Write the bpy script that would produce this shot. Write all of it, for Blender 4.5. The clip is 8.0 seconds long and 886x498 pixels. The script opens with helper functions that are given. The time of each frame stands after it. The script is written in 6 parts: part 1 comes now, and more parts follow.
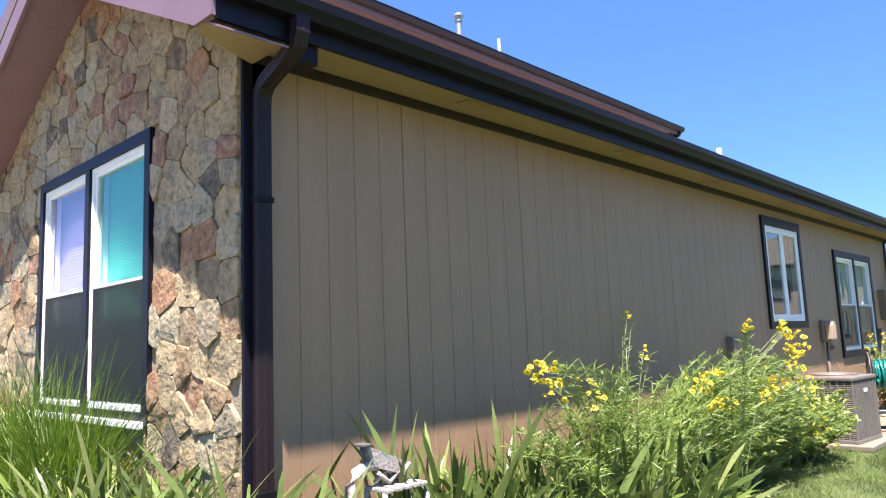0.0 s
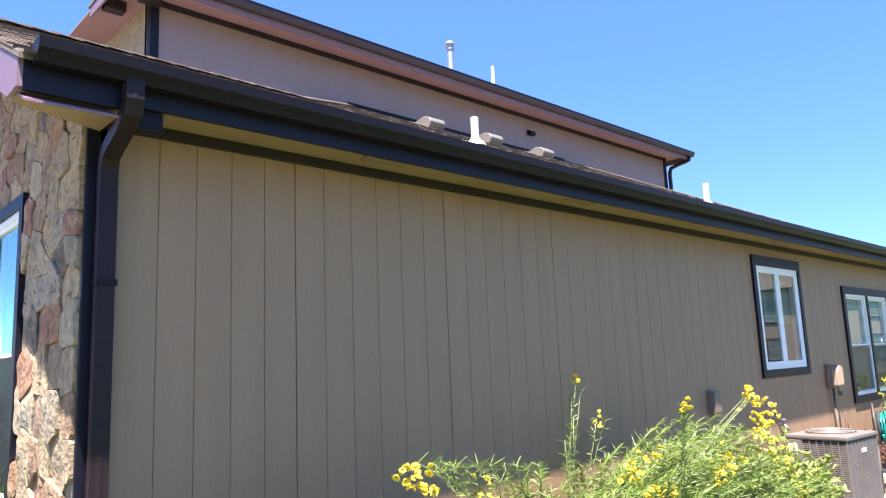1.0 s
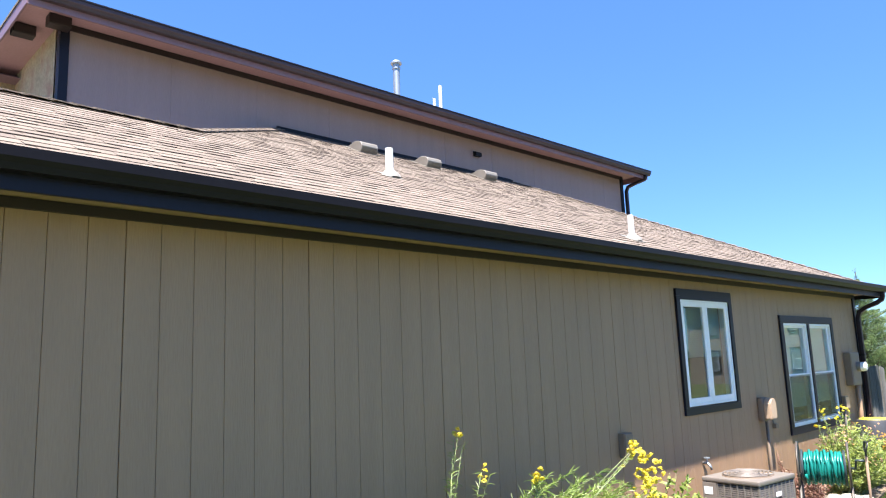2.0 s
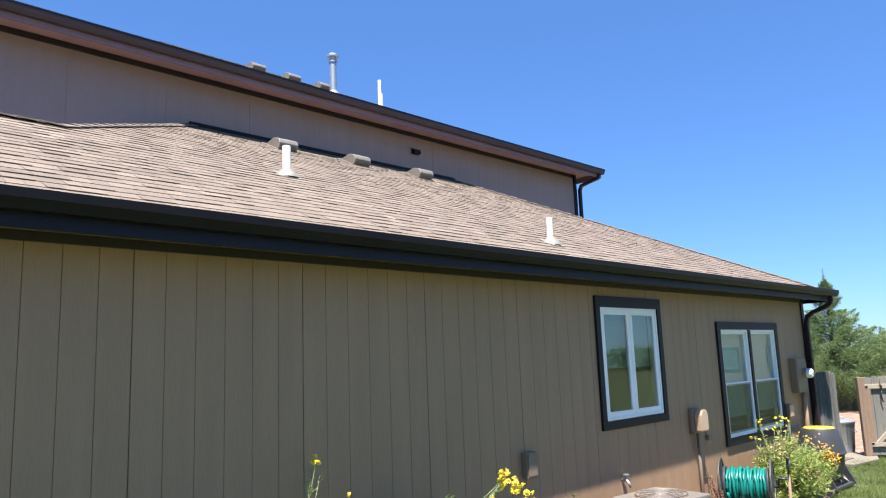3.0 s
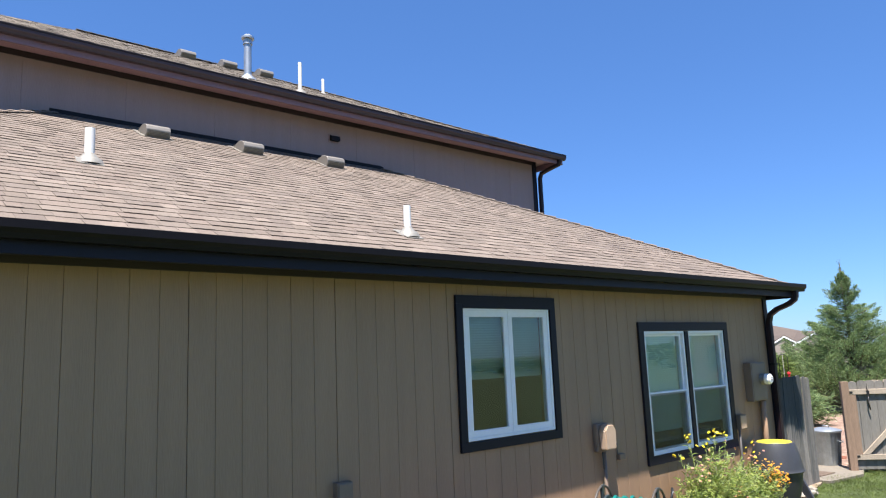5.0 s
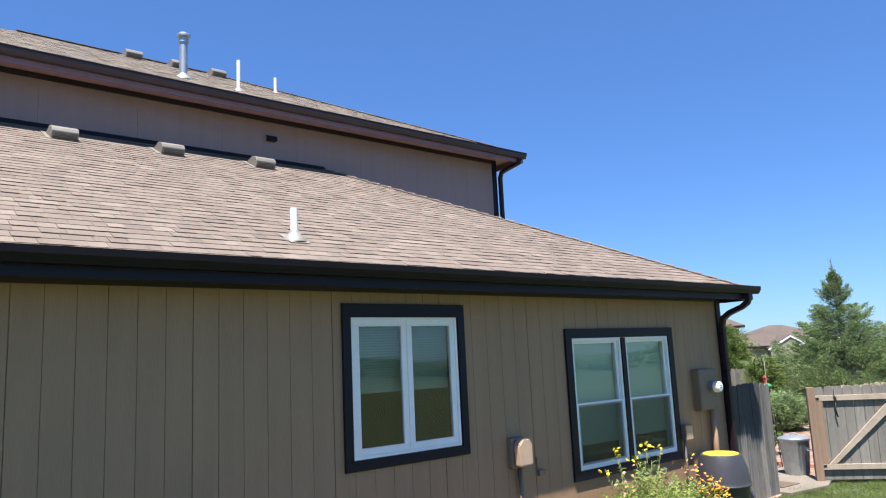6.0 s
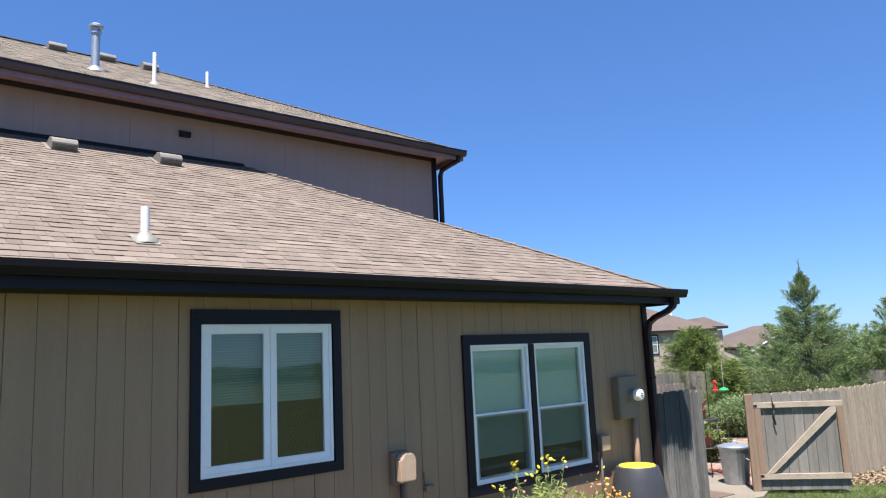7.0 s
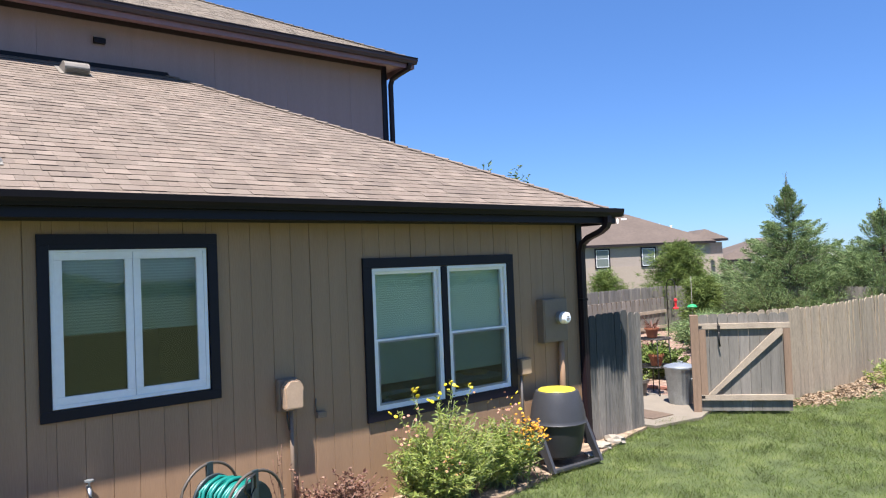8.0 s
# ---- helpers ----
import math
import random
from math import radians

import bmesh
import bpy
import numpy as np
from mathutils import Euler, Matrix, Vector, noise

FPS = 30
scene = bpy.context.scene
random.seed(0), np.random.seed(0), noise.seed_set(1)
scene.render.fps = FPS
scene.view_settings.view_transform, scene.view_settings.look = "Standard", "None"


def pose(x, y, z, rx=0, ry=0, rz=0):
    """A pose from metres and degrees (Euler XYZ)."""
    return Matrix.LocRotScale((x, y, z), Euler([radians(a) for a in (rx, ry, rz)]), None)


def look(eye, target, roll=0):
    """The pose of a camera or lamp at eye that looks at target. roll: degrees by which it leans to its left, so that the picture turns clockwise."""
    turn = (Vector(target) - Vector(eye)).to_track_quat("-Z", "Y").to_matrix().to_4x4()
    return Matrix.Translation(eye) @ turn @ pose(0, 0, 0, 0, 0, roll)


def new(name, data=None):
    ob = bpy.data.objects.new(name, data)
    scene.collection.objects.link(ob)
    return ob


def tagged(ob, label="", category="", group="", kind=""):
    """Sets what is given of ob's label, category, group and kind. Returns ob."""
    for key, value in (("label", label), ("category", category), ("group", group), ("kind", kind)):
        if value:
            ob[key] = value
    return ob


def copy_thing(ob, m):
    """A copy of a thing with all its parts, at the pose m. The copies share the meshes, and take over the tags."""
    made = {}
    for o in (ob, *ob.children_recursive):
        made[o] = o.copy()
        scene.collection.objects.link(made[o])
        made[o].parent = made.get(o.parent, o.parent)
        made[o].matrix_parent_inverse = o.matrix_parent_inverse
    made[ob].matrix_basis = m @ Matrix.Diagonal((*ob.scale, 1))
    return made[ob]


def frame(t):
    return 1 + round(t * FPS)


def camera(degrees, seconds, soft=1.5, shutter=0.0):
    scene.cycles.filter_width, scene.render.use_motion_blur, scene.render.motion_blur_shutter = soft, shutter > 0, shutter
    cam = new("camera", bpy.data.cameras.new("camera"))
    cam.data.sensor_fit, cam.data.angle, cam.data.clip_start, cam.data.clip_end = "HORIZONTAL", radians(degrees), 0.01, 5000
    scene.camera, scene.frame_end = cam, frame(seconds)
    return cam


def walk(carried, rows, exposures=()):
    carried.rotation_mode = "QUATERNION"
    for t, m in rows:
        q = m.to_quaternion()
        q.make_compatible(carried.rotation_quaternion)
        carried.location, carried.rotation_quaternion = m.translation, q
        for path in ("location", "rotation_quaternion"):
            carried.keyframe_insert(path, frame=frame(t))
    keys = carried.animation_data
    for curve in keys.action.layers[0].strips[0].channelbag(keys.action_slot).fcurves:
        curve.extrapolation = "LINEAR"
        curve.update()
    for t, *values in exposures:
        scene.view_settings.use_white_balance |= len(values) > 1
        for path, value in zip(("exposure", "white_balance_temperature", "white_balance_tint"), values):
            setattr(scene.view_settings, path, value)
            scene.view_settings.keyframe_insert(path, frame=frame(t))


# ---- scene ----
cam = camera(63.7, 8.0, soft=1.2)
PATH = [
    (0, (3.309, -1.932, 1.336), (1.936, -0.501, 1.595), -2.3),
    (0.5, (3.442, -1.458, 1.476), (2.025, -0.074, 1.746), -2.3),
    (1, (3.634, -1.049, 1.684), (2.195, 0.305, 1.994), -2.3),
    (1.5, (3.892, -0.699, 1.872), (2.459, 0.659, 2.193), -2.2),
    (3, (4.42, 0.685, 2.146), (3.017, 2.078, 2.455), -2.2),
    (3.5, (4.509, 1.219, 2.162), (3.11, 2.616, 2.462), -2.2),
    (4, (4.646, 1.768, 2.169), (3.247, 3.165, 2.47), -2.5),
    (5.3, (5.132, 3.198, 2.227), (3.626, 4.478, 2.529), -2.5),
    (5.5, (5.205, 3.416, 2.243), (3.697, 4.695, 2.546), -2.7),
    (6, (5.428, 4.03, 2.265), (3.911, 5.299, 2.569), -2.7),
    (6.5, (5.609, 4.59, 2.267), (4.095, 5.862, 2.567), -2.5),
    (7, (5.822, 5.193, 2.306), (4.31, 6.468, 2.607), -2.6),
    (7.5, (6.032, 5.795, 2.347), (4.517, 7.072, 2.618), -2.5),
    (8, (6.235, 6.376, 2.415), (4.675, 7.627, 2.465), -2.3),
]
walk(cam, [(t, look(eye, target, roll)) for t, eye, target, roll in PATH], exposures=[(0, 1.92, 6550, 16), (0.5, 2.04, 6500, 19), (1, 2.2, 6400, 21), (1.5, 2.16, 6330, 17), (3, 1.58, 6400, 12), (5.5, 1.36, 6300, 13), (7.5, 1.3, 6300, 14), (8, 1.34, 6350, 15)])

# ---- light ----
SUN = Vector((1.0, -1.15, 4.19)).normalized()
world = bpy.data.worlds.new("sky_world")
scene.world = world
world.use_nodes = True
wn = world.node_tree
sky = wn.nodes.new("ShaderNodeTexSky")
sky.sky_type = 'NISHITA'
sky.sun_disc = False
sky.sun_elevation = math.asin(SUN.z)
sky.sun_rotation = math.atan2(SUN.x, SUN.y)
sky.altitude = 400
sky.air_density, sky.dust_density, sky.ozone_density = 1.0, 0.2, 2.5
wn.nodes["Background"].inputs[1].default_value = 0.054
deep = wn.nodes.new("ShaderNodeMix")
deep.data_type, deep.blend_type = 'RGBA', 'MULTIPLY'
deep.inputs["Factor"].default_value = 1.0
deep.inputs[7].default_value = (0.49, 0.70, 1.0, 1)
wn.links.new(sky.outputs[0], deep.inputs[6])
veil = wn.nodes.new("ShaderNodeMix")
veil.data_type, veil.blend_type = 'RGBA', 'ADD'
veil.inputs["Factor"].default_value = 1.0
veil.inputs[7].default_value = (0.25, 0.66, 1.52, 1)
wn.links.new(deep.outputs[2], veil.inputs[6])
wn.links.new(veil.outputs[2], wn.nodes["Background"].inputs[0])
sun = new("sun", bpy.data.lights.new("sun", 'SUN'))
sun.data.energy, sun.data.angle, sun.data.color = 5.0, radians(0.55), (1.0, 0.95, 0.87)
sun.matrix_world = look(SUN * 60, (0, 0, 0))


# ---- materials ----
def material(name, color, rough=0.6, metal=0.0, vary=0.18, scale=6.0, fine=60.0, bump=0.15, stretch=(1, 1, 1), pieces=None, leaf=0.0, stain=None, spec=0.5, stepped=False):
    """A worn surface: two scales of noise on the colour, fine relief, and a shade of its own for each piece."""
    m = bpy.data.materials.new(name)
    m.use_nodes = True
    n, l = m.node_tree.nodes, m.node_tree.links
    b = n["Principled BSDF"]
    co = n.new("ShaderNodeTexCoord")
    mp = n.new("ShaderNodeMapping")
    mp.inputs["Scale"].default_value = stretch
    if pieces:
        where, shift = n.new("ShaderNodeObjectInfo"), n.new("ShaderNodeVectorMath")
        l.new(co.outputs["Object"], shift.inputs[0])
        l.new(where.outputs["Location"], shift.inputs[1])
        l.new(shift.outputs[0], mp.inputs[0])
    else:
        l.new(co.outputs["Object"], mp.inputs[0])
    big, small = n.new("ShaderNodeTexNoise"), n.new("ShaderNodeTexNoise")
    for tex, s, d in ((big, scale, 4), (small, fine, 5)):
        tex.inputs["Scale"].default_value, tex.inputs["Detail"].default_value = s, d
        l.new(mp.outputs[0], tex.inputs["Vector"])
    base = n.new("ShaderNodeRGB")
    base.outputs[0].default_value = (*color, 1)
    out = base.outputs[0]
    if pieces:
        info, geo = n.new("ShaderNodeObjectInfo"), n.new("ShaderNodeNewGeometry")
        add, fr = n.new("ShaderNodeMath"), n.new("ShaderNodeMath")
        fr.operation = 'FRACT'
        l.new(info.outputs["Random"], add.inputs[0])
        l.new(geo.outputs["Random Per Island"], add.inputs[1])
        l.new(add.outputs[0], fr.inputs[0])
        ramp = n.new("ShaderNodeValToRGB")
        ramp.color_ramp.interpolation = 'CONSTANT' if stepped else 'LINEAR'
        els = ramp.color_ramp.elements
        els.remove(els[1])
        els[0].position, els[0].color = 0.0, (*pieces[0], 1)
        for i, c in enumerate(pieces[1:], 1):
            els.new(i / (len(pieces) - (0 if stepped else 1))).color = (*c, 1)
        l.new(fr.outputs[0], ramp.inputs[0])
        out = ramp.outputs[0]
    if stain:
        sm, sr = n.new("ShaderNodeMix"), n.new("ShaderNodeMapRange")
        sm.data_type = 'RGBA'
        sr.inputs["From Min"].default_value, sr.inputs["From Max"].default_value = 0.5, 0.75
        l.new(big.outputs["Fac"], sr.inputs[0])
        l.new(sr.outputs[0], sm.inputs["Factor"])
        l.new(out, sm.inputs[6])
        sm.inputs[7].default_value = (*stain, 1)
        out = sm.outputs[2]
    hsv = n.new("ShaderNodeHueSaturation")
    mix, rng = n.new("ShaderNodeMath"), n.new("ShaderNodeMapRange")
    l.new(big.outputs["Fac"], mix.inputs[0])
    l.new(small.outputs["Fac"], mix.inputs[1])
    rng.inputs["From Min"].default_value, rng.inputs["From Max"].default_value = 0.6, 1.4
    rng.inputs["To Min"].default_value, rng.inputs["To Max"].default_value = 1 - vary, 1 + vary
    l.new(mix.outputs[0], rng.inputs[0])
    l.new(rng.outputs[0], hsv.inputs["Value"])
    l.new(out, hsv.inputs["Color"])
    l.new(hsv.outputs[0], b.inputs["Base Color"])
    b.inputs["Roughness"].default_value, b.inputs["Metallic"].default_value = rough, metal
    b.inputs["Specular IOR Level"].default_value = spec
    if bump:
        bp = n.new("ShaderNodeBump")
        bp.inputs["Strength"].default_value, bp.inputs["Distance"].default_value = bump, 0.01
        l.new(small.outputs["Fac"], bp.inputs["Height"])
        l.new(bp.outputs[0], b.inputs["Normal"])
    if leaf:
        tr, ms = n.new("ShaderNodeBsdfTranslucent"), n.new("ShaderNodeMixShader")
        l.new(hsv.outputs[0], tr.inputs[0])
        ms.inputs[0].default_value = leaf
        l.new(b.outputs[0], ms.inputs[1])
        l.new(tr.outputs[0], ms.inputs[2])
        l.new(ms.outputs[0], n["Material Output"].inputs[0])
    return m


SIDING = material("siding_paint", (0.311, 0.197, 0.117), 0.55, vary=0.12, scale=1.3, fine=22, bump=0.22, stretch=(6, 6, 0.5))
SIDING_UP = material("upper_siding_paint", (0.267, 0.194, 0.19), 0.55, vary=0.10, scale=1.1, fine=22, bump=0.2, stretch=(6, 6, 0.5))
TRIM = material("dark_trim_paint", (0.0078, 0.007, 0.0145), 0.45, vary=0.2, scale=4, fine=40, bump=0.06, spec=0.25)
GUTTER = material("dark_bronze_gutter", (0.009, 0.0075, 0.010), 0.42, vary=0.25, scale=3, fine=50, bump=0.03, spec=0.16)
SPOUT = material("downspout_enamel", (0.021, 0.013, 0.016), 0.42, vary=0.25, scale=3, fine=50, bump=0.03, spec=0.2)
GUTTER_UP = material("dark_mauve_gutter", (0.055, 0.038, 0.046), 0.42, vary=0.2, scale=3, fine=50, bump=0.03, spec=0.3)
FRIEZE = material("frieze_paint", (0.018, 0.010, 0.011), 0.5, vary=0.15)
SOFFIT_UP = material("mauve_soffit_paint", (0.375, 0.23, 0.248), 0.6, vary=0.12, scale=2, fine=40, bump=0.08)
FASCIA = material("mauve_fascia_paint", (0.198, 0.121, 0.147), 0.45, vary=0.14, scale=3, fine=40, bump=0.08)
SOFFIT = material("soffit_paint", (0.281, 0.204, 0.111), 0.6, vary=0.1, scale=2, fine=40, bump=0.08)
SHINGLE = material("weathered_shingles", (0.147, 0.112, 0.0866), 0.92, vary=0.24, scale=3.2, fine=75, bump=0.5, pieces=(
    (0.138, 0.108, 0.0866), (0.18, 0.145, 0.115), (0.154, 0.121, 0.0936), (0.204, 0.162, 0.129), (0.135, 0.106, 0.083), (0.175, 0.135, 0.106), (0.159, 0.127, 0.0998), (0.138, 0.108, 0.0866)))
SHINGLE_UP = material("upper_weathered_shingles", (0.177, 0.137, 0.0976), 0.92, vary=0.22, scale=1.2, fine=180, bump=0.5, pieces=(
    (0.112, 0.0931, 0.0701), (0.166, 0.137, 0.104), (0.136, 0.109, 0.0826), (0.177, 0.149, 0.112), (0.118, 0.0994, 0.076), (0.112, 0.0931, 0.0701)))
SHINGLE_EDGE = material("shingle_butt_edge", (0.075, 0.058, 0.047), 0.95, vary=0.3, scale=5, fine=90, bump=0.2)
STONE = material("field_stone", (0.293, 0.227, 0.139), 0.9, vary=0.6, scale=13, fine=34, bump=1.0, stepped=True, stain=(0.293, 0.209, 0.116), pieces=(
    (0.324, 0.253, 0.149), (0.293, 0.253, 0.173), (0.293, 0.159, 0.0894), (0.357, 0.291, 0.183), (0.268, 0.224, 0.149), (0.138, 0.114, 0.0827), (0.324, 0.25, 0.142), (0.252, 0.182, 0.112), (0.351, 0.303, 0.202), (0.237, 0.157, 0.0894), (0.309, 0.242, 0.145), (0.259, 0.14, 0.0953), (0.373, 0.31, 0.198), (0.317, 0.28, 0.198)))
MORTAR = material("mortar", (0.27, 0.218, 0.149), 0.95, vary=0.25, scale=12, fine=90, bump=0.5)
TANSTONE = material("tan_stone_veneer", (0.378, 0.297, 0.198), 0.85, vary=0.4, scale=4, fine=30, bump=0.6, stain=(0.27, 0.153, 0.108))
VINYL = material("white_vinyl", (0.843, 0.855, 0.866), 0.35, vary=0.05, scale=3, fine=30, bump=0.02)
PVC = material("white_plastic_pipe", (0.78, 0.76, 0.70), 0.45, vary=0.08, scale=8, fine=60, bump=0.04)
GALV = material("galvanised_steel", (0.40, 0.43, 0.45), 0.45, 0.75, vary=0.25, scale=9, fine=70, bump=0.06)
LEAD = material("grey_flashing", (0.236, 0.223, 0.197), 0.6, 0.2, vary=0.2, scale=9)
VENT = material("weathered_vent_metal", (0.216, 0.197, 0.173), 0.55, 0.3, vary=0.2, scale=7)
BOXTAN = material("tan_enclosure_plastic", (0.45, 0.324, 0.225), 0.5, vary=0.1, scale=10, bump=0.03)
BOXBROWN = material("painted_metal_box", (0.195, 0.145, 0.105), 0.5, vary=0.12, scale=8, bump=0.04)
GREYBOX = material("grey_box_plastic", (0.11, 0.10, 0.09), 0.5, vary=0.12, scale=8, bump=0.04)
ACGREY = material("air_conditioner_enamel", (0.184, 0.16, 0.139), 0.45, 0.1, vary=0.14, scale=5, bump=0.05)
ACDARK = material("coil_dark", (0.035, 0.032, 0.03), 0.7, vary=0.3, scale=20)
CONCRETE = material("concrete", (0.189, 0.163, 0.127), 0.9, vary=0.18, scale=3, fine=60, bump=0.3)
TEAL = material("teal_hose", (0.00648, 0.175, 0.146), 0.35, vary=0.12, scale=14, bump=0.03)
REELGREY = material("reel_brown_plastic", (0.075, 0.062, 0.05), 0.5, vary=0.15, scale=10, bump=0.04)
REELDARK = material("reel_dark_plastic", (0.03, 0.045, 0.05), 0.45, vary=0.15)
BLACKP = material("black_plastic", (0.030, 0.031, 0.034), 0.42, vary=0.2, scale=6, fine=80, bump=0.06)
GREYP = material("grey_composter_plastic", (0.0423, 0.0434, 0.048), 0.45, vary=0.16, scale=6, fine=80, bump=0.06)
YELLOWP = material("yellow_lid", (0.497, 0.408, 0.0408), 0.45, vary=0.1, scale=9, bump=0.03)
CEDAR = material("weathered_fence_wood", (0.387, 0.303, 0.206), 0.9, vary=0.6, stain=(0.186, 0.154, 0.111), scale=1.6, fine=18, bump=0.5, stretch=(9, 9, 0.6), pieces=(
    (0.332, 0.27, 0.194), (0.408, 0.334, 0.239), (0.29, 0.236, 0.17), (0.375, 0.303, 0.218), (0.332, 0.27, 0.194)))
CEDARSTAINED = material("water_stained_fence_wood", (0.281, 0.254, 0.211), 0.9, vary=0.75, scale=1.1, fine=18, bump=0.5, stretch=(9, 9, 0.4), stain=(0.0324, 0.0335, 0.0356), pieces=(
    (0.259, 0.232, 0.194), (0.184, 0.167, 0.14), (0.313, 0.281, 0.238), (0.13, 0.121, 0.105), (0.259, 0.232, 0.194)))
CEDARDARK = material("dark_weathered_gate_wood", (0.183, 0.164, 0.146), 0.9, vary=0.3, scale=1.6, fine=18, bump=0.5, stretch=(9, 9, 0.6), pieces=(
    (0.183, 0.17, 0.146), (0.243, 0.221, 0.193), (0.158, 0.146, 0.128), (0.183, 0.17, 0.146)))
CEDARRED = material("reddish_cedar", (0.238, 0.16, 0.107), 0.85, vary=0.28, scale=1.6, fine=18, bump=0.4, stretch=(9, 9, 0.6))
RAIL = material("pale_fence_rail", (0.366, 0.3, 0.226), 0.85, vary=0.25, scale=1.6, fine=18, bump=0.4, stretch=(3, 3, 3))
IRON = material("wrought_iron", (0.03, 0.028, 0.027), 0.5, 0.4, vary=0.2)
TERRA = material("terracotta", (0.357, 0.128, 0.0638), 0.8, vary=0.18, scale=12, bump=0.1)
BRICKRED = material("red_brick", (0.38, 0.17, 0.12), 0.9, vary=0.3, scale=12, bump=0.4)
RUSTP = material("red_plastic", (0.6, 0.03, 0.03), 0.35, vary=0.08)
GREENP = material("green_plastic", (0.02, 0.30, 0.10), 0.4, vary=0.08)
BAMBOO = material("pale_wood_tray", (0.55, 0.38, 0.18), 0.5, vary=0.15)
SOIL = material("mulch_soil", (0.215, 0.155, 0.105), 0.95, vary=0.45, scale=9, fine=70, bump=0.9, stain=(0.33, 0.26, 0.18))
TURF = material("lawn_turf", (0.064, 0.088, 0.026), 0.95, vary=0.6, scale=2.4, fine=60, bump=0.7, stain=(0.09, 0.104, 0.034))
BLADE = material("grass_blades", (0.109, 0.161, 0.0369), 0.6, vary=0.8, scale=2.4, fine=14, bump=0, leaf=0.35, spec=0.25, pieces=((0.092, 0.138, 0.0287), (0.143, 0.193, 0.0492), (0.117, 0.169, 0.0369), (0.184, 0.201, 0.0739), (0.092, 0.138, 0.0287)))
IRIS = material("iris_leaf", (0.129, 0.19, 0.0408), 0.3, vary=0.25, scale=3, fine=30, bump=0.05, leaf=0.22, pieces=((0.0578, 0.0918, 0.0245), (0.17, 0.231, 0.0544), (0.0816, 0.122, 0.0306), (0.272, 0.306, 0.102), (0.068, 0.105, 0.0272), (0.129, 0.184, 0.0408), (0.0578, 0.0918, 0.0245)))
PLUME = material("ornamental_grass_blade", (0.0867, 0.156, 0.0139), 0.5, vary=0.2, scale=3, bump=0, leaf=0.35, pieces=((0.0738, 0.136, 0.0105), (0.128, 0.207, 0.021), (0.0935, 0.162, 0.0139), (0.0738, 0.136, 0.0105)))
FEATHER = material("feathery_leaf", (0.136, 0.229, 0.0306), 0.45, vary=0.2, scale=3, bump=0, leaf=0.3, pieces=((0.0561, 0.104, 0.0153), (0.204, 0.29, 0.051), (0.115, 0.189, 0.0263), (0.281, 0.343, 0.085), (0.085, 0.145, 0.0195), (0.174, 0.26, 0.0382), (0.0561, 0.104, 0.0153)))
WEEDY = material("herb_leaf", (0.178, 0.27, 0.0505), 0.55, vary=0.2, scale=3, bump=0, leaf=0.3, pieces=((0.124, 0.196, 0.0352), (0.304, 0.375, 0.0807), (0.196, 0.27, 0.0505), (0.393, 0.407, 0.111), (0.124, 0.196, 0.0352)))
GRAVEL = material("red_brown_mulch_ground", (0.225, 0.145, 0.105), 0.95, vary=0.45, scale=7, fine=50, bump=0.8, stain=(0.30, 0.235, 0.18))
RUSSET = material("russet_leaf", (0.16, 0.07, 0.05), 0.6, vary=0.25, scale=3, bump=0, leaf=0.2, pieces=((0.13, 0.05, 0.04), (0.24, 0.12, 0.08), (0.17, 0.09, 0.06), (0.30, 0.19, 0.13), (0.13, 0.05, 0.04)))
LITTER = material("dry_leaf_litter", (0.289, 0.212, 0.136), 0.9, vary=0.3, scale=9, bump=0, pieces=((0.255, 0.187, 0.119), (0.357, 0.281, 0.196), (0.187, 0.128, 0.0765), (0.306, 0.212, 0.128), (0.255, 0.187, 0.119)))
STEM = material("plant_stem", (0.20, 0.24, 0.10), 0.6, vary=0.2, scale=10, bump=0)
PETAL = material("yellow_petal", (0.80, 0.66, 0.03), 0.5, vary=0.15, scale=12, bump=0, leaf=0.25)
ORANGE = material("orange_petal", (0.637, 0.255, 0.0255), 0.5, vary=0.2, scale=12, bump=0, leaf=0.2)
PINK = material("pink_petal", (0.51, 0.238, 0.221), 0.6, vary=0.2, scale=12, bump=0, leaf=0.2)
DISC = material("flower_disc", (0.52, 0.368, 0.03), 0.8, vary=0.2, scale=30, bump=0)
JUNIPER = material("juniper_spray", (0.14, 0.214, 0.0966), 0.65, vary=0.3, scale=1.2, fine=12, bump=0, leaf=0.25, spec=0.2, pieces=((0.093, 0.154, 0.0647), (0.21, 0.289, 0.118), (0.14, 0.214, 0.0966), (0.279, 0.348, 0.15), (0.093, 0.154, 0.0647)))
CEDARLEAF = material("bright_evergreen_spray", (0.122, 0.178, 0.0472), 0.65, vary=0.3, scale=1.2, fine=12, bump=0, leaf=0.25, spec=0.2, pieces=((0.085, 0.13, 0.0314), (0.183, 0.236, 0.0629), (0.122, 0.178, 0.0472), (0.085, 0.13, 0.0314)))
BARK = material("bark", (0.12, 0.085, 0.06), 0.95, vary=0.3, scale=8, bump=0.6)
ROCK = material("pale_limestone", (0.282, 0.249, 0.203), 0.9, vary=0.2, scale=9, fine=50, bump=0.6)
SHADE = material("window_shade_fabric", (0.234, 0.312, 0.273), 0.8, vary=0.06, scale=2, fine=60, bump=0.05, stretch=(1, 1, 12))
SHADEPALE = material("pale_window_shade_fabric", (0.58, 0.74, 0.65), 0.8, vary=0.06, scale=2, fine=60, bump=0.05, stretch=(1, 1, 12))
# Lilac and teal here paint the sky mirrored in the front panes.
SHADE_LILACSKY = material("window_shade_lilac_sky_reflection", (0.27, 0.25, 0.35), 0.8, vary=0.06, scale=2, fine=60, bump=0.05, stretch=(1, 1, 12))
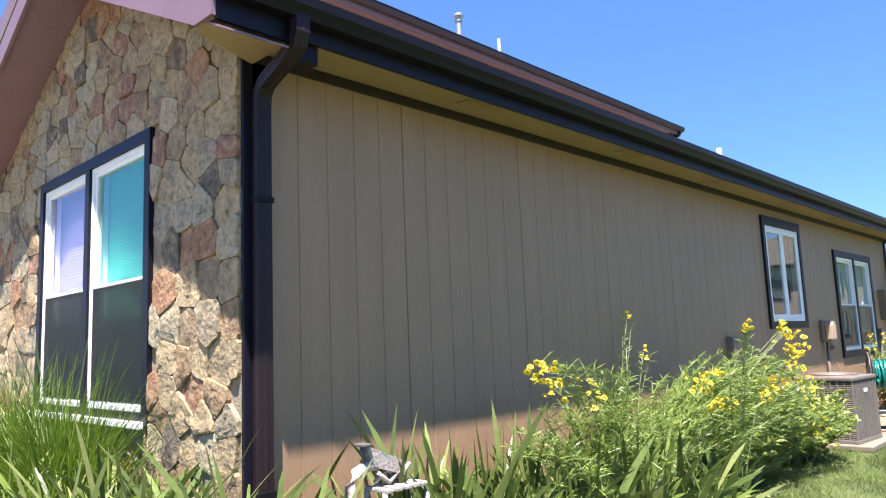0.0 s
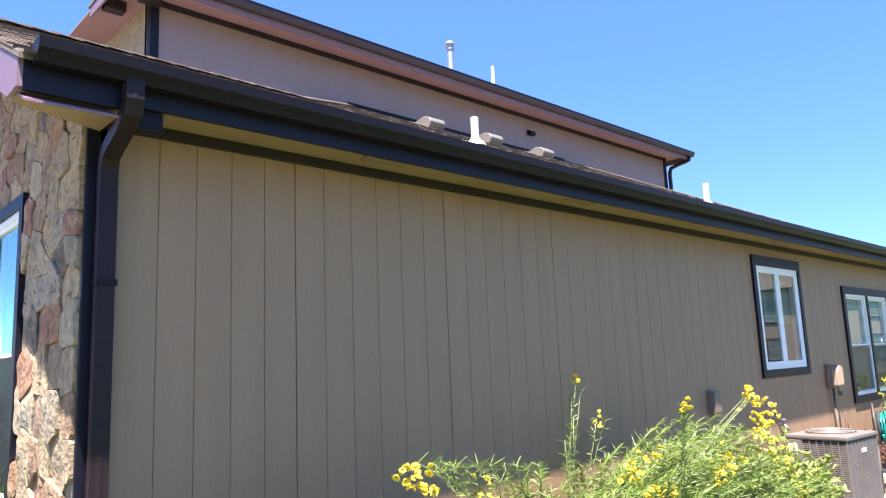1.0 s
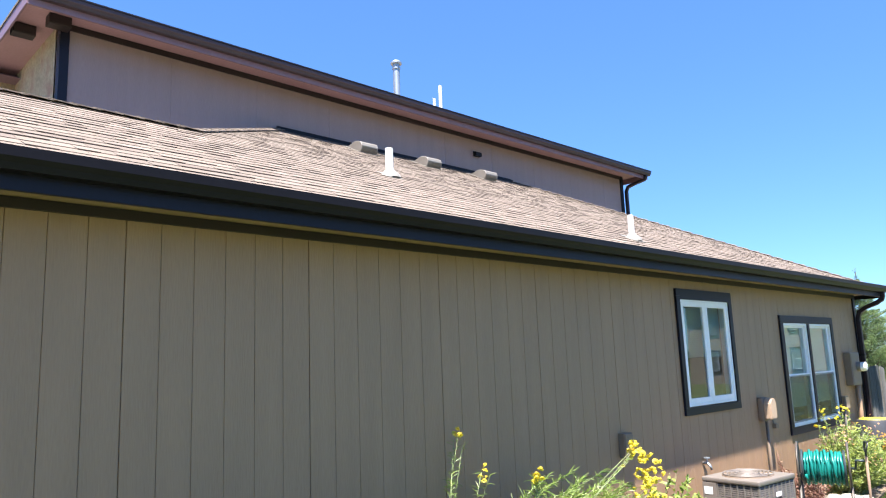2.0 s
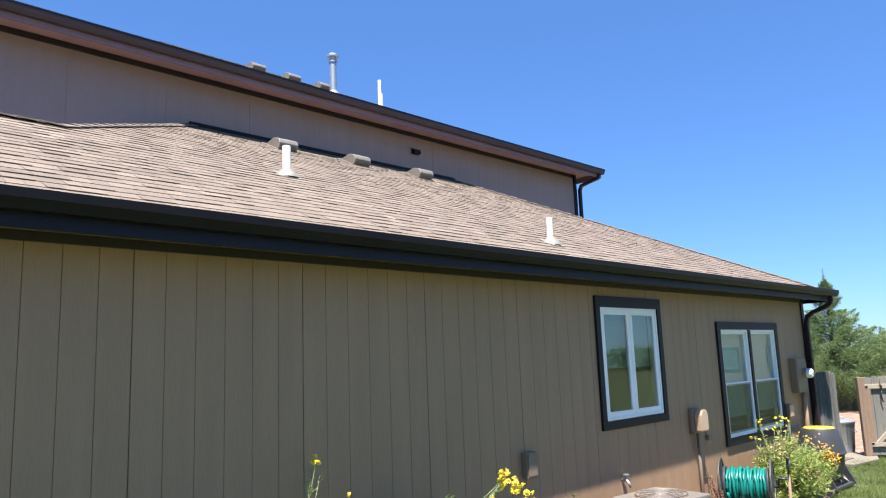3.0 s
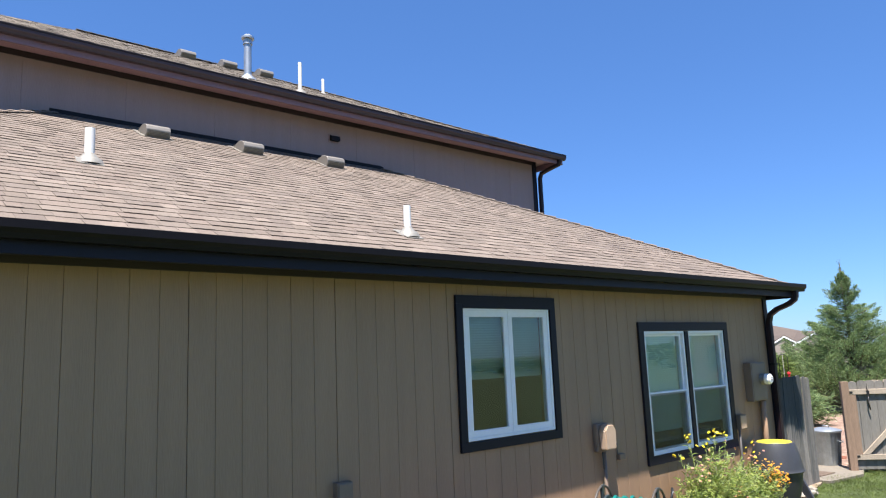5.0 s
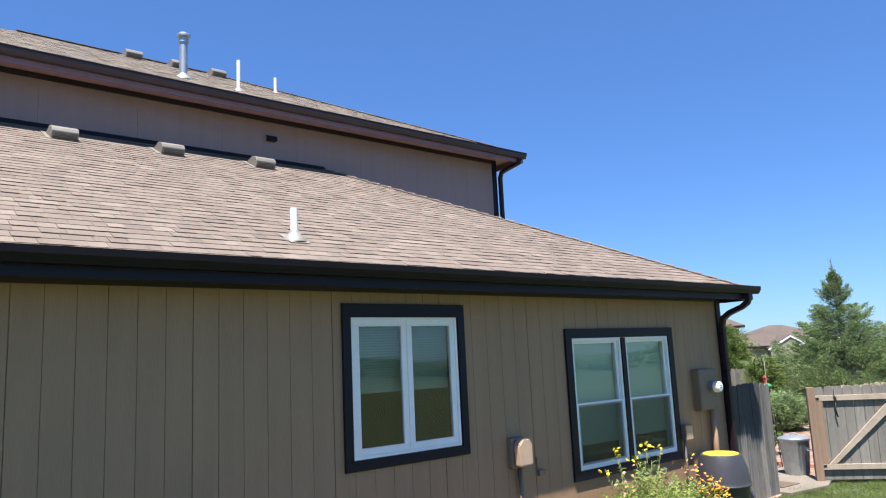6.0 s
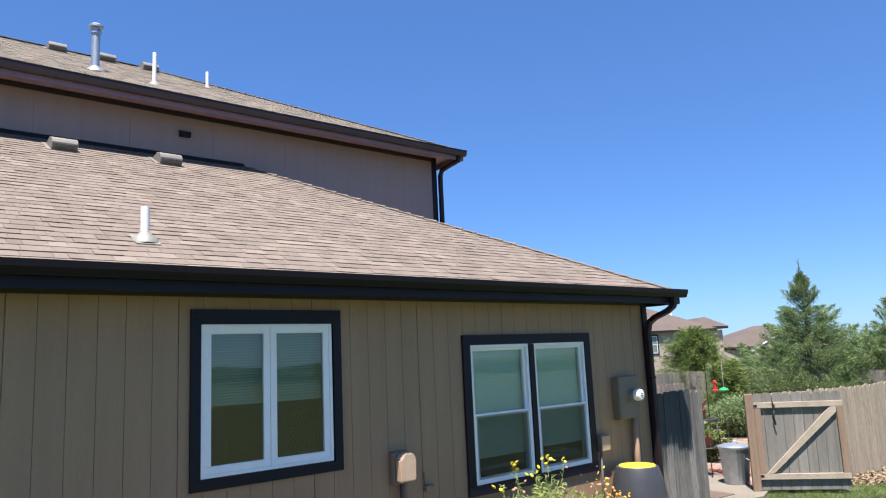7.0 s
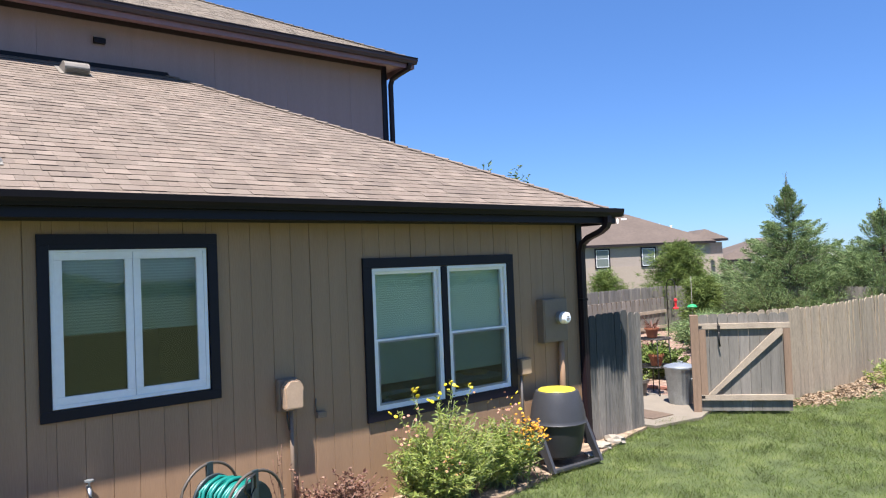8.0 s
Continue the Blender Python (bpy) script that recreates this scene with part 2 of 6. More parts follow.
SHADE_TEALSKY = material("window_shade_teal_sky_reflection", (0.12, 0.52, 0.42), 0.8, vary=0.06, scale=2, fine=60, bump=0.05, stretch=(1, 1, 12))
ROOMWALL = material("room_plaster", (0.34, 0.32, 0.28), 0.9, vary=0.05)
BEIGE = material("neighbour_siding_beige", (0.352, 0.288, 0.232), 0.8, vary=0.08, scale=0.5, fine=8, bump=0.1)
GREIGE = material("neighbour_siding_grey", (0.33, 0.275, 0.235), 0.8, vary=0.08, scale=0.5, fine=8, bump=0.1)
FARPANE = material("far_window_pane", (0.16, 0.185, 0.175), 0.15, vary=0.1, scale=2, bump=0)
FARROOF = material("neighbour_roof", (0.098, 0.076, 0.062), 0.95, vary=0.22, scale=0.6, fine=6, bump=0.2)
WEATHERWHITE = material("chipped_white_paint", (0.34, 0.315, 0.297), 0.8, vary=0.5, scale=22, fine=60, bump=0.4, stain=(0.255, 0.187, 0.17))


def glass_material(name, tint, mirror_tint=None):
    m = bpy.data.materials.new(name)
    m.use_nodes = True
    b = m.node_tree.nodes["Principled BSDF"]
    b.inputs["Base Color"].default_value = (*tint, 1)
    b.inputs["Roughness"].default_value = 0.0
    b.inputs["IOR"].default_value = 1.52
    b.inputs["Transmission Weight"].default_value = 1.0
    if mirror_tint:
        b.inputs["Specular IOR Level"].default_value = 0.2
        b.inputs["Specular Tint"].default_value = (*mirror_tint, 1)
    return m


GLASS = glass_material("window_glass", (0.86, 0.95, 0.91))
# Tints that colour these panes like the sky reflected in them.
TEALGLASS = glass_material("teal_reflection_glass", (0.62, 0.97, 0.88), (0.3, 1.0, 0.8))
LILACGLASS = glass_material("lilac_reflection_glass", (0.9, 0.86, 0.98), (0.8, 0.66, 1.0))


def screen_material(name, weave):
    m = bpy.data.materials.new(name)
    m.use_nodes = True
    n, l = m.node_tree.nodes, m.node_tree.links
    n["Principled BSDF"].inputs["Base Color"].default_value = (0.009, 0.013, 0.012, 1)
    n["Principled BSDF"].inputs["Roughness"].default_value = 0.7
    gaps, mix = n.new("ShaderNodeBsdfTransparent"), n.new("ShaderNodeMixShader")
    mix.inputs[0].default_value = weave
    l.new(gaps.outputs[0], mix.inputs[1])
    l.new(n["Principled BSDF"].outputs[0], mix.inputs[2])
    l.new(mix.outputs[0], n["Material Output"].inputs[0])
    return m


def top_dark_wood(base, name):
    """The fence wood with a colour that darkens towards the top, lower on some boards."""
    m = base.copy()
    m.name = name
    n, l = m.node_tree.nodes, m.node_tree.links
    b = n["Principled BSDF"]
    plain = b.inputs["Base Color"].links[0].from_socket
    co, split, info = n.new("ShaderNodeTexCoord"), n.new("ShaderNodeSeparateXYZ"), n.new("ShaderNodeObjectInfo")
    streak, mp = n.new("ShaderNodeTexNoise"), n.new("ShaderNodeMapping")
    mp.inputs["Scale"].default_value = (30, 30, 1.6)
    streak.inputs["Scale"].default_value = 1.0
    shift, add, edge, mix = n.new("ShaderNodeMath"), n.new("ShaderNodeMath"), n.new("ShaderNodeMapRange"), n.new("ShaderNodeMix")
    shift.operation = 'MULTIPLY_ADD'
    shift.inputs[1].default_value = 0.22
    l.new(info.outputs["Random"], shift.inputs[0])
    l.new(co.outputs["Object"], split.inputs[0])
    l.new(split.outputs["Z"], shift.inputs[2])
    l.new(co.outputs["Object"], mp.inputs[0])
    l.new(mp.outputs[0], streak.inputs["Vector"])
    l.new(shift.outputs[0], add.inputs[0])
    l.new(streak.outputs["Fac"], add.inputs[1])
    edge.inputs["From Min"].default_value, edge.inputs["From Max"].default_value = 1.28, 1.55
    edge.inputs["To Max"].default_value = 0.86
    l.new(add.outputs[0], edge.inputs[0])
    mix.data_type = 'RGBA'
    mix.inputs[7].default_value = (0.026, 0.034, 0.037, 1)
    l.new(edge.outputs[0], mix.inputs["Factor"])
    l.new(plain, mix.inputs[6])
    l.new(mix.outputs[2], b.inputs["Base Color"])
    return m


TOPDARKWOOD = top_dark_wood(CEDARSTAINED, "drip_stained_fence_wood")
SCREEN = screen_material("insect_screen", 0.24)
SUNSCREEN = screen_material("dense_sun_screen", 0.74)


# ---- mesh helpers ----
def box(bm, x0, x1, y0, y1, z0, z1, bevel=0.0, m=None):
    r = bmesh.ops.create_cube(bm, size=1.0)["verts"]
    for v in r:
        v.co = Vector((x0 + (v.co.x + 0.5) * (x1 - x0), y0 + (v.co.y + 0.5) * (y1 - y0), z0 + (v.co.z + 0.5) * (z1 - z0)))
    if bevel:
        es = list({e for v in r for e in v.link_edges})
        r = bmesh.ops.bevel(bm, geom=es, offset=bevel, segments=2, affect='EDGES', profile=0.6)["verts"]
        r = list({v for v in r})
    if m is not None:
        seen, stack = set(r), list(r)
        while stack:
            v = stack.pop()
            for e in v.link_edges:
                o = e.other_vert(v)
                if o not in seen:
                    seen.add(o)
                    stack.append(o)
        for v in seen:
            v.co = m @ v.co
    return bm


def tube(bm, pts, radius, sides=8, flat=1.0, taper=1.0):
    """A round bar along points; flat squeezes it, taper is its end's radius by its start's."""
    pts = [Vector(p) for p in pts]
    rings = []
    for i, p in enumerate(pts):
        d = (pts[min(i + 1, len(pts) - 1)] - pts[max(i - 1, 0)]).normalized()
        a = d.cross(Vector((0, 0, 1)) if abs(d.z) < 0.9 else Vector((0, 1, 0))).normalized()
        b = d.cross(a)
        r = radius * (1 + (taper - 1) * i / max(1, len(pts) - 1))
        rings.append([bm.verts.new(p + a * r * math.cos(2 * math.pi * k / sides) + b * r * flat * math.sin(2 * math.pi * k / sides)) for k in range(sides)])
    for u, v in zip(rings, rings[1:]):
        for k in range(sides):
            bm.faces.new((u[k], u[(k + 1) % sides], v[(k + 1) % sides], v[k])).smooth = True
    bm.faces.new(rings[0][::-1])
    bm.faces.new(rings[-1])
    return bm


def lathe(bm, profile, sides=20, at=(0, 0, 0), lobes=0, depth=0.0):
    """A turned form: (radius, height) from the bottom up."""
    rings = []
    for r, z in profile:
        ring = []
        for k in range(sides):
            a = 2 * math.pi * k / sides
            q = r * (1 + depth * math.cos(lobes * a))
            ring.append(bm.verts.new((at[0] + q * math.cos(a), at[1] + q * math.sin(a), at[2] + z)))
        rings.append(ring)
    for u, v in zip(rings, rings[1:]):
        for k in range(sides):
            bm.faces.new((u[k], u[(k + 1) % sides], v[(k + 1) % sides], v[k])).smooth = True
    bm.faces.new(rings[0][::-1])
    bm.faces.new(rings[-1])
    steps = [Vector((b[0] - a[0], b[1] - a[1])) for a, b in zip(profile, profile[1:])]
    bends = [True] + [a.length > 0 and b.length > 0 and a.angle(b) > 0.6 for a, b in zip(steps, steps[1:])] + [True]
    for ring, bend in zip(rings, bends):
        if bend:
            for k in range(sides):
                bm.edges.get((ring[k], ring[(k + 1) % sides])).smooth = False
    return bm


def prism(bm, poly, push):
    """A flat polygon with thickness, pushed along a vector."""
    a = [bm.verts.new(p) for p in poly]
    b = [bm.verts.new(Vector(p) + Vector(push)) for p in poly]
    n = len(poly)
    bm.faces.new(a)
    bm.faces.new(b[::-1])
    for i in range(n):
        bm.faces.new((a[i], b[i], b[(i + 1) % n], a[(i + 1) % n]))
    bmesh.ops.recalc_face_normals(bm, faces=bm.faces[:])
    return bm


def mesh_of(name, bm, mat):
    me = bpy.data.meshes.new(name)
    bm.to_mesh(me)
    bm.free()
    me.materials.append(mat)
    return me


def part(name, bm, mat, parent=None, label="", m=None):
    ob = new(name, mesh_of(name, bm, mat))
    if parent is not None:
        ob.parent = parent
    if m is not None:
        ob.matrix_local = m
    return tagged(ob, label) if label else ob


def thing(name, label, category, at=(0, 0, 0), turn=0.0, group="", kind=""):
    ob = new(name)
    ob.empty_display_size = 0.1
    ob.matrix_world = pose(*at, 0, 0, turn)
    return tagged(ob, label, category, group, kind)


def holed(bm, make, u0, u1, z0, z1, holes):
    """Fills a rectangle round its holes with boxes; make(bm, ua, ub, za, zb) adds one."""
    us = sorted({u0, u1, *[min(max(h[i], u0), u1) for h in holes for i in (0, 1)]})
    for a, b in zip(us, us[1:]):
        if b - a < 1e-4:
            continue
        mid, z = (a + b) / 2, z0
        for h in sorted([h for h in holes if h[0] < mid < h[1]], key=lambda h: h[2]):
            if h[2] > z:
                make(bm, a, b, z, min(h[2], z1))
            z = max(z, h[3])
        if z < z1:
            make(bm, a, b, z, z1)


def from_arrays(name, verts, faces, mat, parent=None, label=""):
    me = bpy.data.meshes.new(name)
    me.from_pydata(verts.reshape(-1, 3).tolist(), [], faces.tolist())
    me.materials.append(mat)
    ob = new(name, me)
    if parent is not None:
        ob.parent = parent
    return tagged(ob, label) if label else ob


def blades(name, base, way, length, width, droop, mat, parent=None, label="", segs=3, rng=None, fold=0.0):
    """Many narrow leaves: from base along way, bending down by droop, with a point at the end."""
    rng = rng or np.random.default_rng(1)
    base, way = np.asarray(base, float), np.asarray(way, float)
    n = len(base)
    way = way / np.maximum(np.linalg.norm(way, axis=1, keepdims=True), 1e-6)
    length, width, droop = [np.broadcast_to(np.asarray(v, float), (n,)) for v in (length, width, droop)]
    side = np.cross(way, rng.normal(size=(n, 3)))
    side /= np.maximum(np.linalg.norm(side, axis=1, keepdims=True), 1e-6)
    rows, faces, per = [], [], 2 * segs + 1
    for i in range(segs + 1):
        s = i / segs
        c = base + way * (length * s)[:, None]
        c[:, 2] -= droop * length * s * s
        if i < segs:
            w = (width * 0.5 * (0.75 + 0.5 * s if s < 0.5 else 1.5 - s))[:, None]
            rows += [c - side * w, c + side * w]
        else:
            rows.append(c)
    verts = np.stack(rows, axis=1)
    start = (np.arange(n) * per)[:, None]
    quads = [start + np.array([[2 * i, 2 * i + 1, 2 * i + 3, 2 * i + 2]]) for i in range(segs - 1)]
    tips = start + np.array([[2 * segs - 2, 2 * segs - 1, 2 * segs]])
    me = bpy.data.meshes.new(name)
    fl = [f for q in quads for f in q.tolist()] + tips.tolist()
    me.from_pydata(verts.reshape(-1, 3).tolist(), [], fl)
    me.materials.append(mat)
    ob = new(name, me)
    if parent is not None:
        ob.parent = parent
    return tagged(ob, label) if label else ob

# ---- ground ----
EDGE = [(-1.2, 1.6), (0.6, 1.25), (2.5, 0.72), (4.0, 0.55), (6.6, 0.72), (8.4, 1.22), (10.0, 0.98), (11.5, 0.78), (12.4, 0.62), (13.5, 0.42), (14.4, 0.16), (14.9, 0.05)]


def edge_x(y):
    for (a, p), (b, q) in zip(EDGE, EDGE[1:]):
        if a <= y <= b:
            return p + (q - p) * (y - a) / (b - a)
    return EDGE[0][1] if y < EDGE[0][0] else 0.0


bm = bmesh.new()
bmesh.ops.create_grid(bm, x_segments=40, y_segments=40, size=600)
tagged(part("ground", bm, TURF), "mown green lawn reaching far behind the houses", "lawn", kind="structure")
bm = bmesh.new()
prism(bm, [(-6, -3.2, 0.004), (1.6, -3.2, 0.004), *[(x, y, 0.004) for y, x in EDGE], (0.0, 14.9, 0.004), (-0.3, 14.9, 0.004), (-0.3, 0, 0.004), (-6, 0, 0.004)], (0, 0, 0.035))
tagged(part("planting_bed", bm, SOIL), "brown mulch bed along the house wall", "garden bed", kind="structure")
bm = bmesh.new()
prism(bm, [(-9, 17.3, 0.004), (0.3, 16.6, 0.004), (0.4, 26.6, 0.004), (-9, 26.6, 0.004)], (0, 0, 0.02))
tagged(part("backyard_ground", bm, GRAVEL), "reddish mulch and gravel ground of the back yard", "garden bed", kind="structure")
bm = bmesh.new()
prism(bm, [(-4, 13.8, 0.004), (-0.1, 14.95, 0.004), (0.14, 15.0, 0.004), (0.3, 15.9, 0.004), (0.15, 16.35, 0.004), (-0.9, 17.0, 0.004), (-4, 17.4, 0.004)], (0, 0, 0.045))
tagged(part("patio", bm, CONCRETE), "pale sunlit concrete path at the gate", "path", kind="structure")

# Unseen pale slab, added to throw sunlight up at the gable and side wall.
bm = bmesh.new()
prism(bm, [(-12, -14, 0.004), (11, -14, 0.004), (11, -3.24, 0.004), (-12, -3.24, 0.004)], (0, 0, 0.03))
tagged(part("driveway", bm, CONCRETE), "unseen pale slab added to bounce sunlight onto the stone gable", "driveway", kind="structure")

# ---- the lower storey ----
Y1 = 13.72
TOP = 2.955
WIN1 = (7.447, 8.682, 1.429, 2.675)
WIN2A = (10.405, 11.315, 0.955, 2.425)
WIN2B = (11.405, 12.325, 0.955, 2.425)
SIDE_HOLES = [WIN1, WIN2A, WIN2B]
bm = bmesh.new()
holed(bm, lambda b, a, c, z, w: box(b, -0.16, -0.012, a, c, z, w), 0.16, Y1, -0.1, TOP, SIDE_HOLES)
wall_side = tagged(part("wall_east", bm, SIDING), "brown-grey painted grooved panel siding wall in shade", "wall", kind="structure")


def strips(bm, y0, y1, z0, z1, holes, front, mats=None):
    """One strip of a grooved panel, its long edges eased."""
    def make(b, a, c, z, w):
        e = 0.0022
        p = [(-0.012, a), (front - e, a), (front, a + e), (front, c - e), (front - e, c), (-0.012, c)]
        lo = [b.verts.new((x, y, z)) for x, y in p]
        hi = [b.verts.new((x, y, w)) for x, y in p]
        for i in range(5):
            b.faces.new((lo[i], lo[i + 1], hi[i + 1], hi[i]))
        b.faces.new(hi)
        b.faces.new(lo[::-1])
    holed(bm, make, y0, y1, z0, z1, holes)


def panel_wall(parent, start, first, last, z0, z1, holes, mat, pitch=1.2192):
    y = first
    while y < last - 0.02:
        bm = bmesh.new()
        for i in range(6):
            a, b = y + i * pitch / 6, y + (i + 1) * pitch / 6
            gap_a, gap_b = (0.0028 if i == 0 else 0.0012), (0.0028 if i == 5 else 0.0012)
            a, b = max(a + gap_a, start), min(b - gap_b, last)
            if b - a > 0.01:
                strips(bm, a, b, z0, z1, holes, 0.0)
        bmesh.ops.recalc_face_normals(bm, faces=bm.faces[:])
        part("siding_panel", bm, mat, parent)
        y += pitch


TRIMHOLES = [(7.40, 8.74, 1.37, 2.75), (10.34, 12.39, 0.89, 2.49)]
panel_wall(wall_side, 0.06, -0.047, Y1 - 0.10, 0.03, 2.90, TRIMHOLES, SIDING)

bm = bmesh.new()
GX, GP = -2.22, 4.06


def stone_top(x):
    return 2.98 + 0.485 * (-x if x > GX else 2 * -GX + x) if -4.44 < x < 0 else 0.0


SW = (-3.15, -1.05, 0.90, 2.77)
holed(bm, lambda b, a, c, z, w: box(b, a, c, 0.0, 0.16, z, w), -4.44, 0.0, -0.1, 3.03, [(-3.06, -2.14, 0.98, 2.69), (-2.06, -1.13, 0.98, 2.69)])
prism(bm, [(-4.44, 0.0, 3.03), (0.0, 0.0, 3.03), (GX, 0.0, GP + 0.045)], (0, 0.16, 0))
wall_front = tagged(part("wall_south", bm, MORTAR), "rough fieldstone gable wall in tan, grey and rust tones", "wall", kind="structure")

bm = bmesh.new()
box(bm, -4.5, -0.17, Y1 - 0.15, Y1, -0.1, TOP)
tagged(part("wall_north", bm, SIDING), "brown-grey painted end wall", "wall", kind="structure")
bm = bmesh.new()
box(bm, -4.64, -4.52, 0.17, Y1 - 0.16, -0.1, 3.9)
tagged(part("wall_inner", bm, ROOMWALL), "plain plaster inner wall", "wall", kind="structure")
bm = bmesh.new()
box(bm, -4.47, -0.17, 0.17, Y1 - 0.16, 0.05, 0.1)
tagged(part("floor", bm, BAMBOO), "plain wooden floor inside", "floor", kind="structure")
bm = bmesh.new()
box(bm, -4.47, -0.17, 0.17, Y1 - 0.16, 2.8, 2.86)
tagged(part("ceiling", bm, ROOMWALL), "plain ceiling inside the house", "ceiling", kind="structure")
for yy in (6.6, 9.6):
    bm = bmesh.new()
    box(bm, -4.47, -0.17, yy, yy + 0.1, 0.1, 2.8)
    tagged(part("wall_partition", bm, ROOMWALL), "plain plaster partition inside", "wall", kind="structure")

# trim boards on the wall
bm = bmesh.new()
box(bm, 0.0, 0.024, -0.004, 0.055, 0.03, TOP, 0.004)
tagged(part("trim", bm, TRIM), "dark navy corner board", "trim", kind="structure")
bm = bmesh.new()
box(bm, 0.0, 0.024, Y1 - 0.11, Y1, 0.03, TOP, 0.004)
tagged(part("trim", bm, TRIM), "dark navy corner board", "trim", kind="structure")
bm = bmesh.new()
box(bm, 0.0, 0.022, 0.057, Y1 - 0.11, 2.893, TOP - 0.002, 0.003)
tagged(part("trim", bm, FRIEZE), "dark brown frieze board under the soffit", "trim", kind="structure")
bm = bmesh.new()
box(bm, 0.0, 0.40, 0.0, 13.92, TOP, TOP + 0.012)
prism(bm, [(0.21, -0.376, 2.872), (0.399, -0.376, 2.872), (0.399, 0.05, 2.872), (0.026, 0.05, 2.872)], (0, 0, 0.011))
soffit = tagged(part("soffit", bm, SOFFIT), "tan painted soffit under the eave", "soffit", kind="structure")
for i in range(6):
    bm = bmesh.new()
    y = 1.55 + 2.05 * i
    box(bm, 0.14, 0.26, y, y + 0.36, TOP - 0.008, TOP - 0.001, 0.002)
    for k in range(5):
        box(bm, 0.15 + 0.022 * k, 0.16 + 0.022 * k, y + 0.02, y + 0.34, TOP - 0.012, TOP - 0.008)
    part("soffit_vent", bm, SOFFIT, soffit, "ribbed tan soffit vent")
bm = bmesh.new()
box(bm, 0.40, 0.425, 0.07, 13.93, 2.888, 3.03, 0.004)
box(bm, 0.40, 0.425, -0.376, 0.07, 2.862, 3.03, 0.004)
tagged(part("fascia", bm, TRIM), "dark navy fascia board along the eave", "trim", kind="structure")
bm = bmesh.new()
box(bm, -4.5, 0.40, 13.93, 13.95, 2.885, 3.03)
tagged(part("fascia", bm, TRIM), "dark navy fascia board on the end eave", "trim", kind="structure")
bm = bmesh.new()
box(bm, -4.5, -0.005, Y1, 13.93, TOP, TOP + 0.012)
tagged(part("soffit", bm, SOFFIT), "tan soffit under the end eave", "soffit", kind="structure")


def gutter_run(x, y0, y1, z, mat, label, scale=1.0):
    g = [(0, 0.10), (0, 0), (0.075, 0), (0.088, 0.03), (0.108, 0.055), (0.112, 0.105), (0.095, 0.108), (0.092, 0.098), (0.1, 0.092), (0.096, 0.062), (0.078, 0.038), (0.068, 0.006), (0.006, 0.006), (0.006, 0.10)]
    g = [(x + a * scale, z + b * scale) for a, b in g]
    th = thing("gutter", label, "gutter")
    bm = bmesh.new()
    prism(bm, [(a, y0, b) for a, b in g], (0, y1 - y0, 0))
    part("trough", bm, mat, th)
    for y in (y0 - 0.004, y1 + 0.001):
        bm = bmesh.new()
        prism(bm, [(a, y, b) for a, b in g[:7]], (0, 0.003, 0))
        part("end_cap", bm, mat, th)
    n = int((y1 - y0) / 0.75)
    for i in range(n):
        bm = bmesh.new()
        y = y0 + 0.3 + i * 0.75
        box(bm, x + 0.004, x + 0.1 * scale, y, y + 0.018, z + 0.088 * scale, z + 0.094 * scale)
        part("hanger", bm, mat, th)
    return th


gutter_run(0.427, -0.345, 13.965, 2.968, GUTTER, "dark bronze seamless gutter along the lower eave")


def downspout(pts, w, d, label, straps=()):
    th = thing("downspout", label, "downspout")
    pts = [Vector(p) for p in pts]
    bm = bmesh.new()
    rings = []
    n = len(pts)
    for i, p in enumerate(pts):
        t = (pts[min(i + 1, n - 1)] - pts[max(i - 1, 0)]).normalized()
        a = Vector((0, 1, 0)) if abs(t.y) < 0.8 else Vector((1, 0, 0))
        a = (a - t * a.dot(t)).normalized()
        b = t.cross(a)
        ring = []
        for k in range(16):
            c, s = math.cos(2 * math.pi * k / 16), math.sin(2 * math.pi * k / 16)
            q = 1 / max(abs(c), abs(s)) ** 0.75
            rib = 1.0 - (0.06 if k % 2 else 0.0)
            ring.append(bm.verts.new(p + a * c * q * rib * w / 2 + b * s * q * rib * d / 2))
        rings.append(ring)
    for u, v in zip(rings, rings[1:]):
        for k in range(16):
            bm.faces.new((u[k], u[(k + 1) % 16], v[(k + 1) % 16], v[k]))
    bm.faces.new(rings[0][::-1])
    bm.faces.new(rings[-1])
    bmesh.ops.recalc_face_normals(bm, faces=bm.faces[:])
    part("pipe", bm, SPOUT, th)
    for z in straps:
        bm = bmesh.new()
        p = min(pts, key=lambda q: abs(q.z - z))
        box(bm, 0.02, p.x + d / 2 + 0.004, p.y - w / 2 - 0.006, p.y + w / 2 + 0.006, z, z + 0.03, 0.002)
        part("strap", bm, GUTTER, th)
    return th


spout = downspout([(0.475, 0.05, 2.99), (0.475, 0.05, 2.90), (0.455, 0.052, 2.85), (0.37, 0.056, 2.81), (0.22, 0.064, 2.765), (0.125, 0.072, 2.735), (0.082, 0.078, 2.69), (0.070, 0.08, 2.62), (0.068, 0.08, 1.3), (0.068, 0.08, 0.22), (0.1, 0.08, 0.13), (0.24, 0.08, 0.07)], 0.088, 0.072, "dark bronze downspout beside the stone corner", (2.1, 0.6))
bm = bmesh.new()
box(bm, 0.30, 0.398, 0.05, 0.22, 2.79, 2.90, 0.012)
part("elbow_box", bm, GUTTER, spout, "dark bronze outlet box")
downspout([(0.475, 13.70, 2.99), (0.475, 13.70, 2.90), (0.46, 13.695, 2.85), (0.38, 13.68, 2.79), (0.20, 13.655, 2.72), (0.10, 13.645, 2.65), (0.068, 13.64, 2.54), (0.066, 13.64, 1.2), (0.066, 13.64, 0.2), (0.12, 13.64, 0.08)], 0.088, 0.072, "dark bronze downspout at the fence corner", (1.9,))

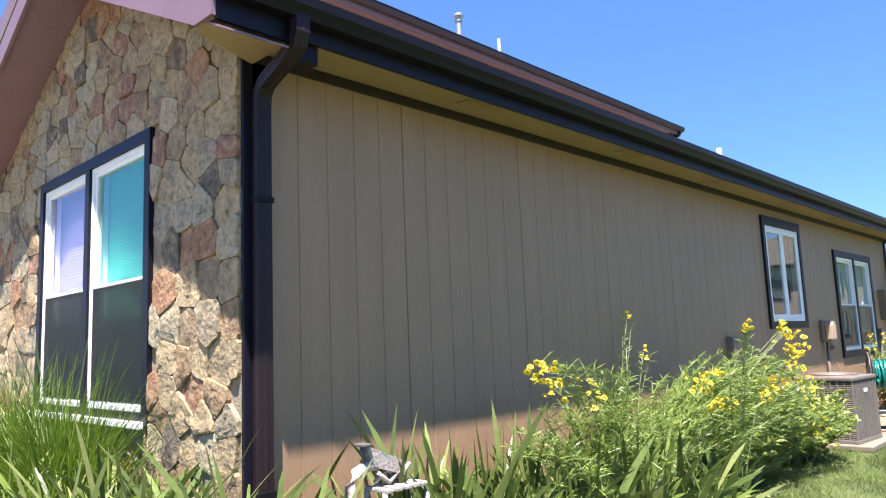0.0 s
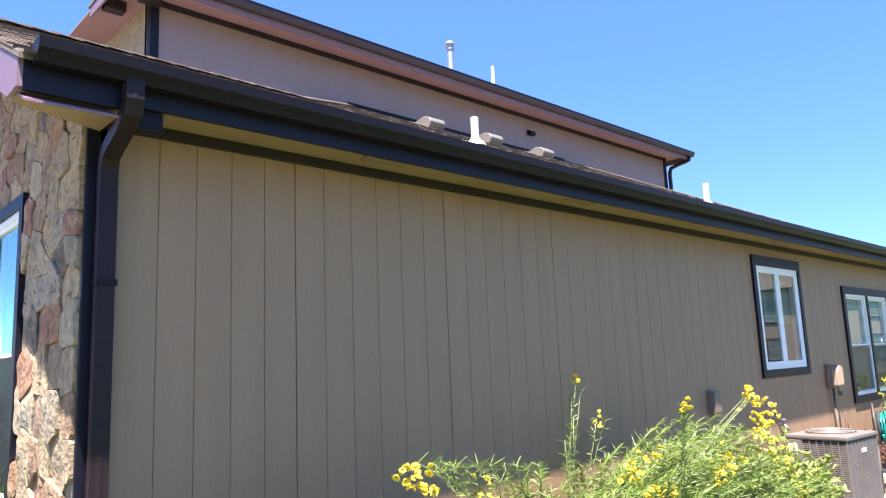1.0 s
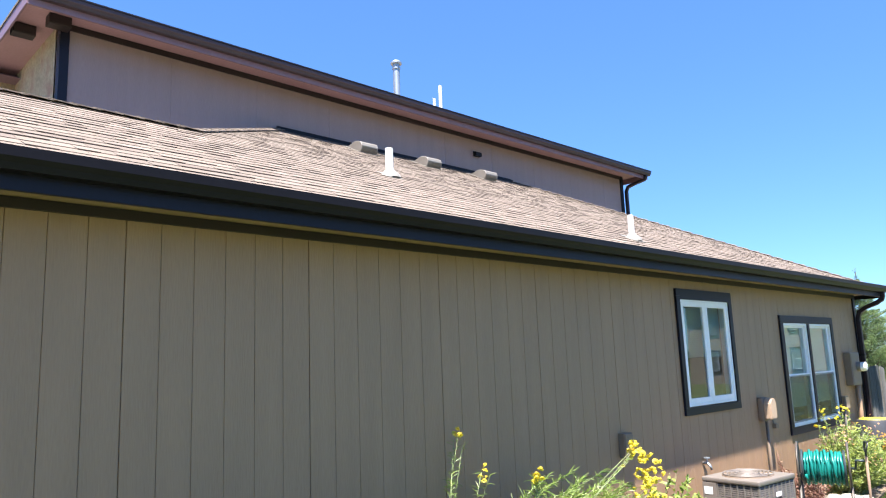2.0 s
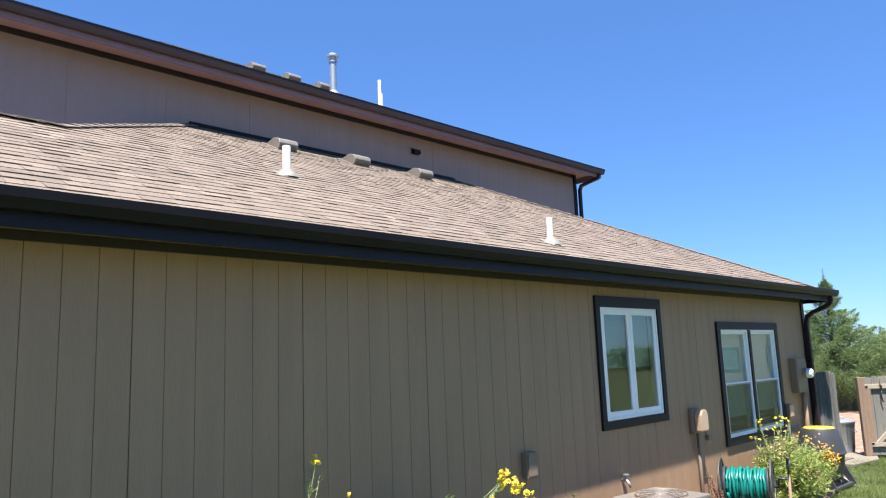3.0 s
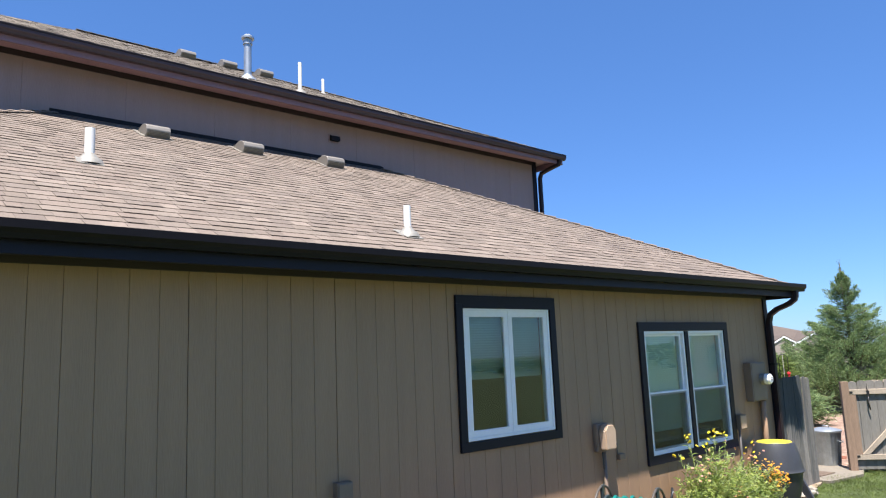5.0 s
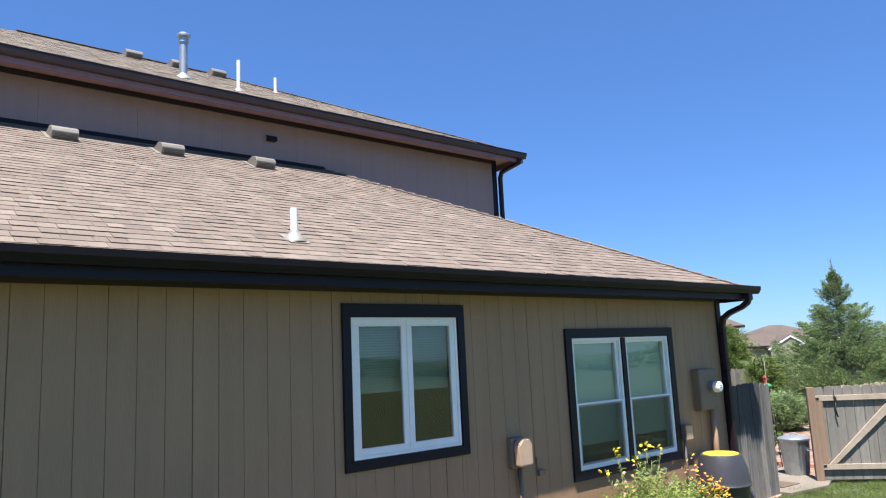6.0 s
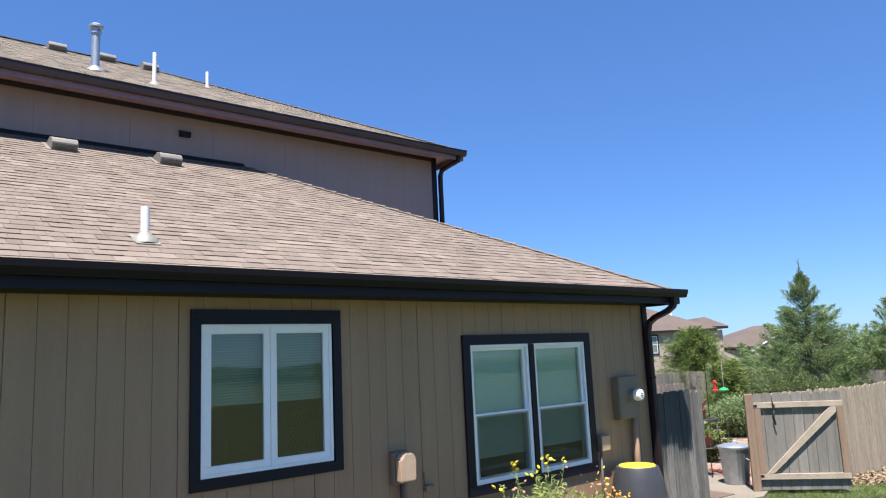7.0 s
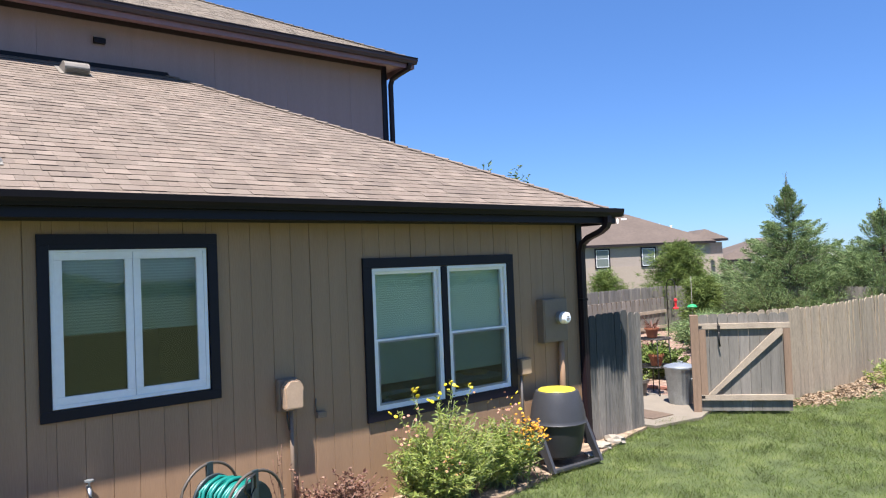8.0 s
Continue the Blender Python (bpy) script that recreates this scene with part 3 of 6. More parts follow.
# ---- the lower roof ----
EAVE_X, EAVE_Y, HIP_Y, FRONT_Y = 0.46, 14.06, 9.86, 4.85
SLOPE, RZ = 0.485, 3.235


def roof_z(x):
    return RZ - SLOPE * x


def hip_y(x):
    return EAVE_Y + (x - EAVE_X) * (EAVE_Y - HIP_Y) / (EAVE_X + 4.5)


RIDGE_END = FRONT_Y - (4.5 + GX)
bm = bmesh.new()
prism(bm, [(EAVE_X, -0.405, roof_z(EAVE_X)), (EAVE_X, EAVE_Y, roof_z(EAVE_X)), (-4.5, HIP_Y, roof_z(-4.5)), (-4.5, FRONT_Y, roof_z(-4.5)), (GX, RIDGE_END, roof_z(GX)), (GX, -0.405, roof_z(GX))], (0, 0, -0.03))
roof = tagged(part("roof", bm, SHINGLE_UP), "weathered brown asphalt shingle roof over the lower storey", "roof", kind="structure")
bm = bmesh.new()
prism(bm, [(EAVE_X, EAVE_Y, roof_z(EAVE_X)), (-9.0, EAVE_Y, roof_z(EAVE_X)), (-9.0, HIP_Y, roof_z(-4.5)), (-4.5, HIP_Y, roof_z(-4.5))], (0, 0, -0.03))
prism(bm, [(GX, -0.405, roof_z(GX)), (GX, RIDGE_END, roof_z(GX)), (-4.98, RIDGE_END - 2.76, roof_z(GX) - SLOPE * 2.76), (-4.98, -0.405, roof_z(GX) - SLOPE * 2.76)], (0, 0, -0.03))
prism(bm, [(GX, RIDGE_END, roof_z(GX)), (-4.5, FRONT_Y, roof_z(-4.5)), (-9.0, FRONT_Y, roof_z(-4.5)), (-9.0, -0.12, roof_z(-4.5) - SLOPE * 4.97), (-4.96, -0.12, roof_z(-4.5) - SLOPE * 4.97)], (0, 0, -0.03))
tagged(part("roof", bm, SHINGLE_UP), "weathered brown shingle slopes behind the ridge", "roof", kind="structure")

# rake boards and soffit of the front gable
for sx in (1, -1):
    bm = bmesh.new()
    x0 = EAVE_X if sx > 0 else -4.9
    xs = (x0, GX)
    zz = [RZ - SLOPE * (x if sx > 0 else 2 * GX - x) - 0.035 for x in xs]
    tail = [(0.258, -0.40, 2.875), (0.425, -0.40, 2.875), (0.425, -0.40, RZ - SLOPE * 0.425 - 0.035)] if sx > 0 else [(xs[0], -0.40, zz[0] - 0.20), (xs[0], -0.40, zz[0])]
    prism(bm, [(xs[1], -0.40, zz[1]), (xs[1], -0.40, zz[1] - 0.20), *tail], (0, 0.022, 0))
    tagged(part("rake_board", bm, FASCIA), "mauve-brown painted rake board on the gable", "trim", kind="structure")
    bm = bmesh.new()
    prism(bm, [(xs[0], -0.376, zz[0] - 0.16), (xs[1], -0.376, zz[1] - 0.16), (xs[1], -0.376, zz[1] - 0.172), (xs[0], -0.376, zz[0] - 0.172)], (0, 0.37, 0))
    tagged(part("soffit", bm, FASCIA), "brown painted soffit under the gable rake", "soffit", kind="structure")

# ---- the upper storey ----
UX, UY0, UY1, UTOP = -4.5, 1.95, 13.80, 6.13
bm = bmesh.new()
box(bm, UX - 0.16, UX - 0.012, UY0, UY1, 4.0, UTOP)
wall_up = tagged(part("wall_upper", bm, SIDING_UP), "mauve-brown grooved siding of the upper storey", "wall", kind="structure")
y = UY0 + 0.1
while y < UY1 - 0.15:
    bm = bmesh.new()
    w = 1.2192
    a, b = y + 0.0005, min(y + w - 0.0005, UY1 - 0.1)
    if b - a > 0.02:
        strips(bm, a, b, 4.05, UTOP - 0.03, [], 0.0)
    bmesh.ops.recalc_face_normals(bm, faces=bm.faces[:])
    part("siding_panel", bm, SIDING_UP, wall_up, m=pose(UX, 0, 0))
    y += w
for yy in (UY0 - 0.002, UY1 - 0.10):
    bm = bmesh.new()
    box(bm, UX - 0.09, UX + 0.024, yy, yy + 0.102, 3.6, UTOP, 0.004)
    tagged(part("trim", bm, TRIM), "dark navy corner board of the upper storey", "trim", kind="structure")
bm = bmesh.new()
box(bm, UX, UX + 0.022, UY0 + 0.1, UY1 - 0.1, UTOP - 0.075, UTOP - 0.002, 0.003)
tagged(part("trim", bm, FRIEZE), "dark brown frieze board of the upper storey", "trim", kind="structure")
bm = bmesh.new()
box(bm, -9.0, UX - 0.1, UY0, UY0 + 0.16, 3.0, UTOP)
box(bm, -9.0, UX - 0.17, UY1 - 0.16, UY1, 2.9, UTOP)
tagged(part("wall_upper_ends", bm, TANSTONE), "tan stone and stucco end wall of the upper storey", "wall", kind="structure")
bm = bmesh.new()
box(bm, -9.0, UX + 0.46, UY0 - 0.45, UY1 + 0.28, UTOP, UTOP + 0.012)
tagged(part("soffit", bm, SOFFIT_UP), "mauve-brown soffit under the upper eave", "soffit", kind="structure")
UE = UX + 0.46
bm = bmesh.new()
box(bm, UE, UE + 0.025, UY0 - 0.47, UY1 + 0.30, 6.01, 6.17, 0.004)
tagged(part("fascia", bm, FASCIA), "mauve-brown fascia along the upper eave", "trim", kind="structure")
for yy in (UY0 - 0.47, UY1 + 0.28):
    bm = bmesh.new()
    box(bm, -5.2 if yy < 5 else -9.0, UE, yy, yy + 0.022, 6.01, 6.17, 0.004)
    tagged(part("fascia", bm, FASCIA), "mauve-brown fascia on the upper end eave", "trim", kind="structure")
gutter_run(UE + 0.027, UY0 - 0.46, UY1 + 0.31, 6.085, GUTTER_UP, "dark mauve-brown gutter along the upper eave", 0.85)
bm = bmesh.new()
box(bm, UE + 0.03, UE + 0.128, UY0 - 0.465, UY1 + 0.315, 6.168, 6.194, 0.004)
tagged(part("drip_edge", bm, GUTTER), "dark metal drip edge along the upper roof", "drip edge", kind="structure")
downspout([(UE + 0.06, UY1 + 0.16, 6.14), (UE + 0.06, UY1 + 0.16, 6.06), (UE + 0.03, UY1 + 0.15, 5.99), (UE - 0.2, UY1 + 0.10, 5.93), (UX + 0.1, UY1 + 0.07, 5.88), (UX + 0.06, UY1 + 0.06, 5.78), (UX + 0.06, UY1 + 0.06, 5.0), (UX + 0.06, UY1 + 0.06, 3.9)], 0.08, 0.065, "dark downspout on the upper corner")
for x, yy in ((UX + 0.12, UY0 - 0.05), (UX - 0.35, UY0 - 0.30)):
    bm = bmesh.new()
    box(bm, x - 0.08, x + 0.08, yy - 0.12, yy + 0.12, UTOP - 0.13, UTOP - 0.002, 0.012)
    part("bracket", bm, FRIEZE, wall_up, "dark painted bracket under the soffit")
URZ = 6.178


def uroof_z(x):
    return URZ + 0.49 * (UE + 0.06 - x)


UA, UB, URX = UY0 - 0.48, UY1 + 0.32, -8.5
UW = UE + 0.06 - URX
bm = bmesh.new()
prism(bm, [(UE + 0.06, UA, URZ), (UE + 0.06, UB, URZ), (URX, UB - UW, uroof_z(URX)), (URX, UA + UW, uroof_z(URX))], (0, 0, -0.03))
upper_roof = tagged(part("roof_upper", bm, SHINGLE_UP), "weathered grey-brown shingle roof over the upper storey", "roof", kind="structure")
bm = bmesh.new()
prism(bm, [(UE + 0.06, UB, URZ), (-13, UB, URZ), (URX, UB - UW, uroof_z(URX))], (0, 0, -0.03))
prism(bm, [(UE + 0.06, UA, URZ), (-5.25, UA, URZ), (-6.5, UA + 1.25, URZ + 0.61), (URX, UA + UW, uroof_z(URX))], (0, 0, -0.03))
prism(bm, [(-13, UA + 1.0, URZ), (-13, UB, URZ), (URX, UB - UW, uroof_z(URX)), (URX, UA + UW, uroof_z(URX))], (0, 0, -0.03))
tagged(part("roof_upper", bm, SHINGLE_UP), "weathered grey-brown shingle slopes at the hip ends", "roof", kind="structure")
# a further front bay with its own rake
bm = bmesh.new()
prism(bm, [(-6.2, UY0 - 0.9, 6.0), (-8.4, UY0 - 0.9, 7.05), (-10.6, UY0 - 0.9, 6.0)], (0, 3.0, 0))
tagged(part("roof_upper_front", bm, FASCIA), "brown front gable beside the upper eave", "roof", kind="structure")
bm = bmesh.new()
box(bm, -10.3, -6.5, UY0 - 0.5, UY0 + 0.2, 3.2, 6.0)
tagged(part("wall_upper_front", bm, TANSTONE), "tan stone wall of the front bay", "wall", kind="structure")
bm = bmesh.new()
box(bm, UX, UX + 0.02, FRONT_Y - 0.05, HIP_Y, roof_z(-4.5) - 0.02, roof_z(-4.5) + 0.05, 0.004)
box(bm, UX + 0.02, UX + 0.07, FRONT_Y - 0.05, HIP_Y, roof_z(-4.5) - 0.03, roof_z(-4.5) + 0.02, 0.004)
tagged(part("flashing", bm, GUTTER), "dark metal flashing where the roof meets the wall", "flashing", kind="structure")


# ---- windows ----
def pane_set(parent, along, u0, u1, z0, z1, depth, rail, sash, glass=GLASS):
    """A white sash with its glass; along 'y' on the side wall, 'x' on the front wall."""
    def put(bm, a, b, d0, d1, p, q, bev=0.0):
        if along == 'y':
            box(bm, d0, d1, a, b, p, q, bev)
        else:
            box(bm, a, b, -d1, -d0, p, q, bev)
    bm = bmesh.new()
    put(bm, u0, u1, depth - 0.035, depth, z1 - rail, z1, 0.004)
    put(bm, u0, u1, depth - 0.035, depth, z0, z0 + rail, 0.004)
    put(bm, u0, u0 + rail, depth - 0.034, depth - 0.001, z0 + rail, z1 - rail, 0.003)
    put(bm, u1 - rail, u1, depth - 0.034, depth - 0.001, z0 + rail, z1 - rail, 0.003)
    s = part("sash", bm, VINYL, parent)
    bm = bmesh.new()
    put(bm, u0 + rail - 0.006, u1 - rail + 0.006, depth - 0.022, depth - 0.017, z0 + rail - 0.006, z1 - rail + 0.006)
    g = part("pane", bm, glass, s, "clear window glass")
    g.visible_shadow = False
    return s


def frame_set(parent, along, u0, u1, z0, z1, w, d0, d1, mat, name, label):
    bm = bmesh.new()
    for a, b, p, q in ((u0, u1, z1 - w, z1), (u0, u1, z0, z0 + w), (u0, u0 + w, z0 + w, z1 - w), (u1 - w, u1, z0 + w, z1 - w)):
        if along == 'y':
            box(bm, d0, d1, a, b, p, q, 0.003)
        else:
            box(bm, a, b, -d1, -d0, p, q, 0.003)
    return part(name, bm, mat, parent, label)


def shade(parent, along, u0, u1, z0, z1, mat, label):
    bm = bmesh.new()
    n = max(2, int((z1 - z0) / 0.024))
    for i in range(n):
        a, b = z0 + (z1 - z0) * i / n, z0 + (z1 - z0) * (i + 1) / n
        m = (a + b) / 2
        if along == 'y':
            prism(bm, [(-0.10, u0, a), (-0.0988, u0, m), (-0.10, u0, b), (-0.104, u0, b), (-0.104, u0, a)], (0, u1 - u0, 0))
        else:
            prism(bm, [(u0, 0.10, a), (u0, 0.0988, m), (u0, 0.10, b), (u0, 0.104, b), (u0, 0.104, a)], (u1 - u0, 0, 0))
    return part("shade", bm, mat, parent, label)


win = tagged(new("window_1"), "white twin casement window with dark navy trim", "window", kind="structure")
frame_set(win, 'y', 7.36, 8.778, 1.335, 2.79, 0.085, 0.0, 0.03, TRIM, "trim_board", "dark navy casing")
bm = bmesh.new()
box(bm, 0.0, 0.031, 7.446, 8.692, 2.665, 2.706)
part("head_board", bm, TRIM, win)
frame_set(win, 'y', *WIN1, 0.03, -0.1, 0.018, VINYL, "window_frame", "white vinyl frame")
mid = (WIN1[0] + WIN1[1]) / 2
pane_set(win, 'y', WIN1[0] + 0.03, mid - 0.002, WIN1[2] + 0.03, WIN1[3] - 0.03, 0.012, 0.06, 1)
pane_set(win, 'y', mid + 0.002, WIN1[1] - 0.03, WIN1[2] + 0.03, WIN1[3] - 0.03, 0.012, 0.06, 1)
shade(win, 'y', WIN1[0] + 0.05, WIN1[1] - 0.05, 1.985, WIN1[3] - 0.03, SHADE, "pale green pleated shade, half lowered")


def hung(win, along, a, b, z0, z1, shade_mat, low, label, glass=GLASS):
    frame_set(win, along, a, b, z0, z1, 0.035, -0.1, 0.016, VINYL, "window_frame", "white vinyl frame")
    m = z0 + (z1 - z0) * 0.485
    pane_set(win, along, a + 0.03, b - 0.03, m - 0.02, z1 - 0.03, -0.02 if along == 'y' else 0.0, 0.035, 1, glass)
    pane_set(win, along, a + 0.03, b - 0.03, z0 + 0.03, m + 0.02, 0.008, 0.042, 1)
    bm = bmesh.new()
    if along == 'y':
        box(bm, 0.0095, 0.0105, a + 0.05, b - 0.05, z0 + 0.05, m)
    else:
        box(bm, a + 0.05, b - 0.05, -0.0105, -0.0095, z0 + 0.05, m)
    part("insect_screen", bm, SCREEN if along == 'y' else SUNSCREEN, win, "dark insect screen over the lower sash").visible_shadow = True
    shade(win, along, a + 0.04, b - 0.04, low, z1 - 0.035, shade_mat, label)


win = tagged(new("window_2"), "pair of white double-hung windows with dark navy trim", "window", kind="structure")
frame_set(win, 'y', 10.295, 12.43, 0.85, 2.535, 0.105, 0.0, 0.03, TRIM, "trim_board", "dark navy casing")
bm = bmesh.new()
box(bm, 0.0, 0.03, 11.32, 11.40, 0.95, 2.42, 0.003)
part("mullion_board", bm, TRIM, win)
hung(win, 'y', *WIN2A, SHADEPALE, 1.2, "pale green pleated shade lowered over the upper sash")
hung(win, 'y', *WIN2B, SHADEPALE, 1.22, "pale green pleated shade lowered over the upper sash")
win = tagged(new("window_3"), "tall pair of white double-hung windows in the stone wall", "window", kind="structure")
frame_set(win, 'x', SW[0], SW[1], SW[2], SW[3], 0.08, 0.0, 0.035, TRIM, "trim_board", "dark navy casing")
bm = bmesh.new()
box(bm, -2.14, -2.06, -0.035, 0.0, 0.98, 2.69, 0.003)
part("mullion_board", bm, TRIM, win)
hung(win, 'x', -3.07, -2.14, 0.98, 2.69, SHADE_LILACSKY, 1.05, "pleated shade coloured lilac for the sky's reflection", LILACGLASS)
hung(win, 'x', -2.06, -1.13, 0.98, 2.69, SHADE_TEALSKY, 1.05, "pleated shade coloured teal for the sky's reflection", TEALGLASS)
bm = bmesh.new()
box(bm, -3.12, -1.08, -0.075, -0.036, 0.885, 0.93, 0.006)
part("window_sill", bm, VINYL, win)
bm = bmesh.new()
lathe(bm, [(0.15, 0.0), (0.17, 0.015), (0.165, 0.03), (0.14, 0.02)], 20)
tray = tagged(part("wooden_tray", bm, BAMBOO), "round pale wooden tray on the inner window sill", "tray")
tray.matrix_world = pose(-0.34, 12.05, 1.11)
bm = bmesh.new()
box(bm, -0.56, -0.165, 10.4, 12.34, 1.06, 1.105, 0.004)
tagged(part("window_ledge", bm, ROOMWALL), "plain deep ledge inside the paired windows", "ledge", kind="structure")


# ---- roof fittings ----
def vent_pipe(x, y, z0, z1, r, name, label, cap=False, mat=PVC, slope=0.485):
    th = thing(name, label, "vent pipe", (x, y, z0))
    h = z1 - z0
    bm = bmesh.new()
    lathe(bm, [(r, -0.1), (r, h), (r * 0.82, h), (r * 0.82, h - 0.05)], 16)
    part("pipe", bm, mat, th)
    bm = bmesh.new()
    lathe(bm, [(r * 1.3 + 0.075, -0.02), (r * 1.2 + 0.06, 0.025), (r * 1.2 + 0.02, 0.055), (r * 1.06, 0.09)], 16)
    part("boot", bm, LEAD if mat is PVC else GALV, th, "grey rubber and metal boot")
    bm = bmesh.new()
    box(bm, -0.13, 0.13, -0.1, 0.1, 0.014, 0.022, 0.002, pose(0, 0, 0, 0, math.degrees(math.atan(slope)), 0))
    part("flashing", bm, LEAD, th, "pale metal roof flashing")
    if cap:
        bm = bmesh.new()
        lathe(bm, [(r * 1.25, h - 0.10), (r * 1.25, h - 0.05), (r * 1.05, h - 0.04), (r * 1.05, h - 0.01), (r * 1.7, h + 0.0), (r * 1.7, h + 0.03), (r * 0.9, h + 0.07), (0.01, h + 0.08)], 20)
        part("cap", bm, mat, th, "galvanised storm collar and cap")
    return th


vent_pipe(-1.75, 4.586, 4.075, 4.40, 0.044, "vent_pipe", "white plastic plumbing vent on the lower roof")
vent_pipe(-0.322, 7.09, 3.385, 3.685, 0.036, "vent_pipe", "short white plastic plumbing vent near the eave")
vent_pipe(-5.45, 7.89, 6.86, 7.58, 0.062, "flue_pipe", "galvanised furnace flue with round cap on the upper roof", True, GALV)
vent_pipe(-5.10, 8.665, 6.69, 7.24, 0.031, "vent_pipe", "tall thin white plumbing vent on the upper roof")
vent_pipe(-6.90, 10.22, 7.55, 7.91, 0.03, "vent_pipe", "thin white plumbing vent on the upper roof")


def roof_vent():
    th = thing("roof_vent", "weathered brown metal slant-back roof vent", "roof vent", group="roof vents")
    bm = bmesh.new()
    prof = [(0.17, 0.0), (0.185, 0.05), (0.175, 0.10), (0.14, 0.135), (0.08, 0.14), (-0.02, 0.12), (-0.15, 0.02), (-0.17, 0.0)]
    prism(bm, [(a, -0.15, b) for a, b in prof], (0, 0.3, 0))
    bmesh.ops.bevel(bm, geom=bm.edges[:], offset=0.006, segments=1, affect='EDGES')
    part("hood", bm, VENT, th)
    bm = bmesh.new()
    box(bm, -0.24, 0.2, -0.2, 0.2, -0.004, 0.004)
    part("flange", bm, VENT, th)
    bm = bmesh.new()
    for i in range(5):
        box(bm, 0.181, 0.19, -0.125, 0.125, 0.01 + i * 0.017, 0.017 + i * 0.017)
    part("louvre", bm, GREYBOX, th, "dark louvred opening")
    return th


rv = roof_vent()
tilt = math.degrees(math.atan(0.485))
rv.matrix_world = pose(-3.93, 5.88, roof_z(-3.93) + 0.012, 0, tilt, 0)
for x, y in ((-3.93, 7.165), (-3.93, 8.48)):
    copy_thing(rv, pose(x, y, roof_z(x) + 0.012, 0, tilt, 0))
for x, y in ((-8.1, 7.85), (-8.1, 8.70), (-8.1, 9.50)):
    copy_thing(rv, pose(x, y, uroof_z(x) + 0.012, 0, tilt, 0))

# hood vent on the upper wall
th = thing("wall_vent", "small dark hooded exhaust vent on the upper wall", "vent", (UX, 8.92, 5.79))
bm = bmesh.new()
box(bm, 0.0, 0.012, -0.09, 0.09, -0.07, 0.07, 0.003)
part("plate", bm, SIDING_UP, th)
bm = bmesh.new()
prism(bm, [(0.012, -0.075, 0.05), (0.09, -0.075, 0.02), (0.09, -0.075, -0.05), (0.012, -0.075, -0.05)], (0, 0.15, 0))
part("hood", bm, GUTTER, th)

# ---- fittings on the side wall ----
th = thing("junction_box", "tan rounded utility enclosure on a brown base", "utility box", (0.0, 9.41, 1.28))
bm = bmesh.new()
box(bm, 0.0, 0.07, -0.11, 0.09, -0.16, 0.15, 0.02)
part("back_box", bm, BOXBROWN, th, "brown painted back box")
bm = bmesh.new()
prism(bm, [(0.07, -0.085, -0.13), (0.07, 0.10, -0.13), (0.07, 0.105, 0.08), (0.07, 0.06, 0.14), (0.07, -0.04, 0.14), (0.07, -0.09, 0.08)], (0.095, 0, 0))
bmesh.ops.bevel(bm, geom=bm.edges[:], offset=0.014, segments=2, affect='EDGES')
part("cover", bm, BOXTAN, th, "tan plastic cover")
bm = bmesh.new()
tube(bm, [(0.045, 0.02, -0.16), (0.045, 0.02, -0.7), (0.045, 0.02, -1.22)], 0.02, 10)
part("conduit", bm, BOXBROWN, th, "painted brown conduit")
bm = bmesh.new()
tube(bm, [(0.05, -0.02, -0.15), (0.06, -0.025, -0.22), (0.05, -0.01, -0.3), (0.045, 0.0, -0.34)], 0.008, 6)
part("cable", bm, BLACKP, th)

th = thing("electric_meter", "brown painted electric meter cabinet with glass meter", "electric meter", (0.0, 13.05, 1.69))
bm = bmesh.new()
box(bm, 0.0, 0.11, -0.22, 0.22, -0.27, 0.27, 0.008)
part("cabinet", bm, BOXBROWN, th)
bm = bmesh.new()
box(bm, 0.11, 0.117, -0.2, 0.2, -0.25, 0.25, 0.003)
part("cover", bm, BOXBROWN, th)
bm = bmesh.new()
lathe(bm, [(0.078, 0.0), (0.078, 0.06), (0.07, 0.066)], 24)
ring = part("meter_ring", bm, LEAD, th, "steel meter ring", pose(0.117, 0.06, 0.03, 0, 90, 0))
bm = bmesh.new()
lathe(bm, [(0.076, -0.006), (0.076, 0.035), (0.07, 0.06), (0.054, 0.075), (0.01, 0.08)], 24)
part("meter_face", bm, VINYL, th, "white glass-domed meter", pose(0.185, 0.06, 0.03, 0, 90, 0))
bm = bmesh.new()
for i, w in enumerate((0.05, 0.035)):
    box(bm, 0.0, 0.003, -w / 2, w / 2, -0.006 + i * 0.028, 0.006 + i * 0.028)
part("dial", bm, GREYBOX, th, "dark dial bars", pose(0.264, 0.06, 0.02))
bm = bmesh.new()
tube(bm, [(0.055, 0.14, -0.27), (0.055, 0.14, -0.8), (0.055, 0.14, -1.6)], 0.04, 12)
part("conduit", bm, SIDING, th, "painted conduit")

th = thing("disconnect_box", "small brown painted switch box with a conduit", "utility box", (0.0, 12.54, 1.17))
bm = bmesh.new()
box(bm, 0.0, 0.075, -0.085, 0.085, -0.1, 0.1, 0.006)
part("body", bm, BOXBROWN, th)
bm = bmesh.new()
box(bm, 0.075, 0.083, -0.075, 0.075, -0.09, 0.08, 0.004)
part("lid", bm, BOXTAN, th)
bm = bmesh.new()
tube(bm, [(0.035, -0.06, -0.1), (0.035, -0.06, -0.5), (0.035, -0.06, -1.1)], 0.016, 8)
part("conduit", bm, GREYBOX, th)

th = thing("outlet_cover", "brown weatherproof outlet cover on the siding", "outlet", (0.0, 6.07, 1.15))
bm = bmesh.new()
box(bm, 0.0, 0.07, -0.075, 0.075, -0.12, 0.12, 0.008)
part("body", bm, BOXBROWN, th)
bm = bmesh.new()
box(bm, 0.07, 0.082, -0.065, 0.065, -0.1, 0.11, 0.006)
part("lid", bm, BOXBROWN, th)
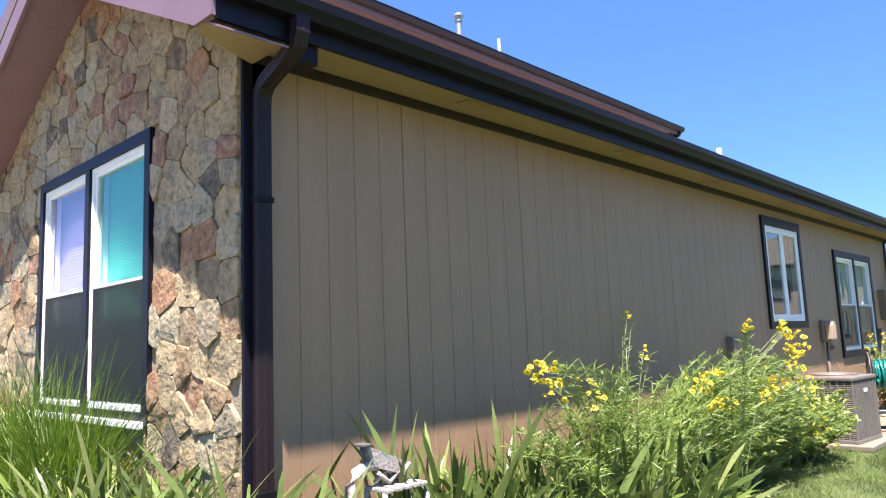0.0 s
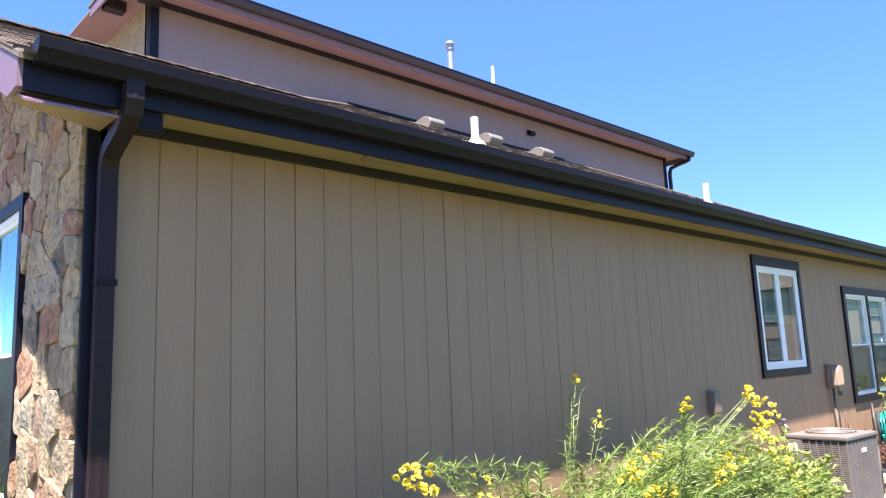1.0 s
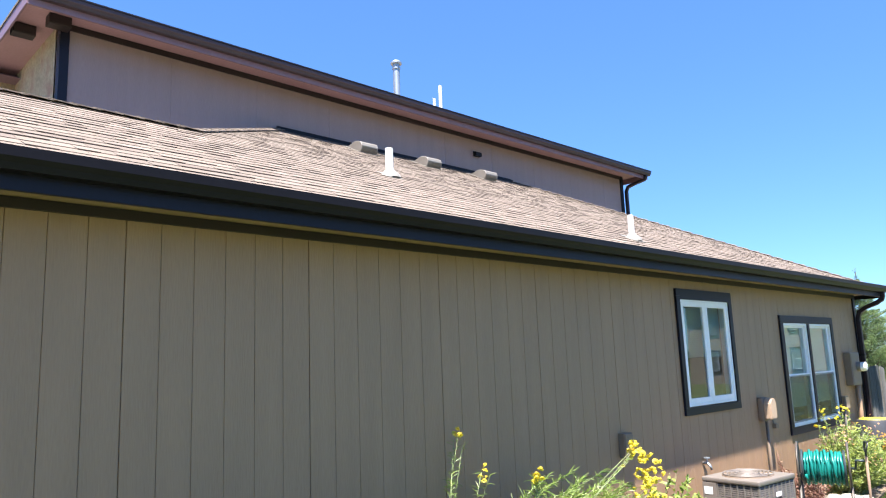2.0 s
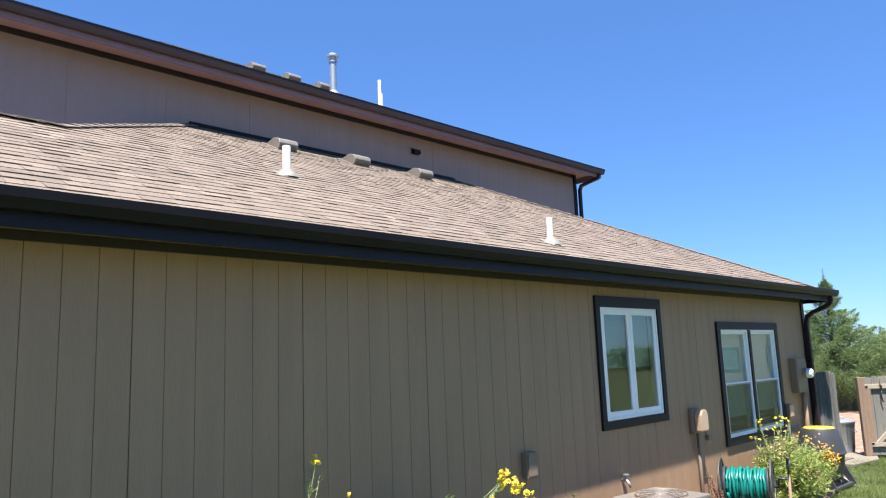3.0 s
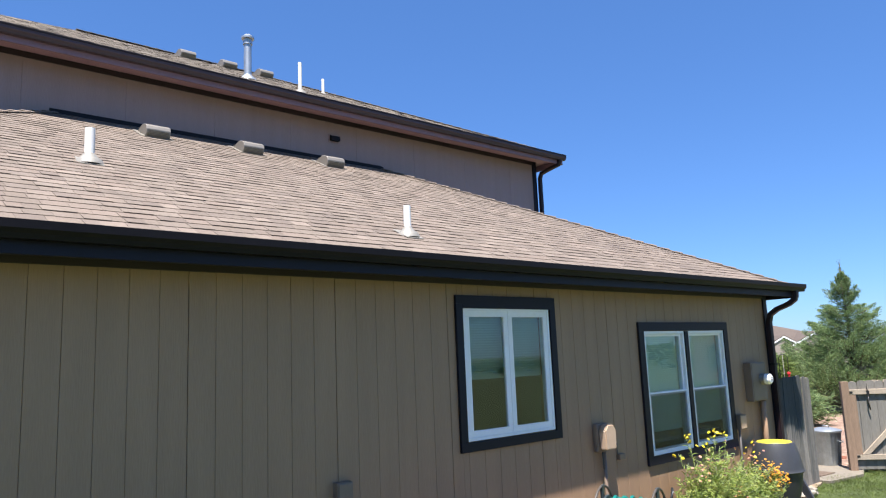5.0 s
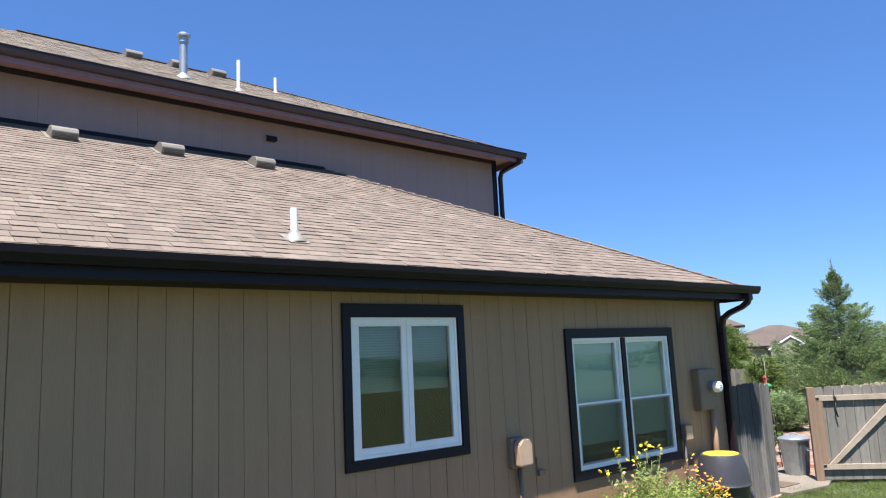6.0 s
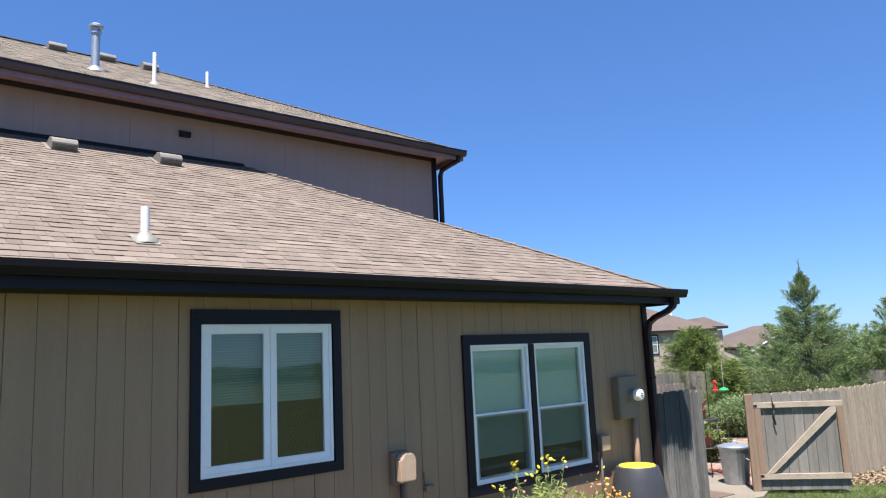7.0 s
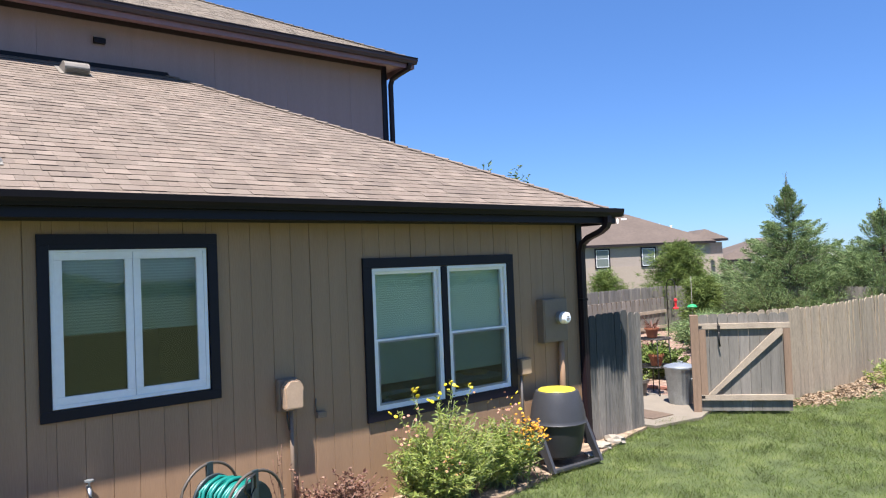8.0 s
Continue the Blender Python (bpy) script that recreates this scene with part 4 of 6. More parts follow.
th = thing("cable_clip_box", "tiny beige cable box on the siding", "utility box", (0.0, 9.76, 1.03))
bm = bmesh.new()
box(bm, 0.0, 0.05, -0.05, 0.05, -0.03, 0.03, 0.006)
part("body", bm, BOXBROWN, th)
bm = bmesh.new()
tube(bm, [(0.012, -0.04, 0.03), (0.012, -0.05, 0.1), (0.012, -0.045, 0.16)], 0.006, 6)
part("cable", bm, GREYBOX, th)

th = thing("hose_bib", "chrome garden tap on the wall", "tap", (0.0, 7.68, 0.79))
bm = bmesh.new()
tube(bm, [(0.0, 0, 0), (0.06, 0, 0), (0.09, 0, -0.03), (0.1, 0, -0.07)], 0.016, 10)
part("spout", bm, GALV, th)
bm = bmesh.new()
lathe(bm, [(0.008, 0.0), (0.008, 0.04), (0.035, 0.042), (0.035, 0.055), (0.01, 0.058)], 12, lobes=6, depth=0.12)
part("handle", bm, GALV, th, m=pose(0.055, 0, 0.01))


# ---- air conditioner ----
th = thing("air_conditioner", "grey-beige outdoor air conditioner with slotted sides", "air conditioner", (0.73, 7.2, 0.06), -5)
bm = bmesh.new()
box(bm, -0.335, 0.335, -0.335, 0.335, 0.02, 0.64)
part("coil", bm, ACDARK, th, "dark coil behind the louvres")
bm = bmesh.new()
box(bm, -0.37, 0.37, -0.37, 0.37, 0.645, 0.69, 0.014)
part("top_panel", bm, ACGREY, th)
bm = bmesh.new()
lathe(bm, [(0.29, 0.688), (0.285, 0.70), (0.27, 0.702), (0.25, 0.6925)], 32)
part("fan_opening", bm, BOXBROWN, th, "shaded dished fan opening")
bm = bmesh.new()
for r in (0.08, 0.13, 0.18, 0.23, 0.275):
    tube(bm, [(r * math.cos(2 * math.pi * i / 28), r * math.sin(2 * math.pi * i / 28), 0.712 - 0.1 * (r - 0.08) ** 2) for i in range(29)], 0.006, 5)
for i in range(8):
    a = math.pi * i / 4
    tube(bm, [(0.05 * math.cos(a), 0.05 * math.sin(a), 0.712), (0.285 * math.cos(a + 0.3), 0.285 * math.sin(a + 0.3), 0.706)], 0.005, 5)
lathe(bm, [(0.07, 0.70), (0.07, 0.715), (0.02, 0.722)], 16)
part("fan_grille", bm, ACGREY, th, "pale wire fan guard")
bm = bmesh.new()
box(bm, -0.365, 0.365, -0.365, 0.365, 0.0, 0.04, 0.008)
part("base_pan", bm, ACGREY, th)
for sx in (-1, 1):
    for sy in (-1, 1):
        bm = bmesh.new()
        box(bm, sx * 0.36 - 0.022 * (sx > 0), sx * 0.36 + 0.022 * (sx < 0), sy * 0.36 - 0.022 * (sy > 0), sy * 0.36 + 0.022 * (sy < 0), 0.04, 0.645, 0.004)
        part("corner_post", bm, ACGREY, th)
for side in range(4):
    for i in range(30):
        bm = bmesh.new()
        z = 0.052 + i * 0.0197
        prism(bm, [(-0.335, -0.35, z), (-0.335, -0.358, z - 0.001), (-0.335, -0.348, z + 0.009), (-0.335, -0.34, z + 0.009)], (0.67, 0, 0))
        part("louvre", bm, ACGREY, th, m=pose(0, 0, 0, 0, 0, 90 * side))
    for i in range(-3, 4):
        bm = bmesh.new()
        box(bm, i * 0.085 - 0.006, i * 0.085 + 0.006, -0.362, -0.348, 0.04, 0.645)
        part("louvre_rib", bm, ACGREY, th, m=pose(0, 0, 0, 0, 0, 90 * side))
bm = bmesh.new()
box(bm, -0.365, -0.18, -0.368, -0.35, 0.05, 0.64, 0.004)
panel = part("service_panel", bm, ACGREY, th)
bm = bmesh.new()
box(bm, -0.34, -0.23, -0.371, -0.369, 0.53, 0.6)
part("sticker", bm, VINYL, panel, "white rating sticker")
bm = bmesh.new()
box(bm, 0.362, 0.366, -0.05, 0.06, 0.52, 0.56)
part("badge", bm, VINYL, th, "pale maker's badge")
th.scale = (0.84, 0.98, 1.04)
bm = bmesh.new()
box(bm, 0.26, 1.16, 6.72, 7.72, 0.0, 0.06, 0.01)
tagged(part("equipment_pad", bm, CONCRETE), "concrete pad under the air conditioner", "concrete pad", kind="structure")

# ---- hose reel ----
th = thing("hose_reel", "brown garden hose reel cart wound with teal hose", "hose reel", (1.04, 8.44, 0.04), -72)
for k, y in enumerate((-0.25, 0.25)):
    bm = bmesh.new()
    tube(bm, [(0.24 * math.cos(a) * 1.1, y, 0.70 + 0.25 * math.sin(a)) for a in np.linspace(-0.9, math.pi + 0.9, 26)], 0.012, 8)
    part("hoop", bm, REELGREY, th, "bent brown tube hoop")
    for s in (-1, 1):
        bm = bmesh.new()
        tube(bm, [(s * 0.165, y, 0.50), (s * 0.24, y, 0.2), (s * 0.28, y, 0.0)], 0.016, 8)
        part("leg", bm, REELGREY, th)
    bm = bmesh.new()
    lathe(bm, [(0.19, -0.012), (0.195, 0.0), (0.19, 0.012)], 24)
    part("flange", bm, REELDARK, th, m=pose(0, y * 0.84, 0.68, 90, 0, 0))
    bm = bmesh.new()
    box(bm, -0.03, 0.03, y - 0.012, y + 0.012, 0.62, 0.96, 0.006)
    part("strut", bm, REELDARK, th)
bm = bmesh.new()
lathe(bm, [(0.1, -0.2), (0.1, 0.2)], 20)
part("drum", bm, REELDARK, th, m=pose(0, 0, 0.68, 90, 0, 0))
bm = bmesh.new()
pts = []
wob_rng = random.Random(3)
for layer, (r, n, s) in enumerate(((0.115, 12, 1), (0.14, 12, -1), (0.162, 11, 1), (0.178, 5, -1))):
    for i in range(n * 20):
        f = i / (n * 20)
        yy = (-0.185 + 0.37 * f) * s
        wob = 0.008 * math.sin(i * 0.37 + layer) + 0.004 * wob_rng.uniform(-1, 1)
        pts.append(((r + wob) * math.cos(i * math.pi / 10), yy + 0.004 * math.sin(i * 0.21), 0.68 + (r + wob) * math.sin(i * math.pi / 10)))
tube(bm, pts, 0.0155, 6)
part("hose", bm, TEAL, th, "teal rubber hose")
bm = bmesh.new()
tube(bm, [(0.0, 0.25, 0.68), (0.02, 0.31, 0.68), (0.12, 0.32, 0.78), (0.12, 0.40, 0.78)], 0.014, 8)
part("crank_handle", bm, REELDARK, th)
for s in (-1, 1):
    bm = bmesh.new()
    box(bm, s * 0.24 - 0.05, s * 0.24 + 0.05, -0.27, 0.27, 0.22, 0.25, 0.006)
    part("tray", bm, REELDARK, th)
bm = bmesh.new()
lathe(bm, [(0.09, -0.02), (0.1, 0.0), (0.09, 0.02)], 20)
wheel = part("wheel", bm, BLACKP, th, m=pose(-0.28, -0.28, 0.1, 90, 0, 0))
th = thing("garden_spade", "garden spade with black D grip stuck in the bed", "spade", (1.5, 8.35, 0.02), 60)
bm = bmesh.new()
tube(bm, [(0, 0, 0.05), (0.03, 0.02, 0.86)], 0.014, 8)
part("shaft", bm, CEDARRED, th)
bm = bmesh.new()
tube(bm, [(0.03, 0.02, 0.86), (0.0, -0.02, 0.92), (0.02, -0.03, 1.0), (0.06, 0.05, 1.01), (0.06, 0.07, 0.92), (0.03, 0.02, 0.86)], 0.011, 6)
part("grip", bm, BLACKP, th, "black plastic D grip")
bm = bmesh.new()
prism(bm, [(-0.09, 0, 0.1), (0.09, 0, 0.1), (0.08, 0, -0.1), (0.0, 0, -0.16), (-0.08, 0, -0.1)], (0, 0.004, 0))
part("blade", bm, GALV, th)

# ---- compost tumbler ----
th = thing("compost_bin", "black and grey plastic compost tumbler with yellow lid", "compost bin", (0.38, 12.72, 0.03), 88)
bm = bmesh.new()
lathe(bm, [(0.2, 0.1), (0.25, 0.13), (0.30, 0.34), (0.315, 0.50)], 32)
part("lower_drum", bm, BLACKP, th, "black lower half")
bm = bmesh.new()
lathe(bm, [(0.335, 0.49), (0.345, 0.505), (0.335, 0.52), (0.33, 0.55), (0.305, 0.7), (0.262, 0.84), (0.25, 0.865), (0.235, 0.87)], 32)
part("upper_drum", bm, GREYP, th, "grey upper half")
bm = bmesh.new()
lathe(bm, [(0.215, 0.862), (0.222, 0.87), (0.215, 0.881), (0.18, 0.885), (0.02, 0.886)], 32)
part("lid", bm, YELLOWP, th, "yellow screw lid")
for s in (-1, 1):
    bm = bmesh.new()
    prism(bm, [(s * 0.36, -0.05, 0.56), (s * 0.36, 0.05, 0.56), (s * 0.37, 0.32, 0.02), (s * 0.37, 0.25, 0.0), (s * 0.37, 0.0, 0.36), (s * 0.37, -0.25, 0.0), (s * 0.37, -0.32, 0.02)], (s * 0.04, 0, 0))
    part("side_stand", bm, GREYP, th, "grey plastic stand")
for s in (-1, 1):
    bm = bmesh.new()
    box(bm, -0.4, 0.4, s * 0.26 - 0.03, s * 0.26 + 0.03, 0.0, 0.045, 0.01)
    part("foot_bar", bm, GREYP, th)


# ---- fences ----
def picket_mesh(w, h, mat, t=0.018):
    bm = bmesh.new()
    c = w * 0.3
    prism(bm, [(-w / 2, 0, 0), (w / 2, 0, 0), (w / 2, 0, h - c), (w / 2 - c * 0.35, 0, h - c * 0.3), (w / 2 - c, 0, h), (-w / 2 + c, 0, h), (-w / 2 + c * 0.35, 0, h - c * 0.3), (-w / 2, 0, h - c)], (0, t, 0))
    return mesh_of("picket", bm, mat)


PICKETS = {}


def picket(parent, m, w, h, mat=None):
    key = (w, h, mat)
    if key not in PICKETS:
        PICKETS[key] = picket_mesh(w, h, mat or CEDAR)
    ob = new("picket", PICKETS[key])
    ob.parent = parent
    ob.matrix_local = m
    return ob


fence_rng = random.Random(5)


def fence_run(label, pts, h, base=0.03, w=0.138, rails=True, group="fences", mat=None):
    th = thing("fence", label, "fence", group=group)
    for (x0, y0), (x1, y1) in zip(pts, pts[1:]):
        d = math.hypot(x1 - x0, y1 - y0)
        a = math.degrees(math.atan2(y1 - y0, x1 - x0))
        n = max(1, round(d / (w + 0.007)))
        for i in range(n):
            f = (i + 0.5) / n
            hh = fence_rng.choice((h, h, h - 0.012, h + 0.01))
            m = pose(x0 + (x1 - x0) * f, y0 + (y1 - y0) * f, base, fence_rng.uniform(-0.8, 0.8), fence_rng.uniform(-0.6, 0.6), a + fence_rng.uniform(-1.5, 1.5))
            picket(th, m, w, round(hh, 3), mat)
        if rails:
            for z in (0.3, h * 0.55, h - 0.25):
                bm = bmesh.new()
                box(bm, 0, d, 0.021, 0.06, z, z + 0.085, 0.003)
                part("rail", bm, CEDAR, th, m=pose(x0, y0, base, 0, 0, a))
    return th


panel = fence_run("weathered grey wooden fence panel, darker towards the top", [(0.045, 13.735), (0.02, 14.62)], 1.66, 0.04, mat=TOPDARKWOOD)
for i in range(2):
    picket(panel, pose(0.018 - 0.004 * i, 14.695 + 0.142 * i, 0.04, 0.4, -0.3, 91), 0.138, 1.64 - 0.02 * i, CEDARSTAINED)
fence_run("weathered grey wooden picket fence beyond the gate", [(0.10, 16.42), (0.55, 18.3), (0.72, 20.0), (0.45, 22.4), (0.3, 26.9)], 1.5, 0.0)
fence_run("weathered grey wooden fence along the far side of the yard", [(-7.85, 18.6), (-8.15, 23.4), (-8.5, 28.0)], 1.44, 0.0, mat=CEDARDARK)
fence_run("weathered grey wooden back fence of the yard", [(-8.5, 28.06), (-4.0, 27.5), (0.3, 26.95)], 1.44, 0.0, mat=CEDARDARK)
th = thing("lattice_fence", "low weathered garden fence with gaps between its pickets", "fence", (-7.2, 19.0, 0.0), 93.5)
for i in range(32):
    picket(th, pose(i * 0.25, 0.0, 0.0), 0.19, 1.12, CEDARDARK)
# Dark strip standing in for the shade seen through the picket gaps.
bm = bmesh.new()
box(bm, -0.1, 7.9, 0.03, 0.06, 0.92, 1.12, 0.004)
part("gap_shade_strip", bm, BARK, th, "dark strip painting the shade between the picket tops")
for z in (0.62, 0.12):
    bm = bmesh.new()
    box(bm, -0.1, 7.9, -0.03, -0.004, z, z + 0.1, 0.004)
    part("rail", bm, RAIL, th)

for x, y, hh in ((0.06, 16.22, 1.52),):
    bm = bmesh.new()
    box(bm, -0.075, 0.045, -0.06, 0.06, -0.1, hh, 0.006)
    p = tagged(part("gate_post", bm, CEDARRED), "reddish cedar gate post", "post")
    p.location = (x, y, 0)
    p.rotation_euler = (0, 0, radians(35))
gate = thing("gate", "open weathered wooden gate with Z brace", "gate", (0.11, 16.23, 0.06), 40)
GW, GH = 1.30, 1.47
n = 9
for i in range(n):
    picket(gate, pose((i + 0.5) * GW / n, 0.02, 0.0, 0, fence_rng.uniform(-0.3, 0.3), 0), 0.14, GH if i % 3 else GH - 0.012, CEDARDARK)
for name, a in (("top_rail", 1.24), ("bottom_rail", 0.16)):
    bm = bmesh.new()
    box(bm, 0.0, GW, -0.022, 0.018, a, a + 0.085, 0.004)
    part(name, bm, RAIL, gate, "pale weathered rail")
for name, a in (("hinge_stile", 0.0), ("latch_stile", GW - 0.1)):
    bm = bmesh.new()
    box(bm, a, a + 0.1, -0.02, 0.019, 0.246, 1.239, 0.004)
    part(name, bm, CEDARRED, gate, "reddish cedar stile")
bm = bmesh.new()
prism(bm, [(0.105, -0.021, 0.25), (0.2, -0.021, 0.25), (GW - 0.105, -0.021, 1.16), (GW - 0.105, -0.021, 1.237), (GW - 0.19, -0.021, 1.237)], (0, 0.038, 0))
part("brace", bm, RAIL, gate, "pale diagonal brace")
bm = bmesh.new()
box(bm, 0.27, 0.31, -0.04, -0.022, 1.2, 1.3, 0.004)
tube(bm, [(0.29, -0.03, 1.3), (0.27, -0.05, 1.36), (0.28, -0.04, 1.42)], 0.006, 6)
tube(bm, [(0.29, -0.035, 1.2), (0.28, -0.03, 1.1), (0.3, -0.03, 0.98)], 0.012, 6)
part("latch", bm, IRON, gate, "dark iron gate latch with hanging strap")
for z in (0.2, 1.26):
    bm = bmesh.new()
    box(bm, -0.03, 0.05, -0.028, -0.023, z, z + 0.035, 0.002)
    part("hinge", bm, IRON, gate, "black strap hinge")

# ---- back yard ----
th = thing("trash_can", "galvanised steel trash can with a domed lid", "trash can", (-0.50, 16.62, 0.05))
bm = bmesh.new()
lathe(bm, [(0.185, 0.0), (0.19, 0.02), (0.235, 0.56), (0.242, 0.575)], 60, lobes=20, depth=0.03)
part("can", bm, GALV, th)
bm = bmesh.new()
lathe(bm, [(0.255, 0.565), (0.258, 0.595), (0.245, 0.605), (0.12, 0.64), (0.02, 0.645)], 32)
lid = part("lid", bm, GALV, th)
bm = bmesh.new()
tube(bm, [(-0.06, 0, 0.64), (-0.05, 0, 0.675), (0.05, 0, 0.675), (0.06, 0, 0.64)], 0.008, 6)
part("lid_handle", bm, GALV, lid)
for s in (-1, 1):
    bm = bmesh.new()
    tube(bm, [(s * 0.225, -0.06, 0.42), (s * 0.265, -0.055, 0.40), (s * 0.265, 0.055, 0.40), (s * 0.225, 0.06, 0.42)], 0.007, 6)
    part("handle", bm, GALV, th)


def pot(at, r, h, mat, label, leaf_mat, n, ll, seed, up=0.9):
    th = thing("potted_plant", label, "potted plant", at)
    bm = bmesh.new()
    lathe(bm, [(r * 0.68, 0), (r * 0.72, 0.01), (r * 0.93, h * 0.8), (r * 1.06, h * 0.81), (r * 1.08, h), (r * 0.94, h), (r * 0.92, h * 0.9)], 20)
    part("pot", bm, mat, th)
    rng = np.random.default_rng(seed)
    a = rng.uniform(0, 2 * math.pi, n)
    rad = rng.uniform(0, r * 0.6, n)
    base = np.stack([rad * np.cos(a), rad * np.sin(a), np.full(n, h * 0.9)], 1)
    way = np.stack([np.cos(a) * 0.6, np.sin(a) * 0.6, rng.uniform(0.4, 1.2, n) * up], 1)
    blades("foliage", base, way, rng.uniform(0.5, 1.0, n) * ll, ll * 0.05, rng.uniform(0.2, 0.9, n), leaf_mat, th, rng=rng)
    return th


th = thing("plant_stand", "black wrought iron two-tier plant stand", "plant stand", (-1.3, 17.1, 0.03))
bm = bmesh.new()
for k in range(4):
    a = math.pi / 4 + k * math.pi / 2
    tube(bm, [(0.3 * math.cos(a), 0.3 * math.sin(a), 0), (0.27 * math.cos(a), 0.27 * math.sin(a), 0.5), (0.24 * math.cos(a), 0.24 * math.sin(a), 1.0)], 0.01, 6)
part("leg", bm, IRON, th)
for z, r in ((0.5, 0.3), (0.98, 0.28)):
    bm = bmesh.new()
    tube(bm, [(r * math.cos(a), r * math.sin(a), z) for a in np.linspace(0, 2 * math.pi, 25)], 0.01, 6)
    for i in range(7):
        yy = -0.24 + i * 0.08
        tube(bm, [(-math.sqrt(r * r - yy * yy), yy, z), (math.sqrt(r * r - yy * yy), yy, z)], 0.006, 5)
    part("tier", bm, IRON, th)
pot((-1.28, 17.1, 0.54), 0.13, 0.2, TERRA, "terracotta pot with a variegated spider plant", FEATHER, 70, 0.34, 3)
pot((-1.38, 17.15, 1.02), 0.12, 0.17, TERRA, "terracotta pot with a dark spiky plant", RUSSET, 40, 0.36, 4, 1.6)
pot((-1.42, 16.75, 0.05), 0.17, 0.28, GREYBOX, "dark glazed pot with trailing greens", WEEDY, 80, 0.25, 5)
bm = bmesh.new()
prism(bm, [(-0.95, 15.25, 0.05), (-0.12, 15.3, 0.05), (-0.08, 15.75, 0.05), (-0.85, 15.8, 0.05)], (0, 0, 0.012))
tagged(part("door_mat", bm, BARK), "brown fibre mat on the path", "mat")
for i in range(5):
    bm = bmesh.new()
    box(bm, -0.1, 0.1, -0.05, 0.05, 0, 0.06, 0.005)
    b = tagged(part("edging_brick", bm, BRICKRED), "loose red edging brick", "brick", group="edging bricks")
    b.matrix_world = pose(-1.7 + i * 0.26, 17.55 + 0.04 * (i % 2), 0.024, 0, 0, i * 7 - 10)
th = thing("bird_feeder", "red hummingbird feeder hung on a tall hook", "bird feeder", (-2.25, 18.95, 0.0))
bm = bmesh.new()
tube(bm, [(0, 0, 0), (0, 0, 1.9), (0.05, 0, 1.98), (0.14, 0, 1.98), (0.19, 0, 1.9), (0.19, 0, 1.62)], 0.009, 6)
part("hook", bm, IRON, th)
bm = bmesh.new()
lathe(bm, [(0.035, 1.38), (0.06, 1.39), (0.06, 1.41), (0.022, 1.425), (0.022, 1.54), (0.036, 1.55), (0.032, 1.58), (0.01, 1.6)], 16, (0.19, 0, 0))
part("feeder", bm, RUSTP, th, "red plastic feeder")
th = thing("garden_hose_hook", "green plastic garden umbrella stub on a pole", "garden ornament", (-3.3, 21.5, 0.0))
bm = bmesh.new()
tube(bm, [(0, 0, 0), (0, 0, 1.95)], 0.006, 6)
part("pole", bm, LEAD, th)
bm = bmesh.new()
lathe(bm, [(0.02, 1.2), (0.1, 1.21), (0.12, 1.24), (0.08, 1.28), (0.02, 1.3)], 14)
part("dish", bm, GREENP, th)


# ---- plants along the house ----
def clump(name, label, category, at, n, spread, height, width, droop, mat, seed, lean=(0, 0), segs=4, out=0.35, group=""):
    """Sword leaves or grass out of one root."""
    th = thing(name, label, category, at, group=group)
    rng = np.random.default_rng(seed)
    a, r = rng.uniform(0, 2 * math.pi, n), np.sqrt(rng.uniform(0, 1, n))
    base = np.stack([r * spread[0] * np.cos(a), r * spread[1] * np.sin(a), np.zeros(n)], 1)
    o = rng.normal(0, 1, (n, 2)) * out
    o = np.clip(o, -2.2 * out, 2.2 * out)
    way = np.stack([o[:, 0] + lean[0] + 0.4 * out * np.cos(a), o[:, 1] + lean[1] + 0.4 * out * np.sin(a), np.ones(n)], 1)
    ln = height * rng.uniform(0.55, 1.08, n)
    dr = np.where(rng.uniform(0, 1, n) < 0.3, droop * 3.4, droop) * rng.uniform(0.3, 1.2, n)
    wd = width * rng.uniform(0.7, 1.2, n)
    single = min(n, 40) if mat is IRIS else 0
    for i in range(single):
        blades("leaf", base[i:i + 1], way[i:i + 1], ln[i:i + 1], wd[i:i + 1], dr[i:i + 1], mat, th, segs=segs, rng=rng)
    blades("foliage", base[single:], way[single:], ln[single:], wd[single:], dr[single:], mat, th, segs=segs, rng=rng)
    return th


k = 0
for x, y, h, n in ((0.42, 0.66, 1.02, 34), (0.62, 0.95, 1.12, 40), (0.5, 1.3, 1.0, 34), (0.8, 1.55, 0.95, 36), (0.55, 1.8, 1.02, 34), (0.95, 1.95, 0.85, 36), (0.6, 2.3, 0.95, 34), (0.85, 2.6, 0.85, 34), (0.7, 3.0, 0.8, 30), (1.0, 3.0, 0.7, 30), (1.15, 2.35, 0.7, 30)):
    clump("iris", "clump of sword-shaped green iris leaves by the wall", "iris", (x, y, 0.02), int(n * 3.0), (0.22, 0.24), h * 1.12, 0.042, 0.42, IRIS, 20 + k, group="irises along the wall", out=0.3, segs=6)
    k += 1
for x, y, h, n in ((0.85, -0.42, 1.0, 60), (0.5, -0.5, 1.06, 70), (0.15, -0.5, 1.06, 80), (0.28, -0.2, 0.98, 60), (-0.1, -0.25, 1.0, 60), (-0.25, -0.52, 0.95, 80), (-0.65, -0.5, 0.92, 80), (-0.1, -0.8, 0.92, 70), (-0.5, -0.9, 0.9, 70), (0.4, -0.8, 0.86, 60), (-1.0, -0.8, 0.86, 70), (-1.45, -0.95, 0.84, 70), (0.05, -1.05, 0.86, 60), (-1.9, -1.0, 0.84, 70)):
    clump("iris", "clump of broad green iris leaves below the stone wall", "iris", (x, y, 0.02), int(n * 4.0), (0.26, 0.22), h * 1.36, 0.034, 0.7, IRIS, 20 + k, group="irises by the stone wall", out=0.6, segs=7)
    k += 1
